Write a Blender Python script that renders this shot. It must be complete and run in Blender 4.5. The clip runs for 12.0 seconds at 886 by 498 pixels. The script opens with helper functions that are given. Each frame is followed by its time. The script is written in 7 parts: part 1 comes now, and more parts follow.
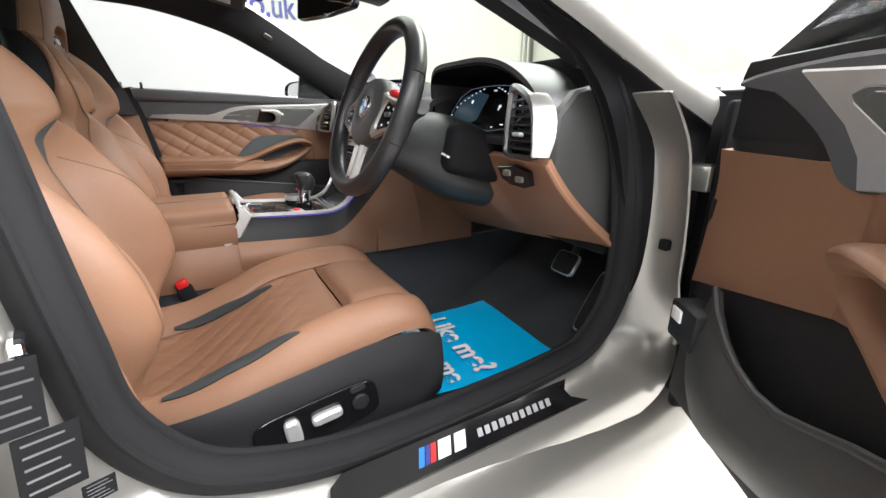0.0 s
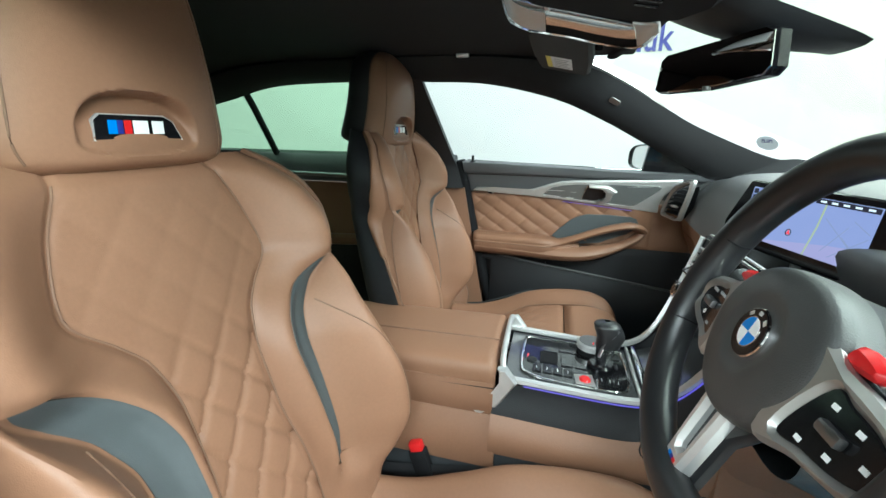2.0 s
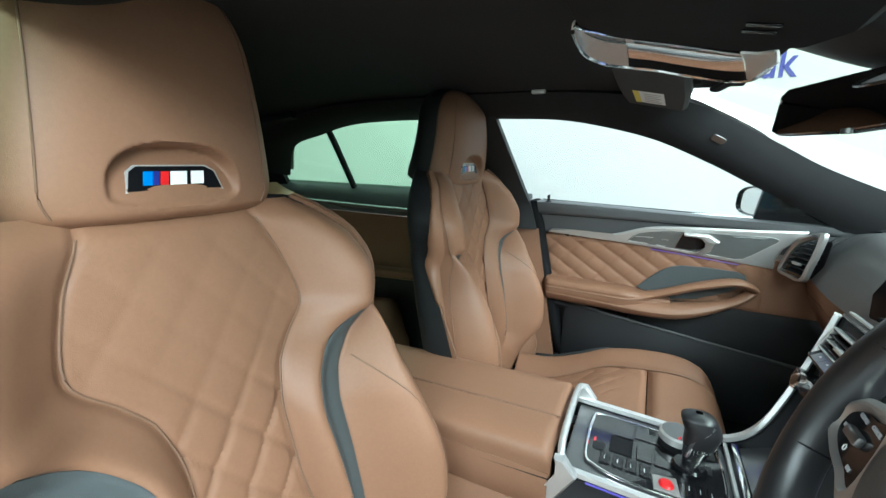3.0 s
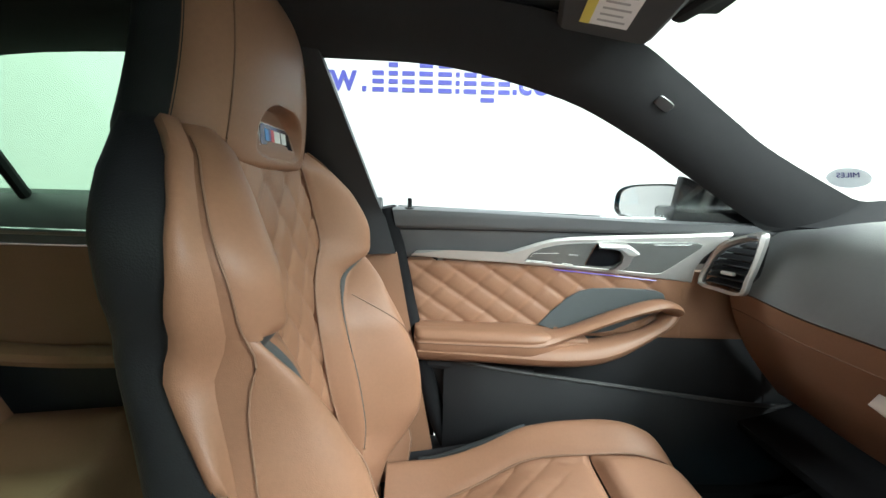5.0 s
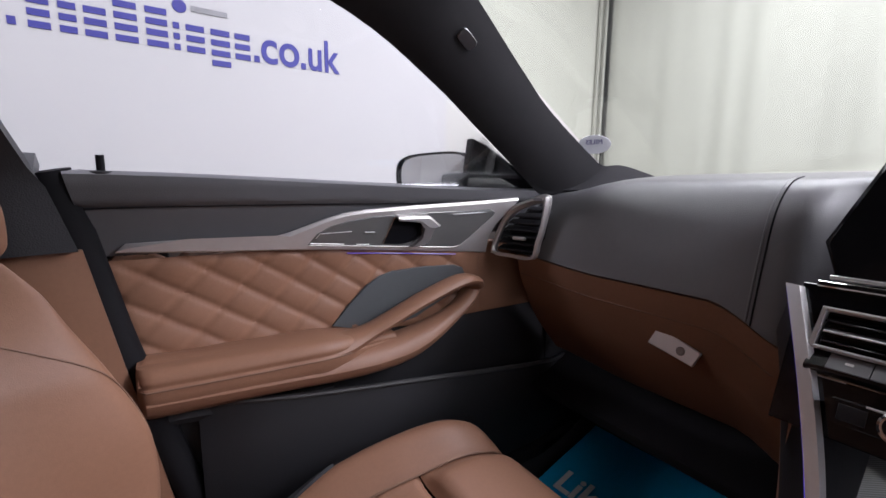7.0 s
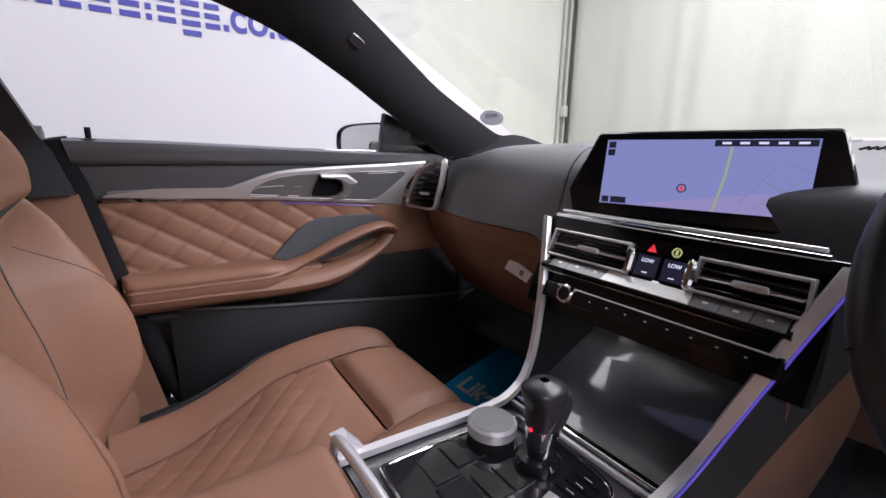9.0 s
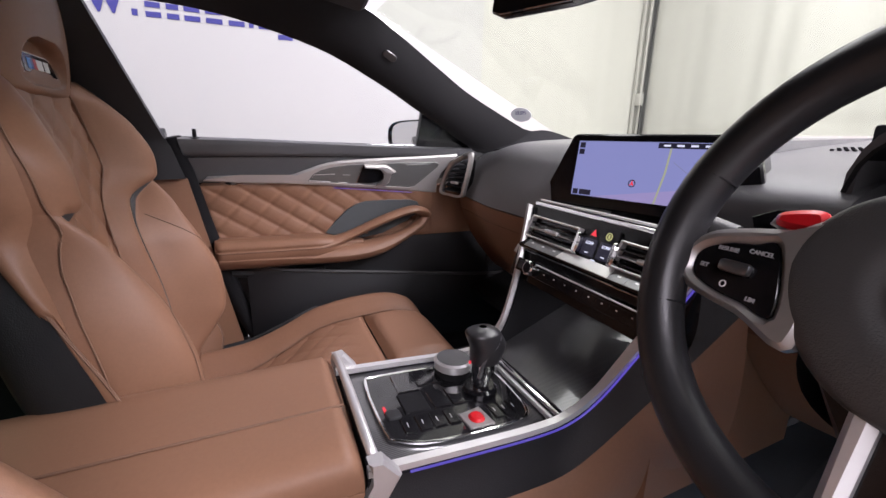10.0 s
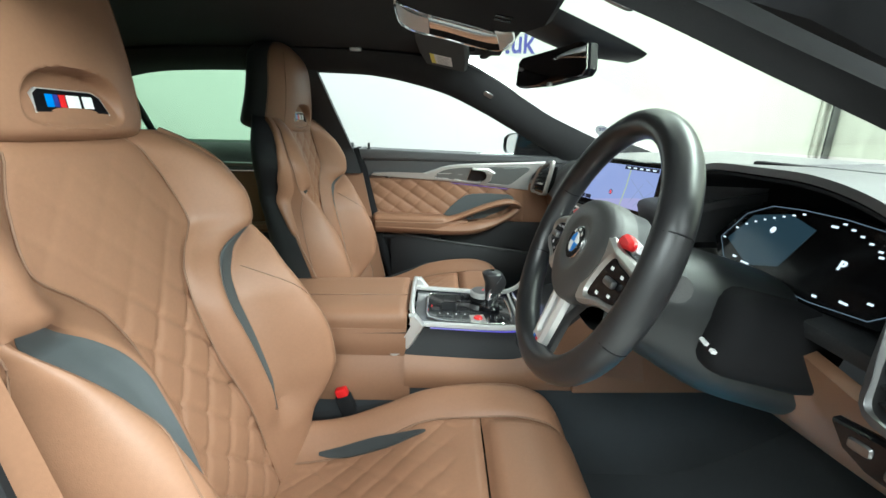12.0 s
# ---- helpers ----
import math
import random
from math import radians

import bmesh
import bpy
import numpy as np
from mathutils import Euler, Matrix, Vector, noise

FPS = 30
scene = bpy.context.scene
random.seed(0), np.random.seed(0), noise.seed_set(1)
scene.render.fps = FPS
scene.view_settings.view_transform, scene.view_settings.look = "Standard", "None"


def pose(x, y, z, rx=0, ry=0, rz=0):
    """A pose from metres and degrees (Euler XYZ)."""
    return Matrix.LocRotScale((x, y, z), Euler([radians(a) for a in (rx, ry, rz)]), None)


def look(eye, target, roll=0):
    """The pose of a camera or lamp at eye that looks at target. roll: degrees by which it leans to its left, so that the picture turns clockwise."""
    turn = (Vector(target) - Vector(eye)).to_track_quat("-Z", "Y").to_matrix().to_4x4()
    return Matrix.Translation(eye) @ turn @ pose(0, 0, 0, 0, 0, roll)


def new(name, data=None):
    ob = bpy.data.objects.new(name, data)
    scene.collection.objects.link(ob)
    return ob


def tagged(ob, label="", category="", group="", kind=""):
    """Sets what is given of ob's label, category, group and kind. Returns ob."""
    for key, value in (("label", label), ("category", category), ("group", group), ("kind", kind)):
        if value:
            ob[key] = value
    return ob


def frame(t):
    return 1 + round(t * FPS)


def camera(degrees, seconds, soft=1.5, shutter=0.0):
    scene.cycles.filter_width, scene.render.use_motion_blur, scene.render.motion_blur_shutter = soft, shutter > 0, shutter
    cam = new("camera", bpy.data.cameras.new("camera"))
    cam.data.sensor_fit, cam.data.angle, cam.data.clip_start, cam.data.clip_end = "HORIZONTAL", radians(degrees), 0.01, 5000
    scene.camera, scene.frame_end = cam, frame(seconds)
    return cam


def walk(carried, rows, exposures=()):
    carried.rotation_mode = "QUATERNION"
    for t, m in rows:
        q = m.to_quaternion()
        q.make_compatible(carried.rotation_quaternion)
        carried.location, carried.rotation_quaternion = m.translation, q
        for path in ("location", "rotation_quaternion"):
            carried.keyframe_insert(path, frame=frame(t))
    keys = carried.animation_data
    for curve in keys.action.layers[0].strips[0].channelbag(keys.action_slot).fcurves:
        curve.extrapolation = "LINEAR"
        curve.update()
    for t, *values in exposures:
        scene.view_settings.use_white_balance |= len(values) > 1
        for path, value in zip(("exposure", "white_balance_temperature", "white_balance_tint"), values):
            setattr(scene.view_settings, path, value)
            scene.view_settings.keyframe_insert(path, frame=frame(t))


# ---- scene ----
cam = camera(93.3, 12.0)
PATH = [
    (0, (0.034, -1.288, 0.995), (0.840, 0.120, 0.486), 0.79),
    (0.5, (0.110, -1.142, 1.039), (0.638, 0.390, 0.524), 1.11),
    (1, (0.144, -1.003, 1.080), (0.353, 0.604, 0.566), 1.22),
    (1.5, (0.160, -0.892, 1.120), (0.048, 0.731, 0.627), 1.04),
    (2, (0.168, -0.794, 1.187), (-0.248, 0.789, 0.725), 0.93),
    (2.5, (0.186, -0.738, 1.218), (-0.464, 0.777, 0.801), 1.05),
    (2.7, (0.199, -0.725, 1.220), (-0.538, 0.756, 0.831), 1.15),
    (4.3, (-0.016, -0.400, 1.143), (-0.498, 1.207, 0.890), 1.65),
    (4.5, (-0.041, -0.335, 1.139), (-0.364, 1.314, 0.880), 1.65),
    (5, (-0.053, -0.181, 1.126), (-0.045, 1.502, 0.884), 1.44),
    (5.5, (-0.057, -0.081, 1.116), (0.266, 1.573, 0.891), 1.28),
    (6, (-0.062, -0.016, 1.095), (0.515, 1.567, 0.866), 1.00),
    (6.5, (-0.068, 0.019, 1.086), (0.701, 1.515, 0.843), 0.89),
    (7, (-0.050, 0.037, 1.072), (0.861, 1.449, 0.819), 0.63),
    (7.5, (-0.037, 0.037, 1.063), (0.961, 1.385, 0.790), 0.57),
    (7.7, (-0.033, 0.026, 1.063), (0.982, 1.358, 0.778), 0.47),
    (9.3, (-0.026, -0.343, 1.074), (0.839, 1.068, 0.672), 0.78),
    (9.5, (-0.011, -0.389, 1.076), (0.790, 1.056, 0.673), 0.78),
    (10, (0.021, -0.470, 1.093), (0.669, 1.041, 0.660), 1.10),
    (10.5, (0.055, -0.546, 1.101), (0.525, 1.021, 0.642), 1.15),
    (11, (0.092, -0.635, 1.118), (0.383, 0.970, 0.639), 1.20),
    (11.5, (0.126, -0.748, 1.138), (0.262, 0.876, 0.656), 1.45),
    (12, (0.164, -0.951, 1.164), (0.173, 0.682, 0.693), 1.27),
]
EXPOSURES = [(0, 0.20, 6150, 12), (1, 0.24, 5700, 1), (1.5, 0.28, 5600, -6), (2.5, 0.28, 5450, -6), (4.5, 0.68, 5200, -12), (5, 0.76, 5750, -2), (5.5, 0.72, 5950, 4), (6, 0.12, 5900, 9), (6.5, -0.25, 5850, 20), (7.5, -0.5, 5800, 27), (9.5, -0.24, 5950, 28), (10.5, -0.12, 6150, 25), (11.5, 0.26, 5900, 2), (12, 0.34, 5750, -5)]
WHEEL_AT, WHEEL_TURN = (0.368, -0.387, 1.009), 0.0
walk(cam, [(t, look(eye, target, roll)) for t, eye, target, roll in PATH], EXPOSURES)

# ---- light ----
world = bpy.data.worlds.new("world")
scene.world = world
world.use_nodes = True
world.node_tree.nodes["Background"].inputs[0].default_value = (0.9, 0.95, 1.0, 1)
world.node_tree.nodes["Background"].inputs[1].default_value = 0.05
GROUND = 0.03
ROOM = (-4.6, 3.45, -4.6, 2.7, GROUND, 3.3)


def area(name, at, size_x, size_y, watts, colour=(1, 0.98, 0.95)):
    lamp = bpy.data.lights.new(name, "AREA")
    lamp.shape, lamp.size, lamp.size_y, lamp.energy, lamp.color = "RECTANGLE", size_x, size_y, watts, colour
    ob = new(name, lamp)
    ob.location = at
    return tagged(ob, "white rectangular light panel, added out of view", "light panel", "light panels")


# Assumed ceiling lamps out of view; the one at y 1.7 fills the left wall.
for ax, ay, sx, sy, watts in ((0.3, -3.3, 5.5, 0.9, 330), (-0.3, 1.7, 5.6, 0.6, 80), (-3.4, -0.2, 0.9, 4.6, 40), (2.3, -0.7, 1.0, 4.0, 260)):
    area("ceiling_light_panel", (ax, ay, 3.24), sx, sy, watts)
# Unseen fill lamp added before the front curtain to light the seats.
front_panel = area("unseen_fill_panel", (3.20, -2.9, 2.62), 1.1, 2.6, 240)
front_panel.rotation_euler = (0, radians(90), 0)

# ---- materials ----


def material(name, colour, rough=0.5, metal=0.0, bump=(0, 0), mottle=(6, 0.12), fine=(90, 0.06), spec=0.5, coat=0.0, cells=None, sheen=0.0):
    """Principled surface with variation at two scales; bump: (noise scale, height in metres); cells: (scale, height) of a pebbled grain."""
    m = bpy.data.materials.new(name)
    m.use_nodes = True
    n, l = m.node_tree.nodes, m.node_tree.links
    p = n["Principled BSDF"]
    coord = n.new("ShaderNodeTexCoord")
    big, small = n.new("ShaderNodeTexNoise"), n.new("ShaderNodeTexNoise")
    for node, (scale, _) in ((big, mottle), (small, fine)):
        node.inputs["Scale"].default_value, node.inputs["Detail"].default_value = scale, 4
        l.new(coord.outputs["Object"], node.inputs["Vector"])
    add = n.new("ShaderNodeMath")
    add.operation = "MULTIPLY_ADD"
    l.new(big.outputs["Fac"], add.inputs[0])
    add.inputs[1].default_value = 2 * mottle[1]
    add.inputs[2].default_value = 1 - mottle[1]
    add2 = n.new("ShaderNodeMath")
    add2.operation = "MULTIPLY_ADD"
    l.new(small.outputs["Fac"], add2.inputs[0])
    add2.inputs[1].default_value = 2 * fine[1]
    l.new(add.outputs[0], add2.inputs[2])
    vary = n.new("ShaderNodeVectorMath")
    vary.operation = "SCALE"
    vary.inputs[0].default_value = colour
    l.new(add2.outputs[0], vary.inputs["Scale"])
    l.new(vary.outputs[0], p.inputs["Base Color"])
    rv = n.new("ShaderNodeMapRange")
    rv.inputs["To Min"].default_value, rv.inputs["To Max"].default_value = max(0.02, rough * 0.85), min(1, rough * 1.15)
    l.new(big.outputs["Fac"], rv.inputs["Value"])
    l.new(rv.outputs[0], p.inputs["Roughness"])
    p.inputs["Metallic"].default_value = metal
    p.inputs["Specular IOR Level"].default_value = spec
    p.inputs["Coat Weight"].default_value = coat
    p.inputs["Coat Roughness"].default_value = 0.05
    p.inputs["Sheen Weight"].default_value = sheen
    last = None
    for kind, (scale, height) in (("ShaderNodeTexNoise", bump), ("ShaderNodeTexVoronoi", cells or (0, 0))):
        if height:
            tex, b = n.new(kind), n.new("ShaderNodeBump")
            tex.inputs["Scale"].default_value = scale
            l.new(coord.outputs["Object"], tex.inputs["Vector"])
            b.inputs["Distance"].default_value = height
            b.inputs["Strength"].default_value = 0.6
            l.new(tex.outputs[0], b.inputs["Height"])
            if last:
                l.new(last.outputs[0], b.inputs["Normal"])
            last = b
    if last:
        l.new(last.outputs[0], p.inputs["Normal"])
    return m


def glow(name, colour, strength):
    m = bpy.data.materials.new(name)
    m.use_nodes = True
    p = m.node_tree.nodes["Principled BSDF"]
    p.inputs["Base Color"].default_value = (0.01, 0.01, 0.012, 1)
    p.inputs["Emission Color"].default_value = (*colour, 1)
    p.inputs["Emission Strength"].default_value = strength
    p.inputs["Roughness"].default_value = 0.15
    return m


def glass(name, tint, gloss=0.6):
    m = bpy.data.materials.new(name)
    m.use_nodes = True
    n, l = m.node_tree.nodes, m.node_tree.links
    n.remove(n["Principled BSDF"])
    out = n["Material Output"]
    clear, shine, mix, fr, k = (n.new("ShaderNodeBsdf" + "Transparent"), n.new("ShaderNodeBsdf" + "Glossy"), n.new("ShaderNodeMixShader"), n.new("ShaderNodeFresnel"), n.new("ShaderNodeMath"))
    clear.inputs[0].default_value = (*tint, 1)
    shine.inputs["Roughness"].default_value = 0.02
    fr.inputs["IOR"].default_value = 1.45
    k.operation = "MULTIPLY"
    k.inputs[1].default_value = gloss
    l.new(fr.outputs[0], k.inputs[0])
    l.new(k.outputs[0], mix.inputs[0])
    l.new(clear.outputs[0], mix.inputs[1])
    l.new(shine.outputs[0], mix.inputs[2])
    l.new(mix.outputs[0], out.inputs[0])
    return m


def weave(name):
    """Carbon cloth under clear lacquer."""
    m = material(name, (0.02, 0.02, 0.022), 0.35, 0.0, coat=1.0)
    n, l = m.node_tree.nodes, m.node_tree.links
    p = n["Principled BSDF"]
    coord, wave, ramp = n.new("ShaderNodeTexCoord"), n.new("ShaderNodeTexWave"), n.new("ShaderNodeValToRGB")
    wave.bands_direction = "DIAGONAL"
    wave.inputs["Scale"].default_value = 150
    wave.inputs["Distortion"].default_value = 0.3
    ramp.color_ramp.elements[0].color = (0.02, 0.02, 0.021, 1)
    ramp.color_ramp.elements[1].color = (0.11, 0.11, 0.112, 1)
    l.new(coord.outputs["Object"], wave.inputs["Vector"])
    l.new(wave.outputs["Fac"], ramp.inputs[0])
    l.new(ramp.outputs[0], p.inputs["Base Color"])
    return m


TAN = material("tan_leather", (0.222, 0.117, 0.069), 0.46, bump=(28, 0.0005), mottle=(5, 0.12), fine=(220, 0.08), cells=(900, 0.00014), spec=0.32)
SEAM = material("brown_seam_thread", (0.170, 0.094, 0.057), 0.7, mottle=(60, 0.2))
HUB = material("dark_grey_hub_leather", (0.050, 0.050, 0.049), 0.42, mottle=(7, 0.12), cells=(800, 0.0003))
SLATE = material("slate_grey_cloth", (0.060, 0.068, 0.070), 0.7, mottle=(12, 0.1), cells=(900, 0.0003))
DARK_CLOTH = material("dark_slate_cloth", (0.030, 0.033, 0.034), 0.75, mottle=(12, 0.1), cells=(900, 0.0003), spec=0.3)
SOFT_BLACK = material("black_grained_plastic", (0.015, 0.0155, 0.017), 0.52, mottle=(5, 0.15), cells=(600, 0.0003), spec=0.35)
# Dash leather lightened in colour to stand for the windscreen's sheen on the pad.
DASH_LEATHER_LIT = material("charcoal_dash_leather_lit", (0.135, 0.135, 0.137), 0.32, mottle=(4, 0.12), cells=(800, 0.0003))
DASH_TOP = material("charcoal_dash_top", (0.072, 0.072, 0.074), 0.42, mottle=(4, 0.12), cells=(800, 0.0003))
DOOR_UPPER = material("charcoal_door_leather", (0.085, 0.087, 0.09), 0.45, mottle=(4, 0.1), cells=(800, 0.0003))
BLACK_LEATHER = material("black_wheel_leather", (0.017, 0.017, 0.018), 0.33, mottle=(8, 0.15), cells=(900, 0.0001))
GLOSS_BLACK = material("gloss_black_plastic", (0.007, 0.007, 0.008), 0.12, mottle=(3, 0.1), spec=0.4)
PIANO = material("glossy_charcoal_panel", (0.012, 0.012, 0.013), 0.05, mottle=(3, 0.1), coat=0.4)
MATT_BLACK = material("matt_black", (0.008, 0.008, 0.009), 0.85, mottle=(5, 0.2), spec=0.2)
HEADLINER = material("black_headliner_cloth", (0.021, 0.021, 0.022), 0.95, mottle=(4, 0.15), bump=(700, 0.0004), spec=0.15)
COLUMN = material("satin_black_column_plastic", (0.022, 0.024, 0.025), 0.42, mottle=(5, 0.12), cells=(700, 0.0002))
VISOR = material("grey_visor_cloth", (0.060, 0.061, 0.062), 0.8, mottle=(6, 0.1), bump=(500, 0.0003), spec=0.2)
CARPET = material("black_carpet", (0.042, 0.045, 0.048), 1.0, mottle=(8, 0.2), bump=(900, 0.0015), spec=0.1)
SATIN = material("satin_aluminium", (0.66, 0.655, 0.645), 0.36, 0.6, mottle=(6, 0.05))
SPOKE = material("satin_grey_spoke", (0.46, 0.448, 0.43), 0.38, 0.8, mottle=(6, 0.06))
BLADE = material("satin_grey_blade", (0.50, 0.49, 0.475), 0.42, 0.55, mottle=(6, 0.06))
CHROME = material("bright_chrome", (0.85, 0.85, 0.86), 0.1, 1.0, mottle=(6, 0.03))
TRIM_GREY = material("glossy_grey_trim", (0.13, 0.133, 0.128), 0.25, 0.2, mottle=(9, 0.12), coat=0.3)
TOUCH = material("grey_touch_strip", (0.16, 0.16, 0.165), 0.32, 0.3, mottle=(8, 0.06), coat=0.5)
DARK_METAL = material("dark_brushed_metal", (0.22, 0.22, 0.225), 0.32, 0.9, mottle=(8, 0.1))
CARBON = weave("carbon_weave")
PAINT = material("champagne_silver_paint", (0.36, 0.352, 0.325), 0.30, 0.65, mottle=(3, 0.06), fine=(900, 0.10), coat=0.8)
RUBBER = material("black_rubber_seal", (0.012, 0.012, 0.013), 0.8, mottle=(9, 0.15), bump=(60, 0.0004), spec=0.25)
RED = material("red_gloss", (0.55, 0.012, 0.015), 0.3, mottle=(8, 0.08))
BLUE = material("blue_gloss", (0.01, 0.19, 0.62), 0.3, mottle=(8, 0.05))
LEGEND = material("pale_grey_legend", (0.38, 0.38, 0.39), 0.5, mottle=(8, 0.05))
YELLOW = material("yellow_print", (0.72, 0.62, 0.10), 0.5, mottle=(8, 0.05))
NAVY = material("navy_gloss", (0.02, 0.03, 0.22), 0.3, mottle=(8, 0.05))
WHITE = material("white_print", (0.8, 0.8, 0.8), 0.45, mottle=(8, 0.04))
MAT_BLUE = material("blue_paper", (0.0, 0.42, 0.76), 0.55, mottle=(5, 0.05), bump=(30, 0.0006))
SIGN_BLUE = material("sign_blue", (0.035, 0.035, 0.22), 0.6, mottle=(2, 0.05))
WALL = material("white_painted_board", (0.46, 0.453, 0.446), 0.75, mottle=(1.2, 0.035), fine=(14, 0.015), bump=(5, 0.002))
CURTAIN = material("cream_curtain_cloth", (0.475, 0.466, 0.430), 0.9, mottle=(1.6, 0.08), fine=(12, 0.04), bump=(8, 0.003))
FLOOR = material("pale_studio_floor", (0.44, 0.425, 0.395), 0.35, mottle=(1.5, 0.06), fine=(20, 0.03))
SCREEN = glow("map_screen", (0.36, 0.40, 0.72), 0.75)
SCREEN_PALE = glow("map_pale", (0.47, 0.42, 0.70), 0.75)
SCREEN_STREET = glow("map_street", (0.33, 0.36, 0.56), 0.75)
SCREEN_ROAD = glow("map_road", (0.55, 0.60, 0.38), 0.75)
SCREEN_DARK = glow("screen_dark_bar", (0.03, 0.03, 0.05), 0.6)
GLOW_WHITE = glow("white_legend_glow", (0.85, 0.9, 1.0), 1.0)
GLOW_RED = glow("red_legend_glow", (1.0, 0.05, 0.06), 1.0)
GLOW_YELLOW = glow("yellow_legend_glow", (0.8, 0.8, 0.3), 0.7)
GLOW_BLUE = glow("cluster_blue_glow", (0.10, 0.20, 0.28), 0.16)
DIM_LINE = glow("dim_blue_line", (0.30, 0.38, 0.48), 0.35)
AMBIENT = glow("violet_ambient_strip", (0.24, 0.18, 1.0), 0.45)
WINDSCREEN = glass("windscreen_glass", (0.900, 0.938, 0.875), 0.12)
CLEAR = glass("clear_side_glass", (0.95, 0.97, 0.96))
TINTED = glass("green_tinted_glass", (0.75, 0.90, 0.765), 0.10)
# Near-black only to hold back light entering from behind; its tint is assumed.
DIMMED_GLASS = glass("dimmed_rear_glass", (0.07, 0.09, 0.08))
MIRROR = material("mirror_silver", (0.9, 0.9, 0.9), 0.03, 1.0, mottle=(2, 0.01), fine=(9, 0.0))

# ---- building helpers ----


def thing(name, label, category, at=(0, 0, 0), group="", kind=""):
    ob = new(name)
    ob.location = at
    ob.empty_display_size = 0.05
    return tagged(ob, label, category, group, kind)


def mesh_of(name, bm, mat, sharp=38):
    bmesh.ops.remove_doubles(bm, verts=bm.verts, dist=1e-5)
    bmesh.ops.recalc_face_normals(bm, faces=bm.faces)
    me = bpy.data.meshes.new(name)
    bm.to_mesh(me)
    bm.free()
    me.materials.append(mat)
    me.polygons.foreach_set("use_smooth", [True] * len(me.polygons))
    me.set_sharp_from_angle(angle=radians(sharp))
    return me


def part(name, bm, mat, parent=None, label="", sharp=38):
    ob = new(name, mesh_of(name, bm, mat, sharp))
    if parent is not None:
        ob.parent = parent
    return tagged(ob, label) if label else ob


def whole(name, bm, mat, label, category, group="", kind="", sharp=38):
    return tagged(part(name, bm, mat, None, "", sharp), label, category, group, kind)


def curve(*pts):
    """A smooth function through points, flat beyond its ends."""
    xs, ys = [p[0] for p in pts], [p[1] for p in pts]
    n = len(xs)
    d = [(ys[i + 1] - ys[i]) / (xs[i + 1] - xs[i]) for i in range(n - 1)]
    m = [d[0]] + [0 if d[i - 1] * d[i] <= 0 else 2 * d[i - 1] * d[i] / (d[i - 1] + d[i]) for i in range(1, n - 1)] + [d[-1]]

    def f(x):
        if x <= xs[0]:
            return ys[0]
        if x >= xs[-1]:
            return ys[-1]
        i = max(k for k in range(n - 1) if xs[k] <= x)
        h = xs[i + 1] - xs[i]
        t = (x - xs[i]) / h
        return (2 * t**3 - 3 * t**2 + 1) * ys[i] + (t**3 - 2 * t**2 + t) * h * m[i] + (3 * t**2 - 2 * t**3) * ys[i + 1] + (t**3 - t**2) * h * m[i + 1]

    return f


def smooth(x):
    x = min(1.0, max(0.0, x))
    return x * x * (3 - 2 * x)


def spline(pts, per=8, closed=False):
    """Catmull-Rom points through pts."""
    p = [Vector(q) for q in pts]
    n, out = len(p), []
    for i in range(n if closed else n - 1):
        a, b, c, d = ((p[(i - 1) % n], p[i], p[(i + 1) % n], p[(i + 2) % n]) if closed else (p[max(i - 1, 0)], p[i], p[i + 1], p[min(i + 2, n - 1)]))
        for k in range(per):
            t = k / per
            out.append(0.5 * ((2 * b) + (c - a) * t + (2 * a - 5 * b + 4 * c - d) * t**2 + (3 * b - a - 3 * c + d) * t**3))
    return out if closed else out + [p[-1]]


def grid(f, us, vs, wrap=False, bm=None):
    bm = bm or bmesh.new()
    rows = [[bm.verts.new(f(u, v)) for u in us] for v in vs]
    n = len(us)
    for a, b in zip(rows, rows[1:]):
        for i in range(n if wrap else n - 1):
            bm.faces.new((a[i], a[(i + 1) % n], b[(i + 1) % n], b[i]))
    return bm


def steps(a, b, n):
    return [a + (b - a) * i / n for i in range(n + 1)]


def eased(n):
    """Steps from 0 to 1 that crowd at both ends."""
    return [0.5 - 0.5 * math.cos(math.pi * i / n) for i in range(n + 1)]


def shell(f, us, vs, thick, bm=None):
    """A sheet f(u, v) with thickness behind it (against its normal) and closed edges."""
    bm = bm or bmesh.new()
    e = 1e-3
    top, low = [], []
    for v in vs:
        ra, rb = [], []
        for u in us:
            p = Vector(f(u, v))
            du = Vector(f(min(u + e, us[-1]), v)) - Vector(f(max(u - e, us[0]), v))
            dv = Vector(f(u, min(v + e, vs[-1]))) - Vector(f(u, max(v - e, vs[0])))
            nrm = du.cross(dv)
            nrm = nrm.normalized() if nrm.length > 1e-12 else Vector((0, 0, 1))
            ra.append(bm.verts.new(p))
            rb.append(bm.verts.new(p - nrm * thick))
        top.append(ra)
        low.append(rb)
    m, n = len(vs), len(us)
    for j in range(m - 1):
        for i in range(n - 1):
            bm.faces.new((top[j][i], top[j][i + 1], top[j + 1][i + 1], top[j + 1][i]))
            bm.faces.new((low[j][i], low[j + 1][i], low[j + 1][i + 1], low[j][i + 1]))
    for i in range(n - 1):
        bm.faces.new((top[0][i], low[0][i], low[0][i + 1], top[0][i + 1]))
        bm.faces.new((top[-1][i], top[-1][i + 1], low[-1][i + 1], low[-1][i]))
    for j in range(m - 1):
        bm.faces.new((top[j][0], top[j + 1][0], low[j + 1][0], low[j][0]))
        bm.faces.new((top[j][-1], low[j][-1], low[j + 1][-1], top[j + 1][-1]))
    return bm


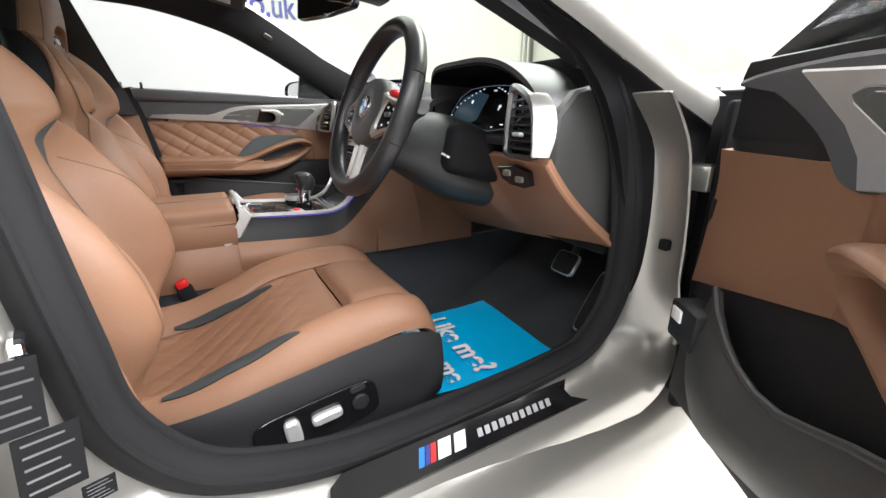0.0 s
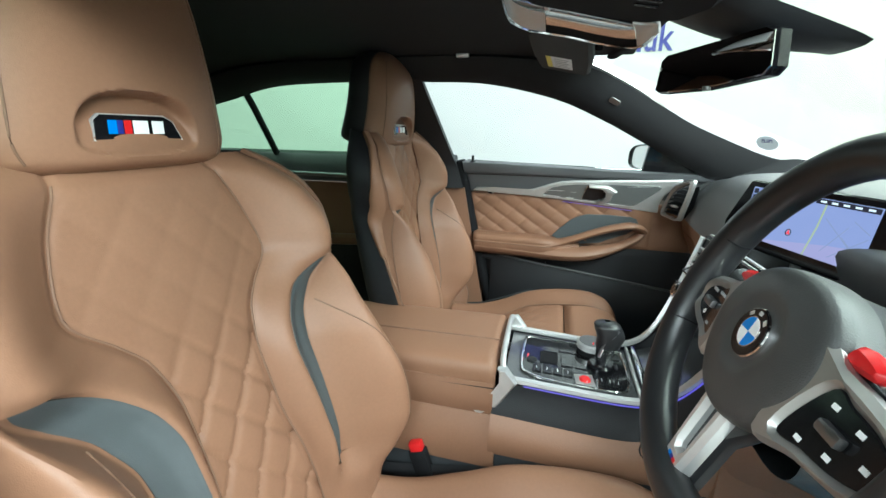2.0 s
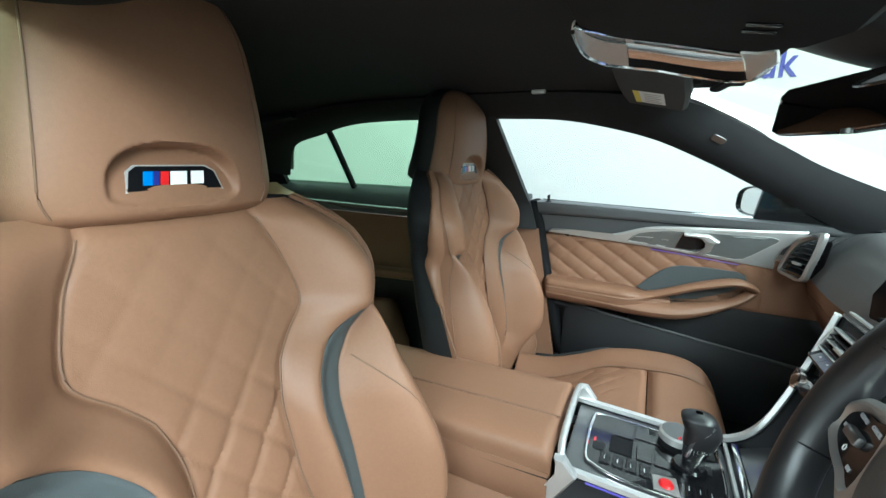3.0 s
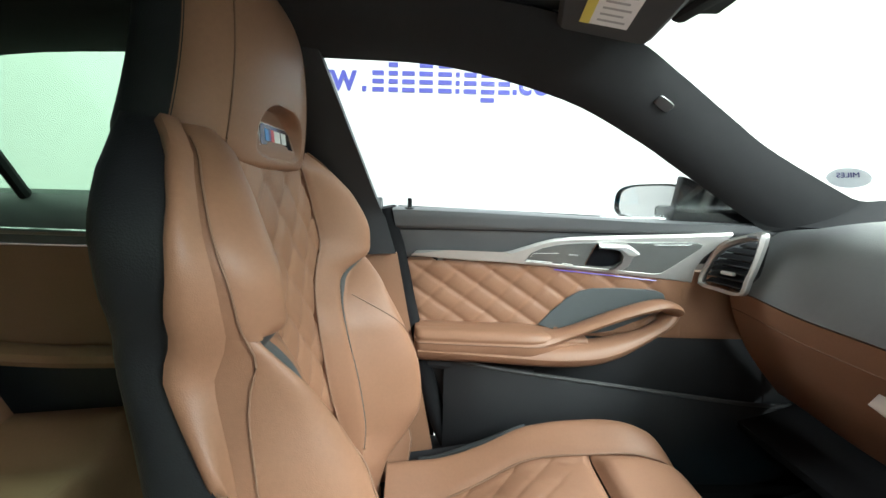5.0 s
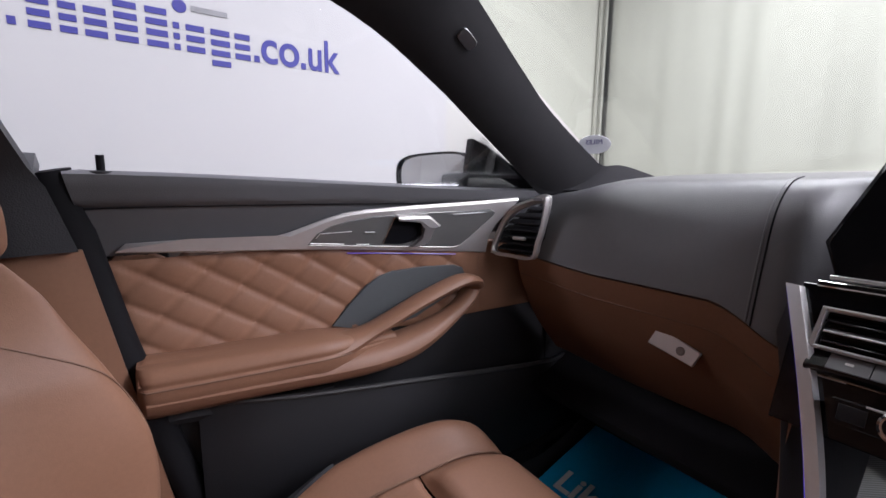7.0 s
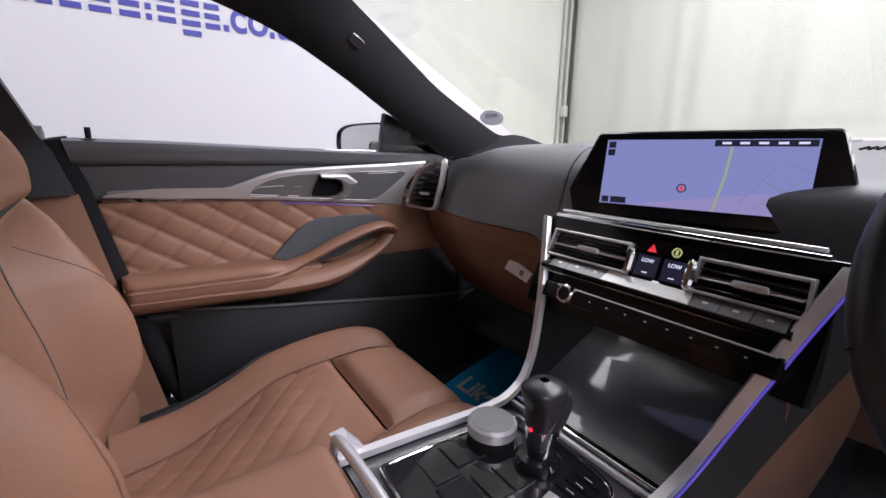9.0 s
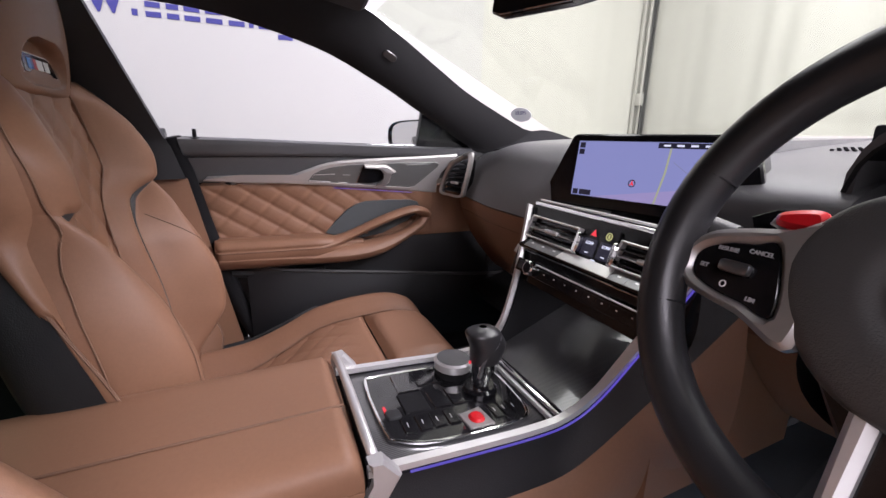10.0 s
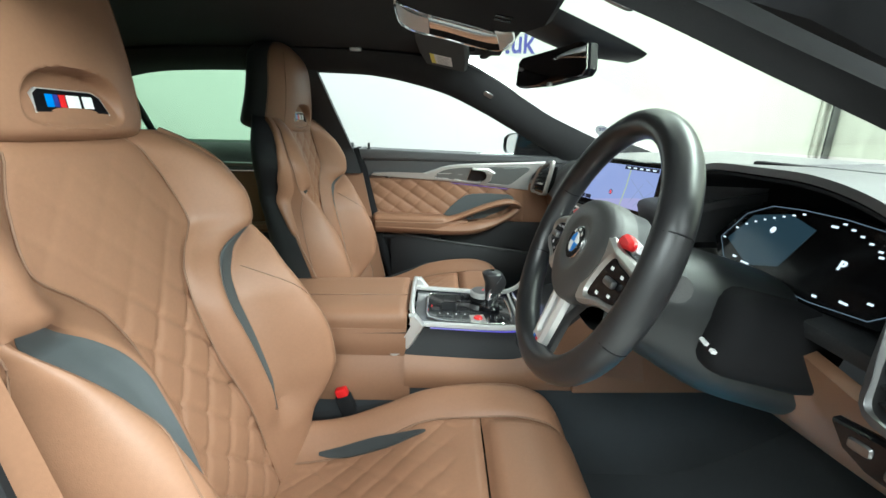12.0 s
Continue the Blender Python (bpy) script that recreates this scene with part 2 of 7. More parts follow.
def tube(pts, radius, n=10, closed=False, flat=1.0, up=(0, 0, 1), bm=None):
    """A round bar along points; radius: a number or a function of 0..1; flat: the ratio of its height to its width."""
    bm = bm or bmesh.new()
    p = [Vector(q) for q in pts]
    m = len(p)
    rings = []
    for i in range(m):
        a, b = (p[i - 1], p[(i + 1) % m]) if closed else (p[max(i - 1, 0)], p[min(i + 1, m - 1)])
        t = (b - a).normalized()
        side = t.cross(Vector(up))
        side = side.normalized() if side.length > 1e-6 else Vector((1, 0, 0))
        top = side.cross(t)
        r = radius(i / max(1, m - 1)) if callable(radius) else radius
        rings.append([bm.verts.new(p[i] + r * (math.cos(2 * math.pi * k / n) * side + flat * math.sin(2 * math.pi * k / n) * top)) for k in range(n)])
    for i in range(m if closed else m - 1):
        a, b = rings[i], rings[(i + 1) % m]
        for k in range(n):
            bm.faces.new((a[k], a[(k + 1) % n], b[(k + 1) % n], b[k]))
    if not closed:
        bm.faces.new(rings[0][::-1])
        bm.faces.new(rings[-1])
    return bm


def block(size, at=(0, 0, 0), turn=None, bevel=0.004, seg=2, bm=None):
    """A box with rounded edges; turn: a rotation matrix."""
    tmp = bmesh.new()
    bmesh.ops.create_cube(tmp, size=1)
    bmesh.ops.scale(tmp, vec=size, verts=tmp.verts)
    if bevel:
        bmesh.ops.bevel(tmp, geom=tmp.edges[:], offset=min(bevel, 0.45 * min(size)), segments=seg, affect="EDGES", profile=0.5)
    m = Matrix.Translation(at) @ (turn.to_4x4() if turn is not None else Matrix())
    tmp.transform(m)
    return join(tmp, bm)


def join(tmp, bm=None):
    if bm is None:
        return tmp
    me = bpy.data.meshes.new("join")
    tmp.to_mesh(me)
    tmp.free()
    bm.from_mesh(me)
    bpy.data.meshes.remove(me)
    return bm


def plate(outline, depth, m=None, bevel=0.001, bm=None, hole=None):
    """A plate of an outline in x, y, its front at z = depth; m: its pose. hole: an outline to leave open, with as many points."""
    tmp = bmesh.new()
    lift = [(0.0, 0.0), (depth - bevel, 0.0), (depth, bevel)]
    cx, cy = sum(p[0] for p in outline) / len(outline), sum(p[1] for p in outline) / len(outline)

    def ring(pts, z, inset, sign=1):
        out = []
        k = len(pts)
        for i in range(k):
            a, b, c = Vector(pts[i - 1]).to_2d(), Vector(pts[i]).to_2d(), Vector(pts[(i + 1) % k]).to_2d()
            t = (c - a)
            nrm = Vector((-t.y, t.x)).normalized() if t.length > 1e-9 else Vector((0, 0))
            if nrm.dot(Vector((cx, cy)) - b) < 0:
                nrm = -nrm
            q = b + nrm * inset * sign
            out.append(tmp.verts.new((q.x, q.y, z)))
        return out

    k = len(outline)
    outer = [ring(outline, z, i) for z, i in lift]
    for a, b in zip(outer, outer[1:]):
        for i in range(k):
            tmp.faces.new((a[i], a[(i + 1) % k], b[(i + 1) % k], b[i]))
    if hole:
        inner = [ring(hole, z, i, -1) for z, i in lift]
        for a, b in zip(inner, inner[1:]):
            for i in range(k):
                tmp.faces.new((a[i], b[i], b[(i + 1) % k], a[(i + 1) % k]))
        for o, q in ((outer[0], inner[0]), (outer[-1], inner[-1])):
            for i in range(k):
                tmp.faces.new((o[i], o[(i + 1) % k], q[(i + 1) % k], q[i]))
    else:
        tmp.faces.new(outer[0][::-1])
        tmp.faces.new(outer[-1])
    if m is not None:
        tmp.transform(m)
    return join(tmp, bm)


def oval(rx, ry, n=24, power=2.0, at=(0, 0)):
    out = []
    for i in range(n):
        c, s = math.cos(2 * math.pi * i / n), math.sin(2 * math.pi * i / n)
        out.append((at[0] + rx * math.copysign(abs(c) ** (2 / power), c), at[1] + ry * math.copysign(abs(s) ** (2 / power), s)))
    return out


def scaled(pts, k, at=None):
    cx, cy = at or (sum(p[0] for p in pts) / len(pts), sum(p[1] for p in pts) / len(pts))
    return [(cx + (p[0] - cx) * k, cy + (p[1] - cy) * k) for p in pts]


def rounded(pts, per=4):
    """The outline with its corners drawn soft."""
    return [(p.x, p.y) for p in spline([(x, y, 0) for x, y in pts], per, True)]


def disc(r, h, m=None, n=28, bevel=0.0015, bm=None):
    return plate(oval(r, r, n), h, m, bevel, bm)


def frame_of(origin, right, up):
    """A pose whose x runs along right, y along up, and z out of the face."""
    x = Vector(right).normalized()
    z = x.cross(Vector(up)).normalized()
    y = z.cross(x)
    m = Matrix.Identity(4)
    for i in range(3):
        m[i][0], m[i][1], m[i][2], m[i][3] = x[i], y[i], z[i], origin[i]
    return m


def words(body, size, m, mat, parent, name="lettering", depth=0.0004, bold=0.0, align="CENTER"):
    c = bpy.data.curves.new("words", "FONT")
    c.body, c.size, c.extrude, c.offset = body, size, depth, bold
    c.align_x, c.align_y = align, "CENTER"
    tmp = bpy.data.objects.new("words", c)
    me = bpy.data.meshes.new_from_object(tmp)
    bpy.data.objects.remove(tmp)
    me.transform(m)
    me.materials.append(mat)
    ob = new(name, me)
    ob.parent = parent
    return ob

# ---- the studio room ----
X0, X1, Y0, Y1, Z0, Z1 = ROOM
room = [
    ("floor", (X1 - X0 + 0.4, Y1 - Y0 + 0.4, 0.1), ((X0 + X1) / 2, (Y0 + Y1) / 2, Z0 - 0.05), FLOOR, "pale smooth studio floor", "floor"),
    ("ceiling", (X1 - X0 + 0.4, Y1 - Y0 + 0.4, 0.1), ((X0 + X1) / 2, (Y0 + Y1) / 2, Z1 + 0.05), WALL, "white studio ceiling", "ceiling"),
    ("wall_left", (X1 - X0 + 0.4, 0.1, Z1 - Z0), ((X0 + X1) / 2, Y1 + 0.05, (Z0 + Z1) / 2), WALL, "white studio wall with a blue sign", "wall"),
    ("wall_right", (X1 - X0 + 0.4, 0.1, Z1 - Z0), ((X0 + X1) / 2, Y0 - 0.05, (Z0 + Z1) / 2), WALL, "white studio wall", "wall"),
    ("wall_rear", (0.1, Y1 - Y0, Z1 - Z0), (X0 - 0.05, (Y0 + Y1) / 2, (Z0 + Z1) / 2), WALL, "white studio wall", "wall"),
    ("wall_front", (0.1, Y1 - Y0, Z1 - Z0), (X1 + 0.05, (Y0 + Y1) / 2, (Z0 + Z1) / 2), WALL, "white studio wall behind a curtain", "wall"),
]
for name, size, at, mat, label, cat in room:
    whole(name, block(size, at, bevel=0), mat, label, cat, kind="structure")


def curtain(name, a, b, top, seed):
    """A hanging cloth from a to b in plan, in soft uneven folds."""
    a, b = Vector((*a, 0)), Vector((*b, 0))
    along = (b - a).normalized()
    out = Vector((-along.y, along.x, 0))
    length = (b - a).length

    def f(u, v):
        fold = 0.035 * noise.noise((u * length * 2.3, v * 0.4, seed)) + 0.012 * noise.noise((u * length * 9, v * 0.8, seed + 5))
        p = a + along * (u * length) + out * fold * (1.2 - 0.5 * v) * smooth(u * 2.5 + (0.0 if seed == 1 else 1.0))
        return Vector((p.x, p.y, GROUND + v * (top - GROUND)))

    n = int(length * 26)
    return whole(name, shell(f, steps(0, 1, n), steps(0, 1, 14), 0.004), CURTAIN, "cream cloth curtain hanging in soft uneven folds", "curtain", "curtains")


curtain("curtain", (1.50, Y1 + 0.012), (X1 - 0.14, Y1 - 0.09), 3.1, 1)
curtain("curtain", (X1 - 0.12, Y1 - 0.15), (X1 - 0.12, -3.8), 3.1, 2)
pole = thing("frame_post", "grey metal frame post standing in the curtained corner", "post", (3.26, 2.57, GROUND))
POST = material("pale_grey_metal", (0.42, 0.41, 0.38), 0.5, 0.2, mottle=(6, 0.06))
part("upright", block((0.024, 0.026, 3.0), (0, 0, 1.5), bevel=0.006), POST, pole)
part("upright", block((0.02, 0.03, 3.0), (-0.05, 0.02, 1.5), bevel=0.004), POST, pole)
part("socket_box", block((0.05, 0.06, 0.10), (-0.03, -0.02, 1.44), bevel=0.006), POST, pole, "small grey socket box")
part("cable", tube(spline([(-0.03, -0.05, 1.39), (-0.035, -0.06, 1.0), (-0.03, -0.05, 0.4), (-0.02, -0.04, 0.02)]), 0.006, 6), MATT_BLACK, pole)
# the sign: plain bars of the size and colour of its letters, and a round mark above
sign = thing("wall_sign", "blue wall sign with letters and bars under a round mark", "sign", (0, Y1 - 0.001, 1.75))
CELLS = [(-0.68, 0.04, 2), (-0.57, 0.11, 0), (-0.45, 0.09, 1), (-0.33, 0.12, 0), (-0.19, 0.13, 1), (-0.04, 0.13, 1), (0.06, 0.04, 0), (0.16, 0.12, 0), (0.30, 0.13, 3), (0.43, 0.11, 0), (0.515, 0.04, 2), (0.825, 0.04, 2)]


def fitted_words(body_text, x0, x1, z0, z1):
    """Letters drawn to fill a field of the sign."""
    ob = words(body_text, 0.2, Matrix(), SIGN_BLUE, sign, "lettering", depth=0.002, bold=0.003, align="LEFT")
    xs, ys = [v.co.x for v in ob.data.vertices], [v.co.y for v in ob.data.vertices]
    kx, ky = (x1 - x0) / (max(xs) - min(xs)), (z1 - z0) / (max(ys) - min(ys))
    ob.data.transform(frame_of((x0, -0.002, z0), (1, 0, 0), (0, 0, 1)) @ Matrix.Diagonal((kx, ky, 1, 1)) @ Matrix.Translation((-min(xs), -min(ys), 0)))


def across(c):
    return c * 0.83 - 0.02


fitted_words("www", across(-1.36), across(-0.735), 0.0, 0.13)
fitted_words("co", across(0.545), across(0.797), 0.0, 0.13)
fitted_words("uk", across(0.862), across(1.092), 0.0, 0.185)
for cx, cw, form in CELLS:
    if form == 2:
        part("dot", plate([(-cw * 0.36, 0), (cw * 0.36, 0), (cw * 0.36, 0.035), (-cw * 0.36, 0.035)], 0.004, frame_of((across(cx), 0, 0), (1, 0, 0), (0, 0, 1)), 0.0008), SIGN_BLUE, sign)
    else:
        # the trader's name: three plain bars for each of its letters
        w, m = cw * 0.83 * 0.84 / 2, frame_of((across(cx), 0, 0), (1, 0, 0), (0, 0, 1))
        for z in (0.0, 0.052, 0.104) + ((0.156,) if form == 1 else (-0.052,) if form == 3 else ()):
            part("bar", plate([(-w, z), (w, z), (w, z + 0.030), (-w, z + 0.030)], 0.004, m, 0.0008), SIGN_BLUE, sign)
part("small_bar", plate([(0, 0), (0.17, 0), (0.17, 0.028), (0, 0.028)], 0.004, frame_of((0.10, 0, 0.20), (1, 0, 0), (0, 0, 1))), DARK_METAL, sign, "small grey bar")
part("small_mark", disc(0.032, 0.004, frame_of((0.05, 0, 0.215), (1, 0, 0), (0, 0, 1))), SIGN_BLUE, sign)
arc = [(0.42 * math.cos(a), 0.30 * math.sin(a)) for a in steps(math.radians(200), math.radians(352), 16)]
arc2 = [(0.44 * math.cos(a), 0.13 * math.sin(a) + 0.01) for a in steps(math.radians(350), math.radians(205), 16)]
part("round_mark", plate(arc + arc2, 0.004, frame_of((0.05, 0, 0.62), (1, 0, 0), (0, 0, 1)), 0.0008), SIGN_BLUE, sign, "blue bowl-shaped mark")
part("round_mark", plate([(x * 0.9, -y * 0.5) for x, y in arc + arc2], 0.004, frame_of((0.05, 0, 0.66), (1, 0, 0), (0, 0, 1)), 0.0008), SIGN_BLUE, sign)

# ---- car body ----
body = thing("car", "champagne-silver four-door car with its driver door open", "car", (0, 0, 0))

WIN = spline([(-1.25, 0.67, 1.14), (-1.14, 0.592, 1.262), (-0.97, 0.566, 1.309), (-0.77, 0.543, 1.346), (-0.46, 0.538, 1.355), (-0.23, 0.540, 1.352), (-0.04, 0.545, 1.343), (0.155, 0.573, 1.30), (0.30, 0.610, 1.24), (0.40, 0.640, 1.19), (0.49, 0.667, 1.145), (0.64, 0.716, 1.066)], 5)
TOP = spline([(-1.38, 0.46, 1.20), (-1.18, 0.455, 1.31), (-0.97, 0.44, 1.355), (-0.77, 0.42, 1.385), (-0.46, 0.41, 1.395), (-0.23, 0.41, 1.397), (-0.02, 0.43, 1.393), (0.20, 0.50, 1.372), (0.32, 0.553, 1.328), (0.45, 0.597, 1.262), (0.56, 0.628, 1.207), (0.80, 0.685, 1.115)], 5)


def strip_between(a, b, bulge, side, n=8):
    """A padded strip between two rows of points, bulging into the cabin."""
    m = len(a) - 1

    def f(u, v):
        i = min(max(v, 0), 1) * m
        k = min(int(i), m - 1)
        p, q = a[k].lerp(a[k + 1], i - k), b[k].lerp(b[k + 1], i - k)
        w = p.lerp(q, u)
        inward = Vector((0, -0.75, -0.65))
        w = w + inward * bulge * (1 - (2 * u - 1) ** 2)
        return Vector((w.x, side * w.y, w.z))

    return shell(f, steps(0, 1, n), steps(0, 1, m), 0.02 * side)


for side in (1, -1):
    win_line = WIN if side > 0 else [p + Vector((0, -0.004, 0.034 * smooth((p.x + 0.1) / 0.3))) for p in WIN]
    top_line = TOP if side > 0 else [p + Vector((0, 0.012, 0.008)) * smooth((p.x - 0.1) / 0.3) for p in TOP]
    part("pillar_lining", strip_between(win_line, top_line, 0.014, side), HEADLINER, body, "black cloth pillar and roof rail lining")
    outer_a = [p + Vector((0, 0.03, 0.022)) for p in WIN]
    outer_b = [p + Vector((0, 0.045, 0.03 - 0.06 * smooth((p.x - 0.40) / 0.2))) for p in TOP]
    if side < 0:
        outer_a = [p + Vector((0, 0.034, 0.040)) for p in win_line][:-6]
        outer_b = outer_b[:-6]
    part("roof_rail", strip_between(outer_a, outer_b, -0.012, side), PAINT if side > 0 else MATT_BLACK, body, "silver painted pillar and roof rail" if side > 0 else "black trimmed pillar and roof rail")
    if side > 0:
        foot_top = spline([TOP[-3], TOP[-1] + Vector((0.0, -0.004, 0.006)), Vector((0.87, 0.660, 1.108)), Vector((0.95, 0.610, 1.075))], 5)
        foot_low = spline([WIN[-3], WIN[-1] + Vector((0.01, -0.006, -0.006)), Vector((0.76, 0.650, 1.050)), Vector((0.90, 0.600, 1.040))], 5)
        part("pillar_foot", strip_between(foot_low, foot_top, 0.010, side), HEADLINER, body, "black cloth foot of the pillar")
    # small badge on the pillar lining
    m = frame_of((0.313, side * 0.544, 1.276), (0.86, 0.26 * side, -0.43) if side > 0 else (-0.86, 0.26, 0.43), (0.25, -0.5 * side, 0.6))
    part("pillar_badge", plate(oval(0.017, 0.009, 16, 4), 0.003, m), DARK_METAL, body, "small grey airbag badge")


def roof(x, y, lift=0.0):
    return 1.398 + lift - 0.012 * (y / 0.42) ** 2 - 0.10 * max(0, (-0.6 - x)) ** 1.6 * 1.3


part("headliner", shell(lambda u, v: (0.335 - 1.7 * v, -0.46 + 0.92 * u, roof(0.335 - 1.7 * v, -0.46 + 0.92 * u)), steps(0, 1, 16), steps(0, 1, 24), -0.015), HEADLINER, body, "black cloth headliner")
part("roof_skin", shell(lambda u, v: (0.37 - 1.8 * v, -0.52 + 1.04 * u, roof(0.37 - 1.8 * v, -0.5 + u, 0.035)), steps(0, 1, 12), steps(0, 1, 16), 0.006), PAINT, body, "silver painted roof")
part("header_trim", tube(spline([(0.285, -0.47, 1.381), (0.325, -0.25, 1.389), (0.336, 0, 1.393), (0.325, 0.25, 1.389), (0.285, 0.47, 1.381)]), 0.014, 8, flat=0.5), HEADLINER, body)


def screen_glass(u, v):
    y = (0.61 + 0.215 * v) * (2 * u - 1)
    x = 0.33 + 0.86 * v - 0.10 * (abs(2 * u - 1) ** 2) * (0.3 + v)
    return Vector((x, y, 1.400 - 0.285 * v - 0.018 * abs(2 * u - 1) ** 2))


ws = part("windscreen", shell(screen_glass, steps(0, 1, 16), steps(0, 1, 8), 0.005), WINDSCREEN, body, "clear laminated windscreen with a faint green tint")
ws.visible_shadow = False
for side in (1, -1):
    # rear side glass, its divider and the quarter pane
    def rear_glass(u, v):
        x = -1.38 + 1.12 * u
        zt = 1.36 - 0.30 * max(0, (-0.75 - x)) ** 1.4
        z = 1.09 + (zt - 1.09) * v
        return Vector((x, side * (0.705 - 0.62 * (z - 1.085)), z))

    part("rear_side_window", shell(rear_glass, steps(0, 1, 10), steps(0, 1, 4), 0.004 * side), TINTED, body, "green tinted rear side window")
    part("window_divider", tube([(-0.920, side * 0.698, 1.09), (-0.926, side * 0.594, 1.26), (-0.932, side * 0.550, 1.33)], 0.012, 8), MATT_BLACK, body)
    part("rear_window_sill", shell(lambda u, v: (-1.40 + 1.22 * u, side * (0.71 - 0.05 * math.sin(math.pi * 0.5 * v)), 1.105 - 0.11 * v + 0.01 * math.sin(3.1 * v)), steps(0, 1, 8), steps(0, 1, 6), -0.02 * side), DOOR_UPPER, body, "black padded rear door sill")
    part("rear_trim_strip", tube([(-1.30, side * 0.655, 1.03), (-0.9, side * 0.652, 1.022), (-0.50, side * 0.655, 1.018)], 0.007, 8), DARK_METAL, body, "thin metal trim strip")
    part("rear_door_panel", shell(lambda u, v: (-1.40 + 1.16 * u, side * (0.672 + 0.02 * math.sin(3 * v)), 0.99 - 0.22 * v), steps(0, 1, 6), steps(0, 1, 5), -0.02 * side), TAN, body, "tan leather rear door panel")
    part("rear_armrest", tube(spline([(-1.25, side * 0.66, 0.775), (-0.8, side * 0.63, 0.77), (-0.45, side * 0.64, 0.785)]), 0.035, 10, flat=0.6), TAN, body)
    part("rear_lower_panel", block((1.2, 0.05, 0.50), (-0.82, side * 0.69, 0.52), bevel=0.01), SOFT_BLACK, body)
    # centre pillar: lining inside
    def pillar(u, v):
        z = 0.99 + 0.37 * v
        xa, xb = -0.180 - 0.29 * (z - 1.085) - (0.09 if side < 0 else 0.0), -0.36 - 0.33 * (z - 1.085) - (0.07 if side < 0 else 0.0)
        y = (0.70 if z < 1.085 else 0.70 - 0.62 * (z - 1.085)) - 0.004 - 0.014 * math.sin(math.pi * u)
        return Vector((xa + (xb - xa) * u, side * y, z))

    part("centre_pillar_lining", shell(pillar, steps(0, 1, 8), steps(0, 1, 10), 0.03 * side), SOFT_BLACK if side > 0 else HEADLINER, body, "padded centre pillar lining")
    part("centre_pillar_lower", shell(lambda u, v: (-0.150 - 0.22 * u + 0.105 * v, side * (0.722 - 0.01 * math.sin(math.pi * u)), 0.990 - 0.56 * v), steps(0, 1, 5), steps(0, 1, 6), -0.03 * side), TAN, body, "leather centre pillar lower lining")
for side in (1, -1):
    part("rear_pillar_lining", shell(lambda u, v: (-1.285 - 0.50 * u - 0.02 * v, side * (0.70 - 0.03 * u - 0.62 * max(0.0, 0.36 * v - 0.06)), 1.02 + 0.35 * v - 0.06 * u * v), steps(0, 1, 8), steps(0, 1, 8), -0.02 * side), HEADLINER, body, "black rear pillar lining")
for side in (1, -1):
    def quarter(u, v):
        x = -0.95 - 0.80 * v
        return Vector((x, side * (0.40 + 0.13 * u), roof(x, 0.40) - 0.004 - u * (0.012 + 0.13 * smooth((-1.02 - x) / 0.36))))

    part("rear_quarter_lining", shell(quarter, steps(0, 1, 5), steps(0, 1, 16), 0.02), HEADLINER, body, "black rear quarter lining")
part("pillar_backing", block((0.42, 0.03, 0.75), (-0.27, 0.790, 0.70), bevel=0.006), MATT_BLACK, body)
for side in (1, -1):
    part("rear_shelf_side", block((0.62, 0.24, 0.30), (-1.74, side * 0.60, 1.04), bevel=0.03), MATT_BLACK, body)
part("belt_reel", block((0.05, 0.05, 0.09), (-0.30, 0.625, 1.20), bevel=0.012), MATT_BLACK, body, "black seat belt guide")
part("belt_webbing", shell(lambda u, v: (-0.28 - 0.05 * u - 0.01 * v, 0.622 + 0.06 * v, 1.19 - 0.45 * v), steps(0, 1, 2), steps(0, 1, 6), 0.002), MATT_BLACK, body, "black seat belt webbing")
# Out of view; darkened so that the rear cabin stays dim.
part("rear_screen", shell(lambda u, v: (-1.30 - 0.7 * v, (0.5 + 0.1 * v) * (2 * u - 1), 1.34 - 0.20 * v), steps(0, 1, 8), steps(0, 1, 4), 0.005), DIMMED_GLASS, body, "unseen rear window, darkened to hold light back")
part("rear_bulkhead", block((0.06, 1.36, 0.80), (-1.52, 0, 0.72), bevel=0.01), MATT_BLACK, body)
part("parcel_shelf", block((0.6, 1.36, 0.03), (-1.78, 0, 1.10), bevel=0.01), MATT_BLACK, body)


def floor_pan(u, v):
    x = -1.5 + 2.75 * v
    y = -0.73 + 1.46 * u
    z = 0.390 + 0.42 * max(0, x - 0.70) ** 1.35 * 1.6
    return Vector((x, y, z))


part("floor_carpet", shell(floor_pan, steps(0, 1, 8), steps(0, 1, 40), -0.02), CARPET, body, "black carpeted floor and toe board")
part("sill_lining", block((1.25, 0.05, 0.26), (0.42, 0.752, 0.40), bevel=0.015), SOFT_BLACK, body, "black sill lining")
part("footwell_side", block((0.52, 0.03, 0.62), (0.96, 0.742, 0.68), bevel=0.01), CARPET, body)
part("footwell_side", block((0.42, 0.03, 0.62), (1.02, -0.742, 0.68), bevel=0.01), CARPET, body)
part("bulkhead", block((0.04, 1.5, 0.80), (1.20, 0, 0.67), bevel=0.01), MATT_BLACK, body)

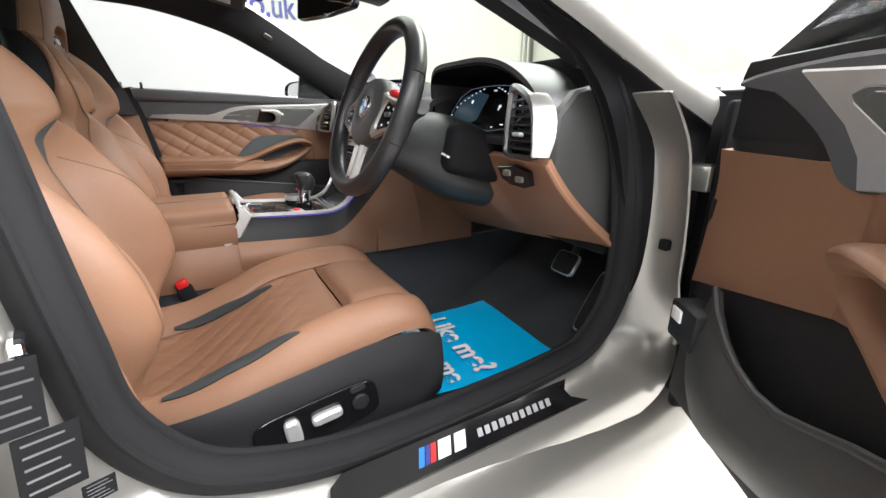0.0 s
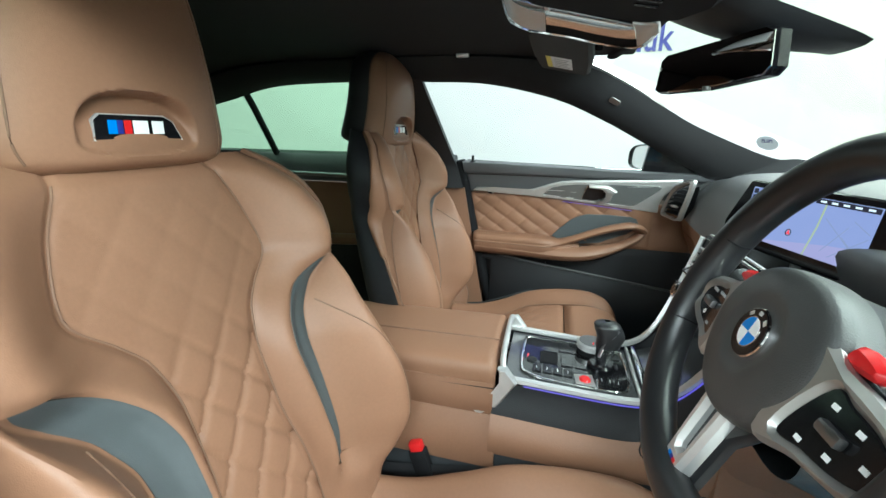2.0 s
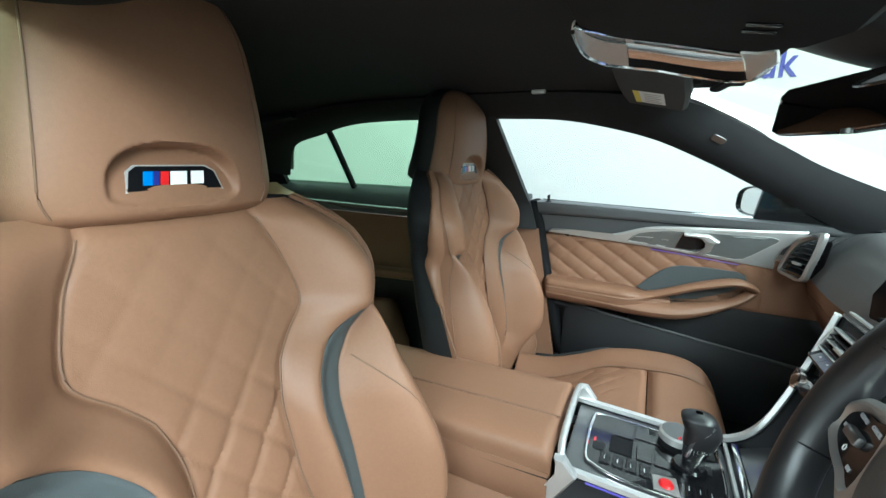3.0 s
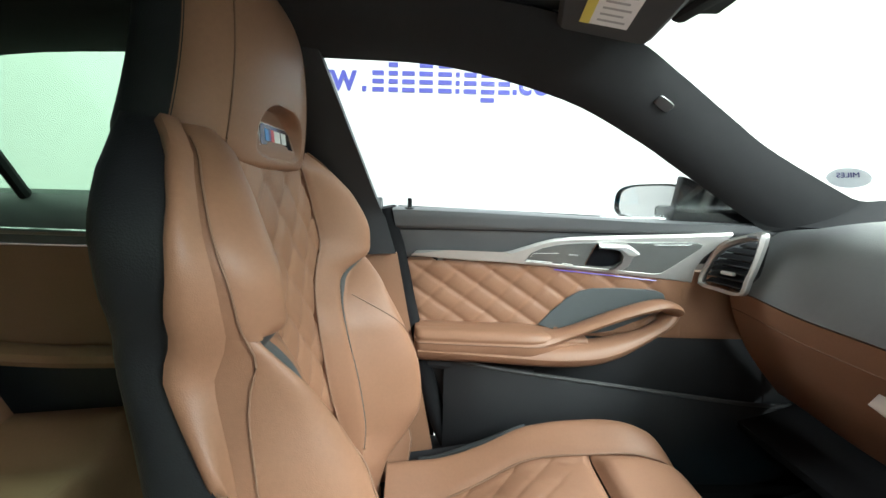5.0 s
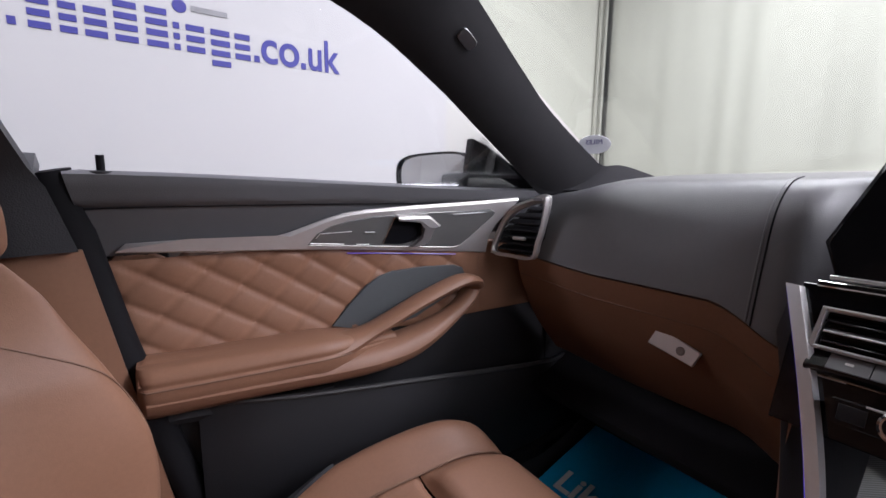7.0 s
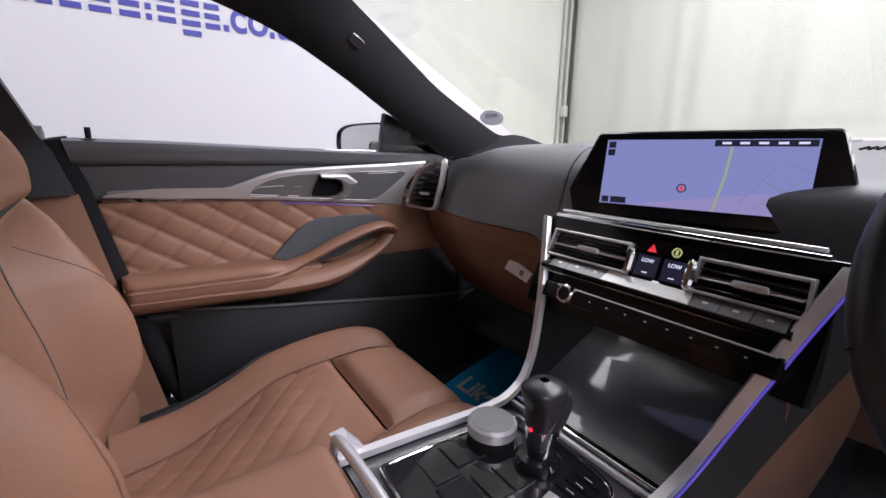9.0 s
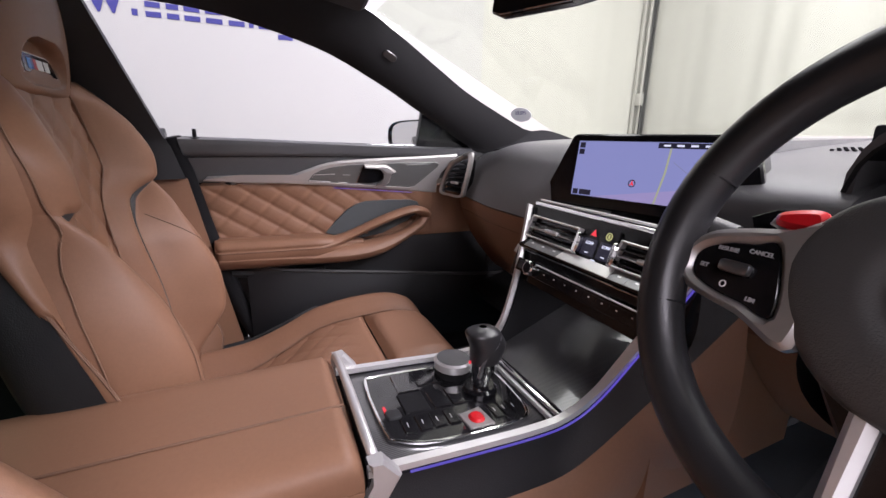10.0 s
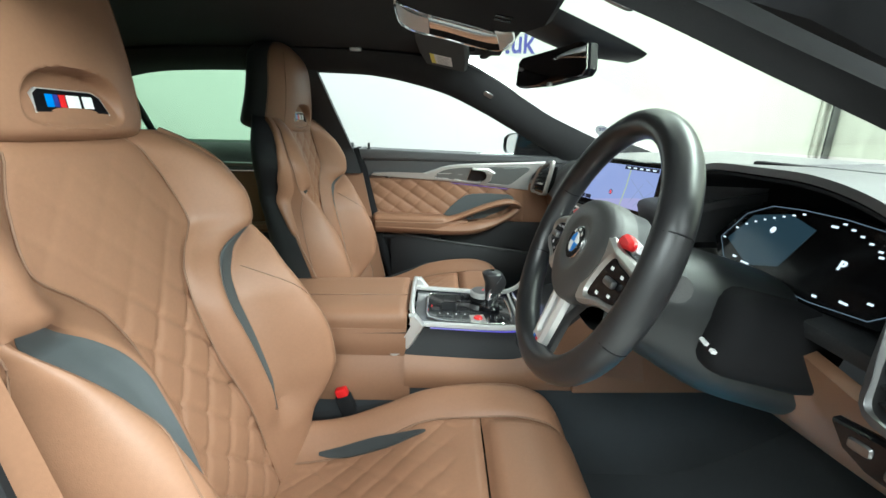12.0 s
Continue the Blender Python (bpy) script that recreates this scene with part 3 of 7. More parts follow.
# door opening on the driver's side: rubber seal, painted sill and pillars
SEAL = spline([(-0.20, -0.570, 1.395), (-0.04, -0.575, 1.388), (0.155, -0.606, 1.376), (0.30, -0.648, 1.318), (0.42, -0.682, 1.257), (0.54, -0.715, 1.186), (0.650, -0.742, 1.098), (0.735, -0.752, 0.96), (0.775, -0.755, 0.765), (0.765, -0.755, 0.64), (0.70, -0.755, 0.545), (0.60, -0.755, 0.515), (0.37, -0.755, 0.492), (0.165, -0.755, 0.490), (0.03, -0.755, 0.520), (-0.045, -0.755, 0.565), (-0.10, -0.755, 0.652), (-0.118, -0.755, 0.76), (-0.135, -0.752, 0.90), (-0.150, -0.745, 1.03), (-0.19, -0.68, 1.16), (-0.235, -0.60, 1.30)], 6, True)
part("door_seal", tube(SEAL, 0.027, 12, True, 0.9, (0, 1, 0)), RUBBER, body, "thick black rubber door seal")
part("door_seal_lip", tube([p + Vector((0, 0.012, 0)) + (Vector((0.3, -0.755, 0.78)) - p).normalized() * 0.024 for p in SEAL], 0.009, 8, True, 1.0, (0, 1, 0)), RUBBER, body)
part("door_seal_lip", tube([p + Vector((0, -0.022, 0)) + (Vector((0.3, -0.755, 0.78)) - p).normalized() * 0.006 for p in SEAL], 0.005, 8, True, 1.0, (0, 1, 0)), RUBBER, body)


def jamb(u, v):
    """Painted metal round the opening, from the seal outward."""
    i = v * len(SEAL)
    k = int(i) % len(SEAL)
    p = SEAL[k].lerp(SEAL[(k + 1) % len(SEAL)], i - int(i))
    out = (p - Vector((0.3, -0.755, 0.80)))
    out.y = 0
    out.normalize()
    high = smooth((p.z - 1.0) / 0.15)
    low = smooth((0.60 - p.z) / 0.06)
    w = 0.018 + (0.105 + 0.05 * smooth((0.62 - p.z) / 0.1) - 0.06 * high) * (u + (u**2.6 - u) * low)
    rear = smooth((0.02 - p.x) / 0.10) * smooth((p.z - 0.54) / 0.12)
    w = w * (1 - 0.62 * rear * u) * (1 - 0.76 * u * smooth((p.x - 0.55) / 0.12) * smooth((p.z - 0.56) / 0.16))
    w = w * (1 - 0.88 * smooth((p.z - 0.92) / 0.14) * smooth((p.x - 0.5) / 0.1))
    return Vector((p.x, 0, p.z)) + out * w + Vector((0, p.y - 0.006 - 0.075 * smooth(u * 1.05) - 0.02 * u - 0.03 * rear * u, 0))


part("door_jamb", shell(jamb, steps(0, 1, 10), steps(6.5 / 22, 19.2 / 22, 96), -0.004), PAINT, body, "silver painted door opening")
part("sill", shell(lambda u, v: (-0.12 + 1.06 * v, -0.80 - 0.10 * u - 0.02 * math.sin(3.1 * u), 0.415 - 0.17 * u**1.6), steps(0, 1, 10), steps(0, 1, 4), -0.02), PAINT, body, "silver painted outer sill")
part("rear_quarter", shell(lambda u, v: (-0.16 - 0.03 * v - 0.75 * u, -0.885 - 0.03 * math.sin(3.1 * v) - 0.02 * u, 0.35 + 0.72 * v), steps(0, 1, 10), steps(0, 1, 10), 0.01), PAINT, body, "silver painted rear door skin")
part("front_wing", shell(lambda u, v: (0.93 + 0.8 * u, -0.90 - 0.02 * math.sin(3.1 * v), 0.32 + 0.72 * v), steps(0, 1, 10), steps(0, 1, 10), -0.01), PAINT, body, "silver painted front wing")
# Solid black sheet in place of the shade inside the hinge gap.
part("wing_edge", shell(lambda u, v: (0.93 - 0.06 * u, -0.90 + 0.07 * u, 0.30 + 0.74 * v), steps(0, 1, 4), steps(0, 1, 8), -0.006), MATT_BLACK, body, "black sheet for the shade in the hinge gap")
part("bonnet", shell(lambda u, v: (1.15 + 1.3 * v, -0.88 + 1.76 * u, 1.02 - 0.05 * v - 0.10 * (2 * u - 1) ** 4 - 0.16 * v * v), steps(0, 1, 12), steps(0, 1, 10), 0.006), PAINT, body, "silver painted bonnet")
part("outer_pillar_trim", strip_between(spline([(0.36, 0.735, 1.262), (0.57, 0.775, 1.170), (0.80, 0.800, 1.068), (0.96, 0.815, 1.006)], 8), spline([(0.34, 0.735, 1.235), (0.56, 0.770, 1.138), (0.79, 0.800, 1.030), (0.95, 0.815, 0.965)], 8), -0.008, -1), PAINT, body, "silver painted outer windscreen pillar")
# Black filler sheet standing for the shade between seal and pillar strip.
part("pillar_gap_shade", strip_between(spline([(0.36, 0.715, 1.240), (0.57, 0.745, 1.140), (0.80, 0.775, 1.040), (0.96, 0.800, 0.960)], 8), spline([(0.34, 0.690, 1.255), (0.52, 0.735, 1.150), (0.70, 0.745, 0.960), (0.86, 0.750, 0.420)], 8), 0.0, -1), MATT_BLACK, body, "black sheet for the shade beside the windscreen pillar")
for hz in (0.571, 0.893):
    hinge = part("door_hinge", block((0.07, 0.05, 0.05), (0.875, -0.835, hz), bevel=0.006), PAINT, body, "silver painted door hinge")
part("check_strap", block((0.06, 0.02, 0.022), (0.835, -0.815, 0.76), bevel=0.004), MATT_BLACK, body, "black door check strap")
part("check_strap_end", block((0.03, 0.03, 0.03), (0.86, -0.82, 0.76), bevel=0.006), MATT_BLACK, body)
part("striker", tube(spline([(-0.135, -0.80, 0.80), (-0.128, -0.83, 0.80), (-0.128, -0.83, 0.775), (-0.135, -0.80, 0.775)], 4), 0.006, 8), CHROME, body, "chrome door striker")
part("striker_plate", block((0.05, 0.012, 0.07), (-0.165, -0.808, 0.79), bevel=0.004), PAINT, body)

# sill plate: black gloss with bars in place of the maker's lettering
SILL_M = frame_of((0.395, -0.802, 0.474), (1, 0, 0.03), (0, 0.84, 0.54))
part("sill_plate", plate([(-0.27, -0.016), (-0.25, -0.027), (0.24, -0.027), (0.255, 0.020), (0.25, 0.026), (-0.24, 0.026), (-0.262, 0.012)], 0.024, SILL_M @ Matrix.Translation((0, 0, -0.020)), 0.001), GLOSS_BLACK, body, "gloss black door sill plate")
part("sill_plate_end", plate([(-0.315, -0.020), (-0.272, -0.028), (-0.276, 0.012), (-0.30, 0.024), (-0.345, 0.026)], 0.0245, SILL_M @ Matrix.Translation((0, 0, -0.020)), 0.001), SATIN, body, "silver sill plate end")
for k, (mat, x, w) in enumerate(((BLUE, -0.118, 0.010), (NAVY, -0.107, 0.008), (RED, -0.097, 0.010), (WHITE, -0.076, 0.024), (WHITE, -0.046, 0.022))):
    part("sill_bar", plate([(x - w / 2 - 0.006, -0.014), (x + w / 2 - 0.006, -0.014), (x + w / 2 + 0.006, 0.014), (x - w / 2 + 0.006, 0.014)], 0.0055, SILL_M, 0.0003), mat, body)
for k in range(11):
    x = 0.0 + 0.0155 * k
    part("sill_bar", plate([(x - 0.012, -0.008), (x - 0.002, -0.008), (x + 0.001, 0.006), (x - 0.009, 0.006)], 0.0052, SILL_M, 0.0003), LEGEND, body)

# labels on the rear jamb
for x, z, w, h in ((-0.128, 0.768, 0.036, 0.066), (-0.118, 0.700, 0.046, 0.062), (-0.092, 0.655, 0.026, 0.020)):
    m = frame_of((x, -0.860, z), (0.86, 0.45, -0.1), (-0.20, 0.02, 1.0))
    lab = part("data_label", plate([(-w / 2, -h / 2), (w / 2, -h / 2), (w / 2, h / 2), (-w / 2, h / 2)], 0.0015, m, 0.0003), MATT_BLACK, body, "black data label with pale bars")
    for k in range(5):
        yy = -h * 0.36 + k * h * 0.18
        part("label_bar", plate([(-w * 0.38, yy), (w * (0.38 - 0.12 * (k % 3)), yy), (w * (0.38 - 0.12 * (k % 3)), yy + h * 0.035), (-w * 0.38, yy + h * 0.035)], 0.0019, m, 0.0001), DARK_METAL, lab)

# ---- front seats ----
BACK_W = curve((0.54, 0.215), (0.60, 0.232), (0.68, 0.262), (0.76, 0.274), (0.84, 0.268), (0.91, 0.254), (0.965, 0.246), (1.01, 0.258), (1.05, 0.264), (1.09, 0.250), (1.13, 0.210), (1.16, 0.168), (1.18, 0.146))
BACK_X = curve((0.50, -0.125), (0.60, -0.148), (0.70, -0.172), (0.784, -0.198), (0.90, -0.232), (1.00, -0.262), (1.10, -0.288), (1.18, -0.305))
BACK_B = curve((0.52, 0.03), (0.60, 0.058), (0.655, 0.098), (0.71, 0.130), (0.78, 0.140), (0.86, 0.122), (0.93, 0.092), (0.98, 0.074), (1.03, 0.078), (1.09, 0.058), (1.14, 0.020), (1.18, 0.006))
BACK_C = curve((0.52, 0.090), (0.62, 0.086), (0.71, 0.078), (0.80, 0.066), (0.87, 0.066), (0.935, 0.080), (0.965, 0.102), (1.012, 0.140), (1.075, 0.126), (1.14, 0.098), (1.18, 0.090))
STRIP_M = curve((0.66, 0.124), (0.70, 0.124), (0.78, 0.123), (0.855, 0.124), (0.90, 0.137), (0.935, 0.163), (0.965, 0.197), (0.985, 0.218))
STRIP_H = curve((0.66, 0.0110), (0.70, 0.0145), (0.78, 0.0180), (0.855, 0.0215), (0.90, 0.0245), (0.935, 0.0250), (0.965, 0.018), (0.985, 0.008))
CUSH_Z = curve((-0.14, 0.512), (-0.05, 0.522), (0.05, 0.558), (0.14, 0.600), (0.24, 0.626), (0.32, 0.636), (0.37, 0.628), (0.40, 0.607), (0.42, 0.572), (0.428, 0.540), (0.43, 0.525))
CUSH_B = curve((-0.14, 0.060), (0.0, 0.052), (0.12, 0.046), (0.24, 0.038), (0.30, 0.032), (0.38, 0.022), (0.43, 0.0))
CUSH_W = curve((-0.14, 0.235), (0.05, 0.250), (0.25, 0.247), (0.34, 0.240), (0.39, 0.225), (0.43, 0.19))
CUSH_C = curve((-0.14, 0.125), (0.0, 0.135), (0.13, 0.150), (0.25, 0.135), (0.43, 0.12))


def back_at(y, z):
    """Front face of the backrest: a shoulder wing above, and below it a ridge, a channel for the cloth strip and a steep bolster."""
    a, w, c, b = abs(y), BACK_W(z), BACK_C(z) * 0.9, BACK_B(z)
    q = min(1.0, max(0.0, (a - c) / (w - c)))
    wing = b * smooth(q / 0.70) - (0.38 * b + 0.008) * max(0.0, (q - 0.62) / 0.38) ** 2.4
    si, so = STRIP_M(z) - STRIP_H(z), STRIP_M(z) + STRIP_H(z)
    ridge = 0.32 * b
    valley_at = ridge - 0.013 * smooth((0.96 - z) / 0.07)
    if a < si:
        low = ridge * smooth((a - c) / max(0.004, si - c))
    elif a < so:
        low = ridge + (valley_at - ridge) * smooth((a - si) / (0.4 * (so - si)))
    else:
        t = min(1.0, (a - so) / max(0.01, w - so))
        low = valley_at + (b - valley_at) * smooth(t / 0.50) - (0.75 * b + 0.012) * max(0.0, (t - 0.48) / 0.52) ** 2.4
    k = smooth((1.000 - z) / 0.06) * smooth((z - 0.60) / 0.07)
    x = BACK_X(z) + wing + (low - wing) * k
    x -= 0.035 * smooth((z - 1.122) / 0.05)
    return Vector((x, y, z))


def cush_at(y, x):
    a, w, c, b = abs(y), CUSH_W(x), CUSH_C(x) * 0.85, CUSH_B(x)
    q = min(1.0, max(0.0, (a - c) / (w - c)))
    z = CUSH_Z(x) + b * smooth(q / 0.6) - (b + 0.025) * max(0.0, (q - 0.5) / 0.5) ** 2.4
    return Vector((x, y, z))


def quilt(y, z, wide, tall, depth):
    """Diamond stitching: pillows between two sets of slanting lines."""
    out = 0.0
    for s in (1, -1):
        k = y / wide + s * z / tall
        d = abs(k - round(k))
        out -= depth * (math.exp(-((d / 0.060) ** 2)) + 0.45 * math.exp(-((d / 0.20) ** 2)))
    return out


def patch(at, lo, hi, v0, v1, nu, nv, groove=0.0035, ends=(0, 0), relief=None, thick=0.012, flip=1):
    """A padded panel of the surface at(a, v) between lo(v) and hi(v), drawn in along its seams."""
    bm = bmesh.new()
    e = 5e-4
    top, low = [], []
    ss = eased(nu)
    for j in range(nv + 1):
        v = v0 + (v1 - v0) * j / nv
        a0, a1 = lo(v), hi(v)
        ra, rb = [], []
        for s in ss:
            a = a0 + (a1 - a0) * s
            p = at(a, v)
            nrm = ((at(a + e, v) - at(a - e, v)).cross(at(a, v + e) - at(a, v - e))).normalized() * flip
            d = min(s, 1 - s) * abs(a1 - a0)
            dip = groove * math.exp(-((d / 0.006) ** 2))
            if ends[0]:
                dip = max(dip, ends[0] * math.exp(-(((v - v0) / 0.007) ** 2)))
            if ends[1]:
                dip = max(dip, ends[1] * math.exp(-(((v1 - v) / 0.007) ** 2)))
            lift = relief(a, v) if relief else 0.0
            ra.append(bm.verts.new(p + nrm * (lift - dip)))
            rb.append(bm.verts.new(p - nrm * thick))
        top.append(ra)
        low.append(rb)
    n = len(ss)
    for j in range(nv):
        for i in range(n - 1):
            bm.faces.new((top[j][i], top[j][i + 1], top[j + 1][i + 1], top[j + 1][i]))
    for ring_t, ring_l in ((top[0], low[0]), (top[-1], low[-1]), ([r[0] for r in top], [r[0] for r in low]), ([r[-1] for r in top], [r[-1] for r in low])):
        for i in range(len(ring_t) - 1):
            bm.faces.new((ring_t[i], ring_t[i + 1], ring_l[i + 1], ring_l[i]))
    bmesh.ops.remove_doubles(bm, verts=[v for r in low for v in r], dist=1e-6)
    return bm


HEAD_LOW = 1.136


def head_at(u, z, top):
    """Head restraint: u turns once round it."""
    k = (z - HEAD_LOW) / (top - HEAD_LOW)
    hw = 0.159 * (1 - 0.22 * k) * max(0, 1 - max(0, (k - 0.62) / 0.38) ** 2.6) ** 0.5 * (1 - 0.16 * max(0, (0.14 - k) / 0.14) ** 2)
    hd = (0.060 - 0.012 * k) * max(0, 1 - max(0, (k - 0.72) / 0.28) ** 2.4) ** 0.5 * (1.05 - 0.45 * max(0, (0.07 - k) / 0.07) ** 3)
    xc = -0.350 - 0.02 * k + 0.012 * math.sin(math.pi * k)
    c, s = math.cos(u), math.sin(u)
    p = 0.72
    y = hw * math.copysign(abs(s) ** p, s)
    x = hd * math.copysign(abs(c) ** p, c) * (1.0 if c > 0 else 1.55)
    if c > 0:
        arch = (abs(y) / 0.072) ** 2.6 + (max(0.0, z - 1.172) / 0.050) ** 2.6 + (max(0.0, 1.172 - z) / 0.016) ** 2.6
        x -= (0.006 + 0.020 * smooth((z - 1.165) / 0.05)) * smooth((1.14 - arch) / 0.34)
    return Vector((xc + x, y, z))


def badge(parent, m, k=1.0):
    """The badge of coloured slanted bars on a black chrome-edged plate."""
    out = [(-0.050 * k, -0.014 * k), (0.050 * k, -0.014 * k), (0.046 * k, 0.008 * k), (0.036 * k, 0.014 * k), (-0.036 * k, 0.014 * k), (-0.044 * k, 0.008 * k)]
    rim = part("badge", plate(out, 0.004, m, 0.0006), SATIN, parent, "chrome-edged badge with coloured slanted bars")
    part("badge_face", plate([(x * 0.955, y * 0.88) for x, y in out], 0.0048, m, 0.0004), GLOSS_BLACK, rim)
    for mat, x, w in ((BLUE, -0.027, 0.009), (NAVY, -0.019, 0.006), (RED, -0.011, 0.008), (WHITE, 0.003, 0.017), (WHITE, 0.023, 0.014)):
        x, w = x * k, w * k
        part("badge_bar", plate([(x - w / 2 - 0.002 * k, -0.007 * k), (x + w / 2 - 0.002 * k, -0.007 * k), (x + w / 2 + 0.002 * k, 0.007 * k), (x - w / 2 + 0.002 * k, 0.007 * k)], 0.0054, m, 0.0002), mat, rim)


def front_seat(at, outboard, label, head_top, head_drop, recline=0.0, cushion_at=(0, 0, 0), strip_low=0.66, upper_quilt=0.22, flank_at=curve((0.60, 0.130), (0.80, 0.125), (0.87, 0.080), (0.93, 0.030), (0.98, 0.006))):
    half = STRIP_H
    s = thing("front_seat", label, "car seat", at, "front seats")
    ctr = part("backrest_centre", patch(back_at, lambda z: -BACK_C(z), lambda z: BACK_C(z), 0.495, 1.152, 60, 116, relief=lambda y, z: quilt(y, z, 0.070, 0.082, 0.0036) * smooth((1.135 - z) / 0.03) * (upper_quilt + (1 - upper_quilt) * smooth((0.985 - z) / 0.12))), TAN, s, "tan leather panel quilted in diamonds")
    for g in (1, -1):
        part("backrest_wing", patch(back_at, lambda z: g * BACK_C(z), lambda z: g * (BACK_W(z) - 0.0004), 0.983, 1.152, 26, 34), TAN, s, "tan leather shoulder wing")
        part("backrest_band", patch(back_at, lambda z: g * BACK_C(z), lambda z: g * (STRIP_M(z) - half(z)), strip_low, 0.985, 14, 44), TAN, s)
        part("backrest_insert", patch(back_at, lambda z: g * (STRIP_M(z) - half(z)), lambda z: g * (STRIP_M(z) + half(z)), strip_low, 0.985, 10, 44, groove=0.002), SLATE, s, "slate grey cloth insert strip")
        part("backrest_bolster", patch(back_at, lambda z: g * (STRIP_M(z) + half(z)), lambda z: g * (BACK_W(z) - 0.0004), strip_low, 0.985, 26, 48, ends=(0, 0.004)), TAN, s, "tan leather side bolster")
        part("backrest_foot", patch(back_at, lambda z: g * BACK_C(z), lambda z: g * (BACK_W(z) - 0.0004), 0.495, strip_low + 0.001, 32, 44), TAN, s)
        part("seam", tube([back_at(g * BACK_C(z), z) + Vector((-0.0014, 0, 0)) for z in steps(0.60, 1.13, 50)], 0.0013, 6), SEAM, s)
        part("seam", tube([back_at(g * (BACK_W(z) * (0.80 - 0.10 * smooth((z - 0.80) / 0.15))), z) + Vector((0.0004, 0, 0)) for z in steps(0.665, 0.915, 40)], 0.0011, 6), SEAM, s, "double-stitched bolster seam")
        part("seam", tube([back_at(g * (BACK_W(z) - 0.006), z) + Vector((0.0012, 0, 0)) for z in steps(0.67, 1.14, 50)], 0.0011, 6), SEAM, s, "piped edge seam")

    def flank_depth(z):
        return flank_at(z)

    def flank(g):
        def f(u, v):
            z = 0.52 + 0.630 * v
            w = BACK_W(z) - 0.0008
            return Vector((back_at(w, z).x - 0.0005 - flank_depth(z) * u, g * (w + 0.014 * math.sin(math.pi * 0.62 * u)), z))

        return shell(f, steps(0, 1, 10), steps(0, 1, 44), 0.006 * -g)

    def back_shell(u, v):
        z = 0.50 + 0.652 * v
        w = BACK_W(z) - 0.001 + 0.0128
        a = math.pi * u
        edge = back_at(BACK_W(z) - 0.001, z).x - flank_depth(z) + 0.002
        deep = max(0.04, edge - (BACK_X(z) - 0.112 + 0.02 * v))
        w += 0.012 * min(1.0, 9 * u * (1 - u))
        return Vector((edge - deep * max(0.0, math.sin(a)) ** 0.55, -w * math.cos(a), z))

    for g in (1, -1):
        part("backrest_flank", flank(g), TAN, s, "tan leather flank of the backrest", sharp=60)
        part("flank_piping", tube([Vector((back_at(BACK_W(z) - 0.001, z).x - flank_depth(z), g * (BACK_W(z) + 0.0128), z)) for z in steps(0.54, 1.10, 40)], 0.0022, 6), SEAM, s)
    part("back_shell", grid(back_shell, steps(0, 1, 30), steps(0, 1, 40)), SOFT_BLACK, s, "black seat back shell")
    rows = [HEAD_LOW + (head_top - 0.0001 - HEAD_LOW) * (1 - (1 - k / 150) ** 1.5) for k in range(151)]
    head = part("head_restraint", grid(lambda u, z: head_at(u, z, head_top) - Vector((0, 0, head_drop)), [radians(88) * k / 130 for k in range(-130, 131)], rows), TAN, s, "tan leather head restraint with a recessed badge", sharp=60)
    part("head_shell", grid(lambda u, z: head_at(u, z, head_top) + Vector((0.001, 0, -head_drop)), steps(radians(87), radians(273), 40), rows), SOFT_BLACK, s, "black back of the head restraint", sharp=60)
    for g in (1, -1):
        part("head_seam", tube([head_at(g * radians(46 + 8 * (z - 1.15)), z, head_top) + Vector((0.0006, 0, -head_drop)) for z in steps(1.15, head_top - 0.03, 40)], 0.0011, 6), SEAM, s)
    badge(head, frame_of((-0.303, 0, 1.184 - head_drop), (0, 1, 0), (-0.34, 0, 1.0)), 1.1)
    upper = set(s.children)
    # cushion
    part("cushion_centre", patch(cush_at, lambda x: -CUSH_C(x), lambda x: CUSH_C(x), -0.13, 0.245, 70, 110, ends=(0, 0.010), relief=lambda y, x: quilt(y, x, 0.056, 0.070, 0.0017) * smooth((0.22 - x) / 0.05), flip=-1), TAN, s, "tan leather cushion quilted in diamonds")
    part("thigh_support", patch(lambda y, x: cush_at(y, x) + Vector((0, 0, 0.012 * smooth((x - 0.245) / 0.03) * smooth((CUSH_C(x) - abs(y)) / 0.03))), lambda x: 0.001 - CUSH_C(x), lambda x: CUSH_C(x) - 0.001, 0.247, 0.43, 30, 36, groove=0.005, ends=(0.008, 0), flip=-1), TAN, s, "tan leather pull-out thigh support")
    leaf = lambda x, g: 0.200 + 0.10 * max(0, x - 0.02) if g == outboard else 0.136 - 0.06 * max(0, x - 0.05)
    for g in (1, -1):
        part("cushion_bolster", patch(cush_at, lambda x: g * CUSH_C(x), lambda x: g * (CUSH_W(x) - 0.0004), -0.13, 0.43, 28, 60, flip=-1), TAN, s, "tan leather cushion bolster")
        part("seam", tube([cush_at(g * CUSH_C(x), x) + Vector((0, 0, -0.002)) for x in steps(-0.12, 0.40, 40)], 0.0016, 6), SEAM, s)
        part("cushion_insert", patch(lambda y, x: cush_at(y, x) + Vector((0, 0, 0.0065)), lambda x: g * (leaf(x, g) - 0.011 * math.sin(math.pi * min(1, max(0, (x + 0.075) / 0.215))) ** 0.7 - 0.001), lambda x: g * (leaf(x, g) + 0.009 * math.sin(math.pi * min(1, max(0, (x + 0.075) / 0.215))) ** 0.7), -0.07, 0.14, 8, 30, groove=0.001, thick=0.006, flip=-1), DARK_CLOTH, s, "slate grey cloth insert strip")
    part("seat_base", block((0.50, 0.42, 0.09), (0.165, 0, 0.452), bevel=0.03), SOFT_BLACK, s, "black seat base")
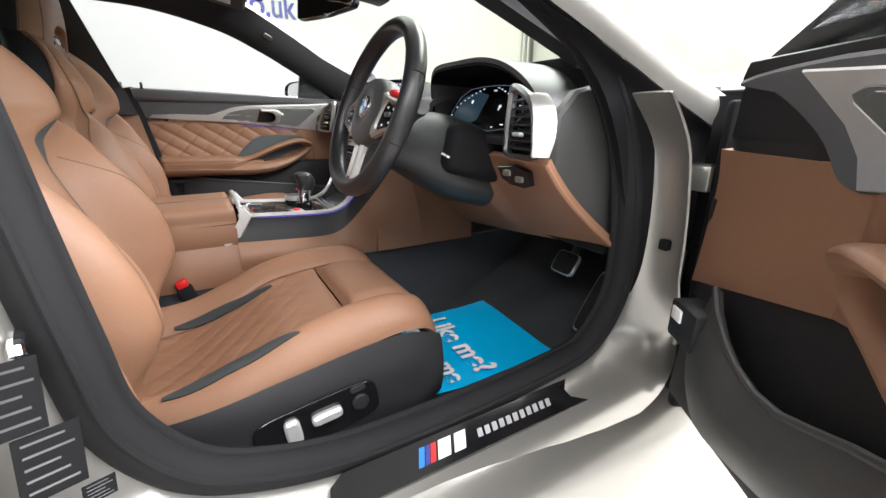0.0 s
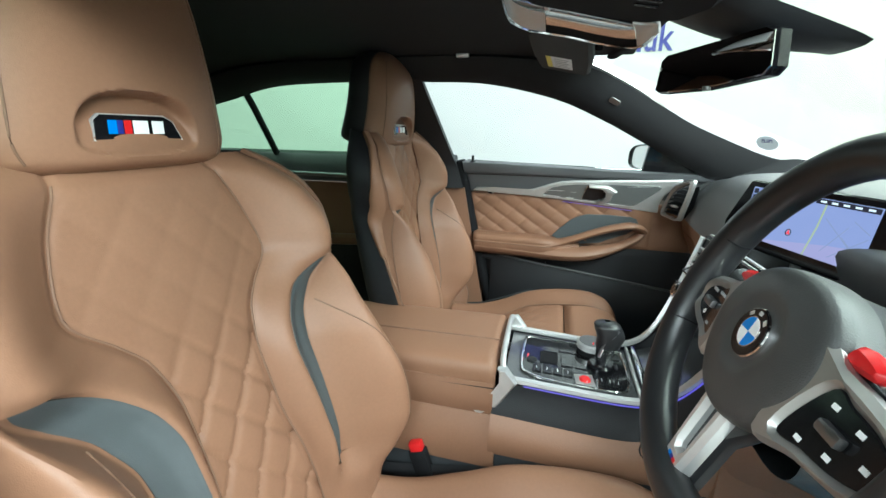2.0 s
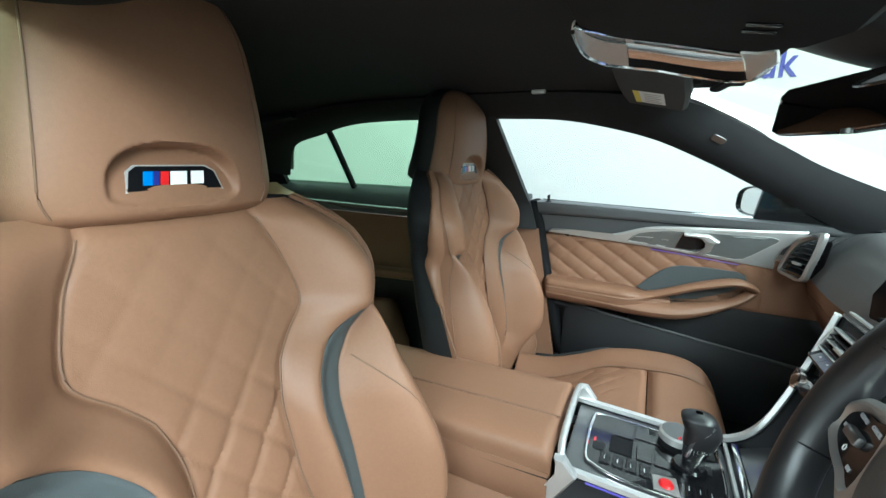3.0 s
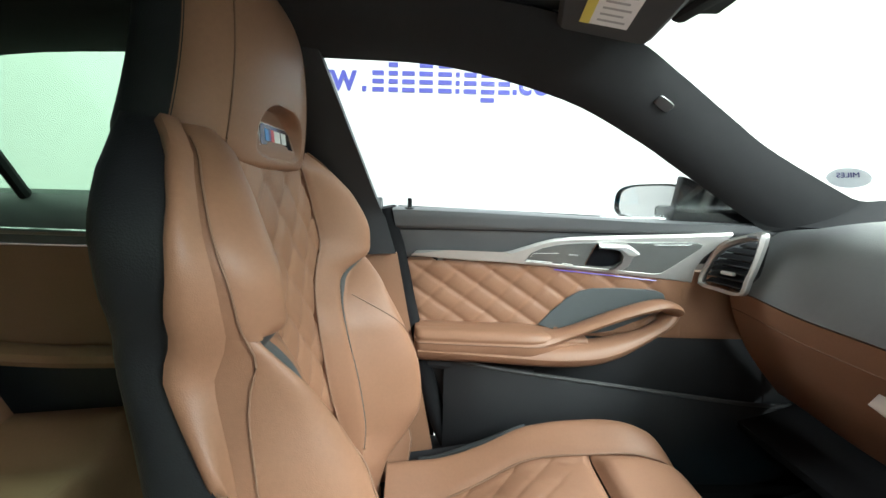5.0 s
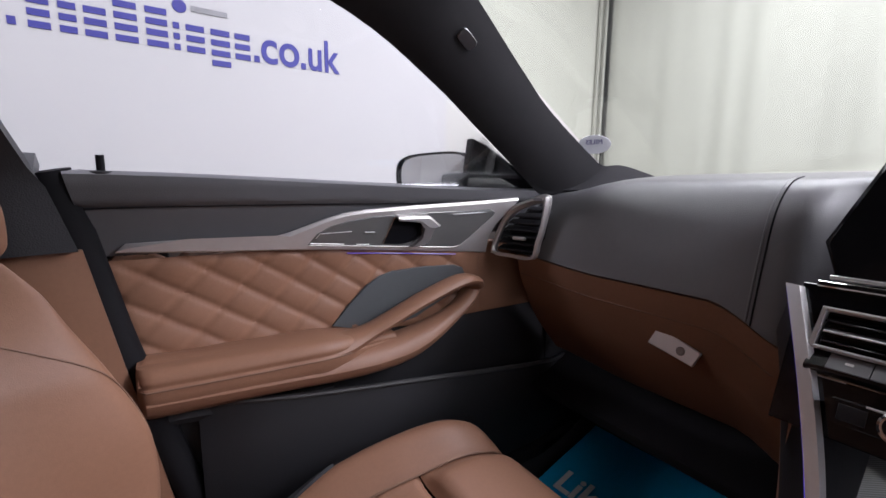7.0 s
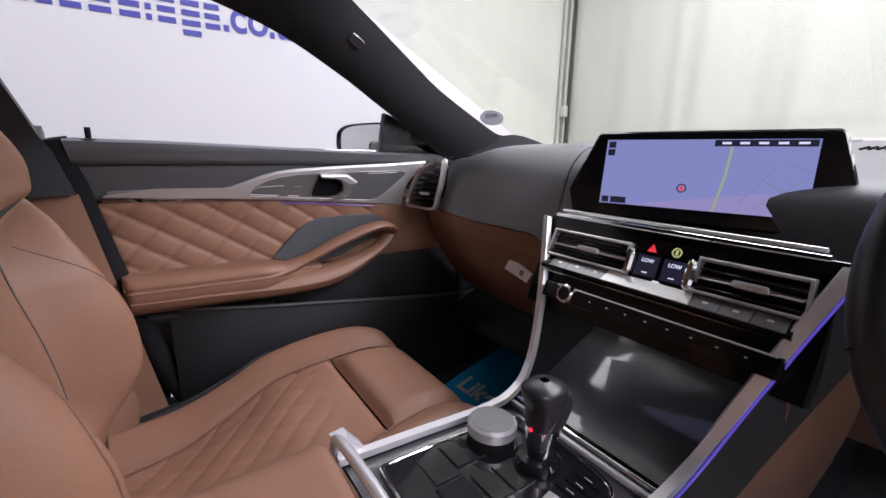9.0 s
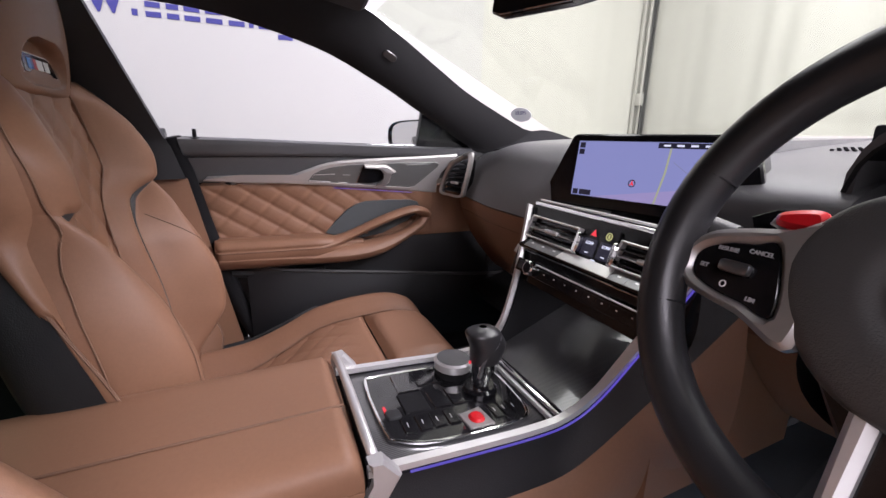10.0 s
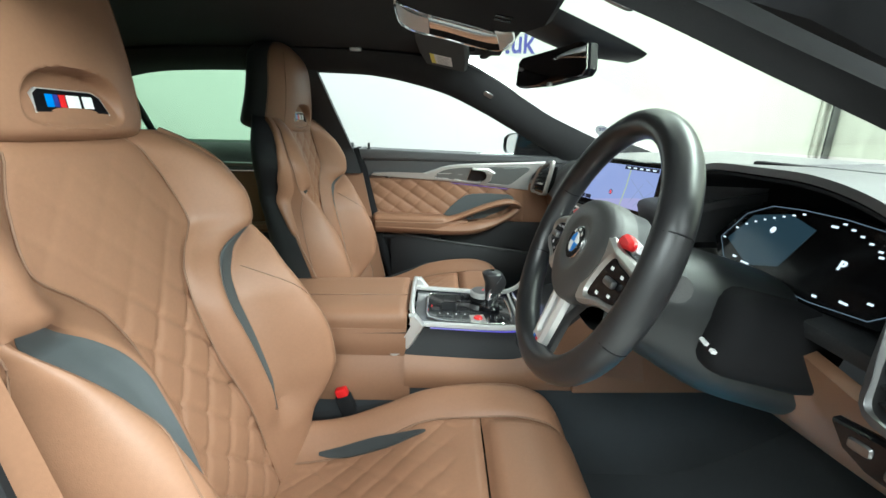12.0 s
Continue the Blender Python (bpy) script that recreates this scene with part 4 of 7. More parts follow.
    for g in (1, -1):
        rail = part("seat_rail", block((0.52, 0.045, 0.030), (0.10, g * 0.17, 0.402), bevel=0.005), DARK_METAL, s)

    def valance(g):
        def f(u, v):
            x = -0.15 + 0.555 * u
            ztop = curve((-0.15, 0.55), (-0.02, 0.562), (0.10, 0.584), (0.31, 0.612), (0.37, 0.600), (0.405, 0.580))(x)
            zlow = 0.415 + 0.035 * smooth((-0.02 - x) / 0.12) + 0.03 * smooth((x - 0.34) / 0.06)
            z = zlow + (max(ztop, zlow + 0.02) - zlow) * v
            y = (CUSH_W(x) if x < 0.25 else CUSH_W(0.25) + (CUSH_W(x) - CUSH_W(0.25)) * 0.6) + 0.004 + 0.016 * max(0.0, math.sin(math.pi * v)) ** 0.6
            return Vector((x, g * y, z))

        return shell(f, steps(0, 1, 26), steps(0, 1, 10), 0.012 * -g)

    for g in (1, -1):
        side = part("side_panel", valance(g), SOFT_BLACK, s, "black plastic side panel")
        if g == outboard:
            m = frame_of((0.150, g * 0.270, 0.505), (1, 0, 0.15), (0, 0, 1)) if g < 0 else frame_of((0.150, g * 0.270, 0.505), (-1, 0, -0.15), (0, 0, 1))
            k = 1 if g < 0 else -1
            part("switch_panel", plate(oval(0.105, 0.038, 24, 5), 0.004, m, 0.001), GLOSS_BLACK, side, "gloss black switch panel")
            part("switch", plate(oval(0.013, 0.024, 16, 4, (-0.045 * k, 0)), 0.014, m, 0.004), SATIN, side, "satin silver recline switch")
            part("switch", plate(oval(0.026, 0.010, 16, 4, (0.012 * k, 0.004)), 0.016, m, 0.004), SATIN, side, "satin silver slide switch")
            part("lumbar_switch", plate(oval(0.015, 0.015, 20, 2, (0.072 * k, 0)), 0.009, m, 0.002), SOFT_BLACK, side, "round black lumbar switch")
            part("small_button", plate(oval(0.014, 0.006, 12, 4, (0.072 * k, 0.028)), 0.006, m, 0.001), SOFT_BLACK, side)
    # the backrest reclines alone: the lower parts keep level
    s.rotation_euler = (0, radians(recline), 0)
    level = Matrix.Rotation(radians(-recline), 4, "Y")
    for ob in s.children:
        if ob not in upper:
            ob.matrix_basis = Matrix.Translation(level @ (Vector(cushion_at) - Vector(at))) @ level if recline else Matrix()
    return s


front_seat((0.0, -0.402, 0.0), -1, "tan leather front sports seat with diamond quilting", 1.440, 0.0)
front_seat((-0.141, 0.388, -0.004), 1, "tan leather front sports seat beside the closed door", 1.384, 0.024, 8.0, (-0.018, 0.388, 0.020), upper_quilt=0.75, flank_at=curve((0.60, -0.070), (0.68, -0.052), (0.78, -0.028), (0.86, -0.004), (0.93, 0.018), (0.97, 0.030), (1.0, 0.030), (1.05, 0.014), (1.09, 0.003)))
for y in (-0.150, 0.165):
    b = thing("seat_belt_buckle", "black seat belt buckle with a red release button", "buckle", (-0.030, y, 0.490), "buckles")
    tilt = Euler((0, radians(-18), 0)).to_matrix()
    part("buckle_body", block((0.035, 0.022, 0.11), (0, 0, 0.05), tilt, 0.006), MATT_BLACK, b)
    part("release_button", block((0.026, 0.018, 0.022), (-0.018, 0, 0.108), tilt, 0.004), RED, b, "red release button")
    part("stalk", tube([(0.02, 0, -0.02), (0.005, 0, -0.10)], 0.008, 8), MATT_BLACK, b)

# ---- rear bench ----
bench = thing("rear_bench", "dark tan leather rear seats with raised bolsters", "rear seat", (0, 0, 0))


def rear_cushion(side):
    def f(u, v):
        """u across from the middle outwards, v from the front edge backwards."""
        y = 0.085 + 0.530 * u
        side_lift = 0.05 * smooth((abs(2 * u - 1) - 0.55) / 0.4)
        roll = 0.16 * (1 - smooth(v / 0.16)) ** 2
        return Vector((-0.60 - 0.56 * v, side * y, 0.632 - 0.055 * v + side_lift - roll - 0.004 * math.exp(-(((abs(2 * u - 1) - 0.56) / 0.03) ** 2))))

    return f


def rear_back(side):
    def f(u, v):
        y = 0.085 + 0.530 * u
        bulge = 0.06 * smooth((abs(2 * u - 1) - 0.50) / 0.4) * (1 - 0.5 * v) - 0.005 * math.exp(-(((abs(2 * u - 1) - 0.52) / 0.03) ** 2))
        top = 0.10 * smooth((v - 0.86) / 0.14) ** 2
        return Vector((-0.915 - 0.26 * v + bulge - top, side * y * (1 - 0.04 * v), 0.55 + 0.55 * v))

    return f


for side in (1, -1):
    part("cushion", shell(rear_cushion(side), steps(0, 1, 40), steps(0, 1, 30), 0.05 * side), TAN, bench, "tan leather rear cushion")
    part("backrest", shell(rear_back(side), steps(0, 1, 40), steps(0, 1, 30), 0.05 * side), TAN, bench, "tan leather rear backrest")
    head = part("head_restraint", grid(lambda a, v: (-1.225 - 0.03 * v + 0.055 * math.copysign(abs(math.cos(a)) ** 0.7, math.cos(a)) * (1 - v**6) ** 0.5, side * (0.34 + 0.125 * math.copysign(abs(math.sin(a)) ** 0.6, math.sin(a)) * (1 - v**6) ** 0.5), 1.07 + 0.135 * v), steps(0, 2 * math.pi, 32)[:-1], steps(0, 0.9999, 18), wrap=True), TAN, bench)
part("centre_console", block((0.50, 0.17, 0.20), (-0.86, 0, 0.50), bevel=0.04, seg=4), SOFT_BLACK, bench, "black centre tray between the rear seats")
part("centre_backrest", shell(lambda u, v: (-0.90 - 0.26 * v - 0.02 * math.sin(math.pi * u), -0.083 + 0.166 * u, 0.56 + 0.50 * v), steps(0, 1, 8), steps(0, 1, 12), 0.05), TAN, bench)

# ---- doors ----
PANEL_Y = curve((0.36, 0.735), (0.50, 0.72), (0.66, 0.728), (0.78, 0.742), (0.90, 0.748), (0.96, 0.742), (0.99, 0.733), (1.03, 0.715), (1.07, 0.702))
HINGE = Vector((0.875, 0.850, 0.0))


def diamonds(x, z):
    """Long slanting diamonds of the door card."""
    out = 0.0
    for k, deep in (((z + 0.66 * x) / 0.052, 0.0036), ((z - 1.05 * x) / 0.080, 0.0036)):
        d = abs(k - round(k))
        out += deep * (1 - min(1.0, d / 0.16)) ** 1.5 - 0.0015 * smooth(d * 2)
    return -out


def rear_edge(z):
    return -0.160 + (1.083 - z) * 0.21


def car_door(side, label, open_by):
    """A front door with its card; side 1 is built as it stands in place, -1 is its mirror image; open_by: degrees."""
    at = HINGE.copy()
    at.y *= side
    if open_by:
        at.x, at.y = 0.88, -0.89
    flip = Matrix.Diagonal((1, side, 1, 1)) @ Matrix.Translation(-HINGE)
    skin = shell(lambda u, v: (rear_edge(0.36 + 0.70 * v) + 0.0 + (0.90 - rear_edge(0.36 + 0.70 * v)) * u, 0.885 + 0.03 * math.sin(math.pi * v), 0.41 + 0.65 * v), steps(0, 1, 12), steps(0, 1, 10), -0.01)
    skin.transform(flip)
    d = part("car_door", skin, PAINT, body, label)
    d.location = at
    d.rotation_euler = (0, 0, radians(open_by))

    def put(name, bm, mat, parent=None, lab="", sharp=38):
        bm.transform(flip)
        return part(name, bm, mat, d, lab, sharp)

    def panel(x0, x1, z0, z1, nu, nv, thick=0.015, proud=0.0, relief=None):
        def f(u, v):
            low = z0(x0 + (x1 - x0) * u) if callable(z0) else z0
            z = low + (z1 - low) * v
            xa = rear_edge(z) if x0 is None else x0
            x = xa + (x1 - xa) * u
            y = PANEL_Y(z) - proud - (relief(x, z) if relief else 0)
            e = min(min(u, 1 - u) * (x1 - xa), min(v, 1 - v) * (z1 - low))
            return Vector((x, y + 0.004 * math.exp(-((e / 0.006) ** 2)), z))

        return shell(f, steps(0, 1, nu), steps(0, 1, nv), thick)

    def flatm(y):
        return frame_of((0, y, 0), (1, 0, 0), (0, 0, 1))

    FRONT = curve((0.70, 0.80), (1.10, 0.80)) if side > 0 else curve((0.70, 0.763), (0.917, 0.755), (1.034, 0.682), (1.070, 0.645))

    def upper(u, v):
        z = 0.975 + 0.11 * v
        x = rear_edge(z) + (FRONT(z) - rear_edge(z)) * u
        belt = 1.083 - 0.018 * smooth(u * 1.3)
        z = 0.975 + (belt - 0.975) * min(1, v / 0.82)
        y = PANEL_Y(z) - 0.002 - 0.010 * smooth((z - 1.04) / 0.008) * (1 - 0.3 * u)
        if v > 0.82:
            k = (v - 0.82) / 0.18
            y += 0.035 * k
            z += 0.004 * math.sin(math.pi * k * 0.6)
        return Vector((x, y, z))

    # Same leather on both doors; the open one is coloured darker as if shaded.
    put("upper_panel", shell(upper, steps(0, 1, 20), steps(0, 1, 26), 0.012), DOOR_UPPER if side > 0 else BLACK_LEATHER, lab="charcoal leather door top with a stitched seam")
    put("seam", tube([upper(u, 0.82 * (0.064 + 0.020 * u) / 0.108 + 0.0) + Vector((0, -0.0015, 0)) for u in steps(0.0, 0.9, 24)], 0.0012, 6), MATT_BLACK)
    leaning = frame_of((0, 0.7345, 0.957), (1, 0, 0), (0, -0.386, 1))

    def trim(name, line, depth, mat, lab="", bevel=0.001, parent=None, hole=None):
        return put(name, plate(line, depth, leaning, bevel, hole=hole), mat, parent, lab)

    strip = [(-0.118, 0.026), (-0.106, 0.038), (-0.035, 0.040), (0.082, 0.038), (0.100, 0.043), (0.128, 0.054), (0.158, 0.066), (0.188, 0.075), (0.225, 0.080), (0.277, 0.0835), (0.333, 0.087), (0.461, 0.093), (0.562, 0.100), (0.547, 0.073), (0.520, 0.040), (0.510, 0.010), (0.512, -0.027), (0.422, -0.017), (0.292, -0.004), (0.183, 0.0065), (0.091, 0.013), (0.0, 0.018)]
    trim("trim_blade", strip, 0.007, BLADE, "satin aluminium trim blade", 0.004)
    if side < 0:
        trim("blade_surround", rounded([(0.44, 0.094), (0.560, 0.104), (0.668, 0.094), (0.627, 0.084), (0.584, 0.058), (0.550, 0.021), (0.536, -0.020), (0.500, -0.028), (0.450, 0.0)], 3), 0.005, DOOR_UPPER, "charcoal leather border before the blade", 0.003)
    inlay = [(0.130, 0.022), (0.143, 0.041), (0.164, 0.054), (0.192, 0.062), (0.236, 0.069), (0.279, 0.071), (0.348, 0.074), (0.490, 0.077), (0.505, 0.071), (0.502, 0.062), (0.455, 0.016), (0.436, 0.000), (0.418, -0.0035), (0.280, 0.009)]
    trim("trim_inlay", inlay, 0.0085, TRIM_GREY, "glossy grey trim inlay")
    put("trim_line", tube([leaning @ Vector((x, s, 0.0085)) for x, s in ((0.130, 0.0215), (0.280, 0.0085), (0.418, -0.0040), (0.436, -0.0006), (0.455, 0.0155), (0.503, 0.063))], 0.0011, 6), BLADE, lab="chrome line round the inlay")
    handle = trim("door_handle", [(0.277, 0.068), (0.318, 0.065), (0.336, 0.051), (0.338, 0.027), (0.324, 0.016), (0.300, 0.0125), (0.262, 0.016)], 0.0095, GLOSS_BLACK, "black handle cup", 0.0005)
    pull = [(0.281, 0.0715), (0.342, 0.0710), (0.353, 0.0650), (0.372, 0.0515), (0.360, 0.0440), (0.355, 0.0200), (0.346, 0.0110), (0.319, 0.0090), (0.330, 0.0160), (0.340, 0.0270), (0.3405, 0.0470), (0.328, 0.0615), (0.316, 0.0650), (0.281, 0.0675)]
    trim("pull", pull, 0.020, SPOKE, "satin handle pull", 0.003, handle)
    trim("pull_cap", [(0.284, 0.0705), (0.341, 0.0700), (0.351, 0.0640), (0.368, 0.0520), (0.360, 0.0480), (0.345, 0.0490), (0.331, 0.0625), (0.317, 0.0665), (0.284, 0.0680)], 0.0215, SATIN, "bright satin cap of the pull", 0.0012, handle)
    put("cup_edge", tube([leaning @ Vector((x, s, 0.0100)) for x, s in ((0.277, 0.068), (0.262, 0.016))], 0.0008, 6), CHROME, handle)
    button = [(0.139, 0.029), (0.147, 0.043), (0.201, 0.0445), (0.198, 0.036), (0.191, 0.0256)]
    trim("seat_button", button, 0.0096, TRIM_GREY, "glossy grey seat memory button", 0.0008)
    put("button_line", tube([leaning @ Vector((x, s, 0.0098)) for x, s in ((0.141, 0.034), (0.147, 0.0425), (0.201, 0.0440))], 0.0006, 5), SATIN)
    trim("switch_bar", [(0.132, 0.0245), (0.190, 0.0195), (0.190, 0.0210), (0.133, 0.0258)], 0.0098, SATIN, bevel=0.0004)
    trim("lock_switch", [(0.224, 0.0387), (0.243, 0.0377), (0.243, 0.0405), (0.224, 0.0415)], 0.0098, DARK_METAL, bevel=0.0004)
    trim("lock_switch", [(0.212, 0.0175), (0.236, 0.0155), (0.236, 0.0170), (0.212, 0.0190)], 0.0098, SATIN, bevel=0.0004)
    trim("inlay_crease", [(0.401, 0.0700), (0.480, 0.0725), (0.470, 0.0690), (0.406, 0.0660)], 0.0093, DARK_METAL, bevel=0.0006)
    put("ambient_strip", tube([(0.20, 0.733, 0.9545), (0.30, 0.733, 0.9465), (0.43, 0.734, 0.9345)], 0.0010, 6), AMBIENT, lab="violet ambient light strip")
    put("quilted_panel", panel(None, 0.50, 0.80, 0.968, 110, 48, proud=0.006, relief=lambda x, z: diamonds(x, z) * smooth((0.47 - x) / 0.02)), TAN, lab="tan leather door panel quilted in diamonds")
    spk = [(0.172, 0.826), (0.200, 0.858), (0.235, 0.890), (0.262, 0.906), (0.290, 0.913), (0.360, 0.915), (0.430, 0.912), (0.450, 0.905), (0.462, 0.880), (0.420, 0.850), (0.340, 0.815), (0.250, 0.80)]
    put("speaker_grille", plate(spk, 0.004, flatm(0.740), 0.0015), SLATE, lab="slate grey speaker grille")
    put("armrest", tube(spline([(-0.098, 0.712, 0.812), (-0.02, 0.702, 0.810), (0.08, 0.696, 0.808), (0.17, 0.690, 0.808), (0.235, 0.688, 0.828), (0.33, 0.688, 0.866), (0.41, 0.694, 0.888), (0.448, 0.705, 0.884), (0.468, 0.722, 0.868)], 6), lambda k: 0.046 - 0.022 * smooth((k - 0.30) / 0.2), 14, flat=0.50, up=(0, 0, 1)), TAN, lab="tan leather door pull")
    rest = [(0.752, 0.824), (0.720, 0.830), (0.668, 0.832), (0.652, 0.828), (0.645, 0.818), (0.646, 0.810), (0.6435, 0.806), (0.645, 0.790), (0.654, 0.770), (0.672, 0.757), (0.700, 0.753), (0.752, 0.752)]
    rest = [(p.x, p.y) for p in spline([(a, b, 0) for a, b in rest], 4)]

    def rest_body(u, v):
        """The padded armrest, one body from the rear edge to where the pull leaves it."""
        i = u * (len(rest) - 1)
        k = min(int(i), len(rest) - 2)
        y, z = (rest[k][n] + (rest[k + 1][n] - rest[k][n]) * (i - k) for n in (0, 1))
        x = -0.106 + 0.375 * v
        y = min(0.752, y + 0.016 * (1 - v) ** 2 + 0.012 * smooth((0.03 - v) / 0.03))
        k = 1 - 0.55 * smooth((v - 0.62) / 0.38)
        return Vector((x, 0.712 + (y - 0.712) * k, 0.796 + (z - 0.796) * k))

    put("armrest_body", shell(rest_body, steps(0, 1, 44), steps(0, 1, 40), 0.008), TAN, lab="tan leather door armrest", sharp=70)
    put("armrest_seam", tube([rest_body(6 / 11, v) + Vector((0, -0.0004, 0)) for v in steps(0.01, 0.75, 40)], 0.0013, 6), SEAM)
    put("armrest_base", tube(spline([(-0.094, 0.700, 0.786), (0.05, 0.690, 0.783), (0.20, 0.688, 0.777), (0.30, 0.698, 0.783), (0.39, 0.712, 0.808), (0.445, 0.722, 0.836), (0.470, 0.732, 0.862)], 6), lambda k: 0.040 - 0.018 * smooth((k - 0.45) / 0.3), 14, flat=0.65), TAN)
    put("front_panel", panel(0.497, 0.82 if side > 0 else 0.757, 0.80 if side > 0 else (lambda x: 0.800 - 0.058 * (x - 0.497) / 0.26), 0.955, 12, 14, proud=0.0055), TAN, lab="plain tan leather front of the door card")
    # Corner follows the top: a darker, shaded copy on the open door.
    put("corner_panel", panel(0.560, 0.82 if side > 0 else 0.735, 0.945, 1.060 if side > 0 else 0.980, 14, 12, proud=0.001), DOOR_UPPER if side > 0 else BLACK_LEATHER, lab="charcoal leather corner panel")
    put("lower_panel", panel(None, 0.82 if side > 0 else 0.745, 0.45 if side > 0 else 0.535, 0.80, 20, 20, proud=-0.004), SOFT_BLACK, lab="black plastic lower door panel")

    def pocket(u, v):
        x = -0.04 + (0.80 if side > 0 else 0.702) * u
        top = 0.752 - 0.100 * u if side > 0 else curve((0.20, 0.762), (0.36, 0.741), (0.42, 0.719), (0.49, 0.699), (0.546, 0.708), (0.608, 0.738), (0.662, 0.765))(x)
        low = 0.47 if side > 0 else min(0.61, 0.559 + 0.21 * (0.646 - x))
        z = low + (top - low) * v
        return Vector((x, 0.690 - 0.022 * math.sin(math.pi * min(1, v)) + 0.03 * (2 * u - 1) ** 6, z))

    # The open door's black pocket is greyed to stand for light on it.
    put("map_pocket", shell(pocket, steps(0, 1, 18), steps(0, 1, 10), 0.010), SOFT_BLACK if side > 0 else HUB, lab="black plastic map pocket" if side > 0 else "black map pocket coloured lighter as if lit")
    if side < 0:
        box = put("door_lamp", block((0.075, 0.045, 0.062), (0.672, 0.708, 0.700), bevel=0.006), SOFT_BLACK, lab="small courtesy lamp in the pocket")
        put("lamp_lens", block((0.026, 0.004, 0.020), (0.684, 0.6845, 0.712), bevel=0.001), WHITE, box)
    put("pocket_edge", tube([pocket(u, 1.0) for u in steps(0, 1, 18)], 0.005, 8), HUB)
    put("door_ridge", tube(spline([(-0.08, 0.725, 0.735), (0.10, 0.712, 0.725), (0.16, 0.70, 0.728)]), 0.012, 8), SOFT_BLACK)
    put("door_end", block((0.025, 0.13 if side > 0 else 0.08, 0.60), (0.845, 0.80 if side > 0 else 0.83, 0.73), bevel=0.008), MATT_BLACK)
    put("door_bottom", block((0.86, 0.15 if side > 0 else 0.07, 0.03), (0.40, 0.80 if side > 0 else 0.84, 0.432 if side > 0 else 0.452), bevel=0.008), RUBBER, lab="black rubber lower edge")
    put("edge_seal", tube(spline([*([(0.80, 0.74, 0.88), (0.815, 0.745, 0.72), (0.79, 0.745, 0.58), (0.70, 0.74, 0.49), (0.50, 0.735, 0.452), (0.25, 0.735, 0.445)] if side > 0 else [(0.75, 0.76, 0.88), (0.76, 0.765, 0.72), (0.745, 0.765, 0.60), (0.68, 0.765, 0.53), (0.50, 0.765, 0.530), (0.25, 0.765, 0.530)])], 6), 0.018, 10), RUBBER)
    put("window_rail", tube([(rear_edge(1.08) + 0.01, 0.748, 1.080), (0.3, 0.750, 1.068), (0.80 if side > 0 else 0.66, 0.752, 1.058)], 0.008, 8), MATT_BLACK)
    pin = put("lock_pin", tube([(-0.121, 0.703, 1.080), (-0.121, 0.703, 1.105)], 0.0045, 10), MATT_BLACK, lab="small black lock pin")
    put("pin_collar", disc(0.012, 0.004, Matrix.Translation((-0.121, 0.703, 1.082))), SOFT_BLACK, pin)

    def pane(u, v):
        z = 1.075 + 0.275 * v
        xa = -0.20 - 0.31 * (z - 1.085)
        xb = 0.66 - 2.05 * max(0, z - 1.06) if z < 1.2 else 0.373 - 1.6 * (z - 1.2)
        x = xa + (max(xb, xa + 0.05) - xa) * u
        return Vector((x, 0.722 - 0.62 * (z - 1.085), z))

    g = put("window_glass", shell(pane, steps(0, 1, 8), steps(0, 1, 8), -0.004), CLEAR, lab="clear frameless door glass")
    g.visible_shadow = False
    # outside mirror
    face = frame_of((0.492, 0.922, 1.108), (0.38, -1, 0), (0.06, 0, 1))
    rim = oval(0.118, 0.047, 28, 3.4)
    rim = [(x, y + 0.06 * (x + 0.118) * 0.4 - 0.006) for x, y in rim]
    hous = put("outside_mirror", plate(rim, 0.012, face, 0.004, hole=scaled(rim, 0.90)), GLOSS_BLACK, lab="black outside mirror with a silver cap")
    put("mirror_cap", grid(lambda u, v: face @ Vector((rim[int(u)][0] * (1 - 0.75 * v**3), rim[int(u)][1] * (1 - 0.75 * v**3), 0.002 - 0.09 * v)), list(range(28)), steps(0, 1, 8), wrap=True), PAINT, hous)
    put("mirror_glass", plate(scaled(rim, 0.91), 0.004, face, 0.0005), MIRROR, hous, "silvered mirror glass")
    put("mirror_stem", block((0.06, 0.12, 0.03), (0.50, 0.80, 1.085), bevel=0.01), GLOSS_BLACK, hous)
    put("mirror_triangle", plate([(0.44, 1.066), (0.66, 1.064), (0.49, 1.155), (0.455, 1.165)], 0.02, flatm(0.735), 0.003), GLOSS_BLACK, hous, "black mirror triangle")
    return d


car_door(1, "closed car door with tan quilted card and clear glass", 0)
car_door(-1, "wide open car door with tan leather card", 57)
gap = part("door_gap_seal", tube(spline([(-0.172, 0.712, 1.085), (-0.150, 0.722, 0.98), (-0.110, 0.728, 0.80), (-0.05, 0.725, 0.60), (0.02, 0.72, 0.46)]), 0.022, 10), MATT_BLACK, body, "black rubber seal along the closed door")

# ---- dashboard ----
dash = thing("dashboard", "charcoal leather dashboard with tan lower panels", "dashboard", (0, 0, 0))
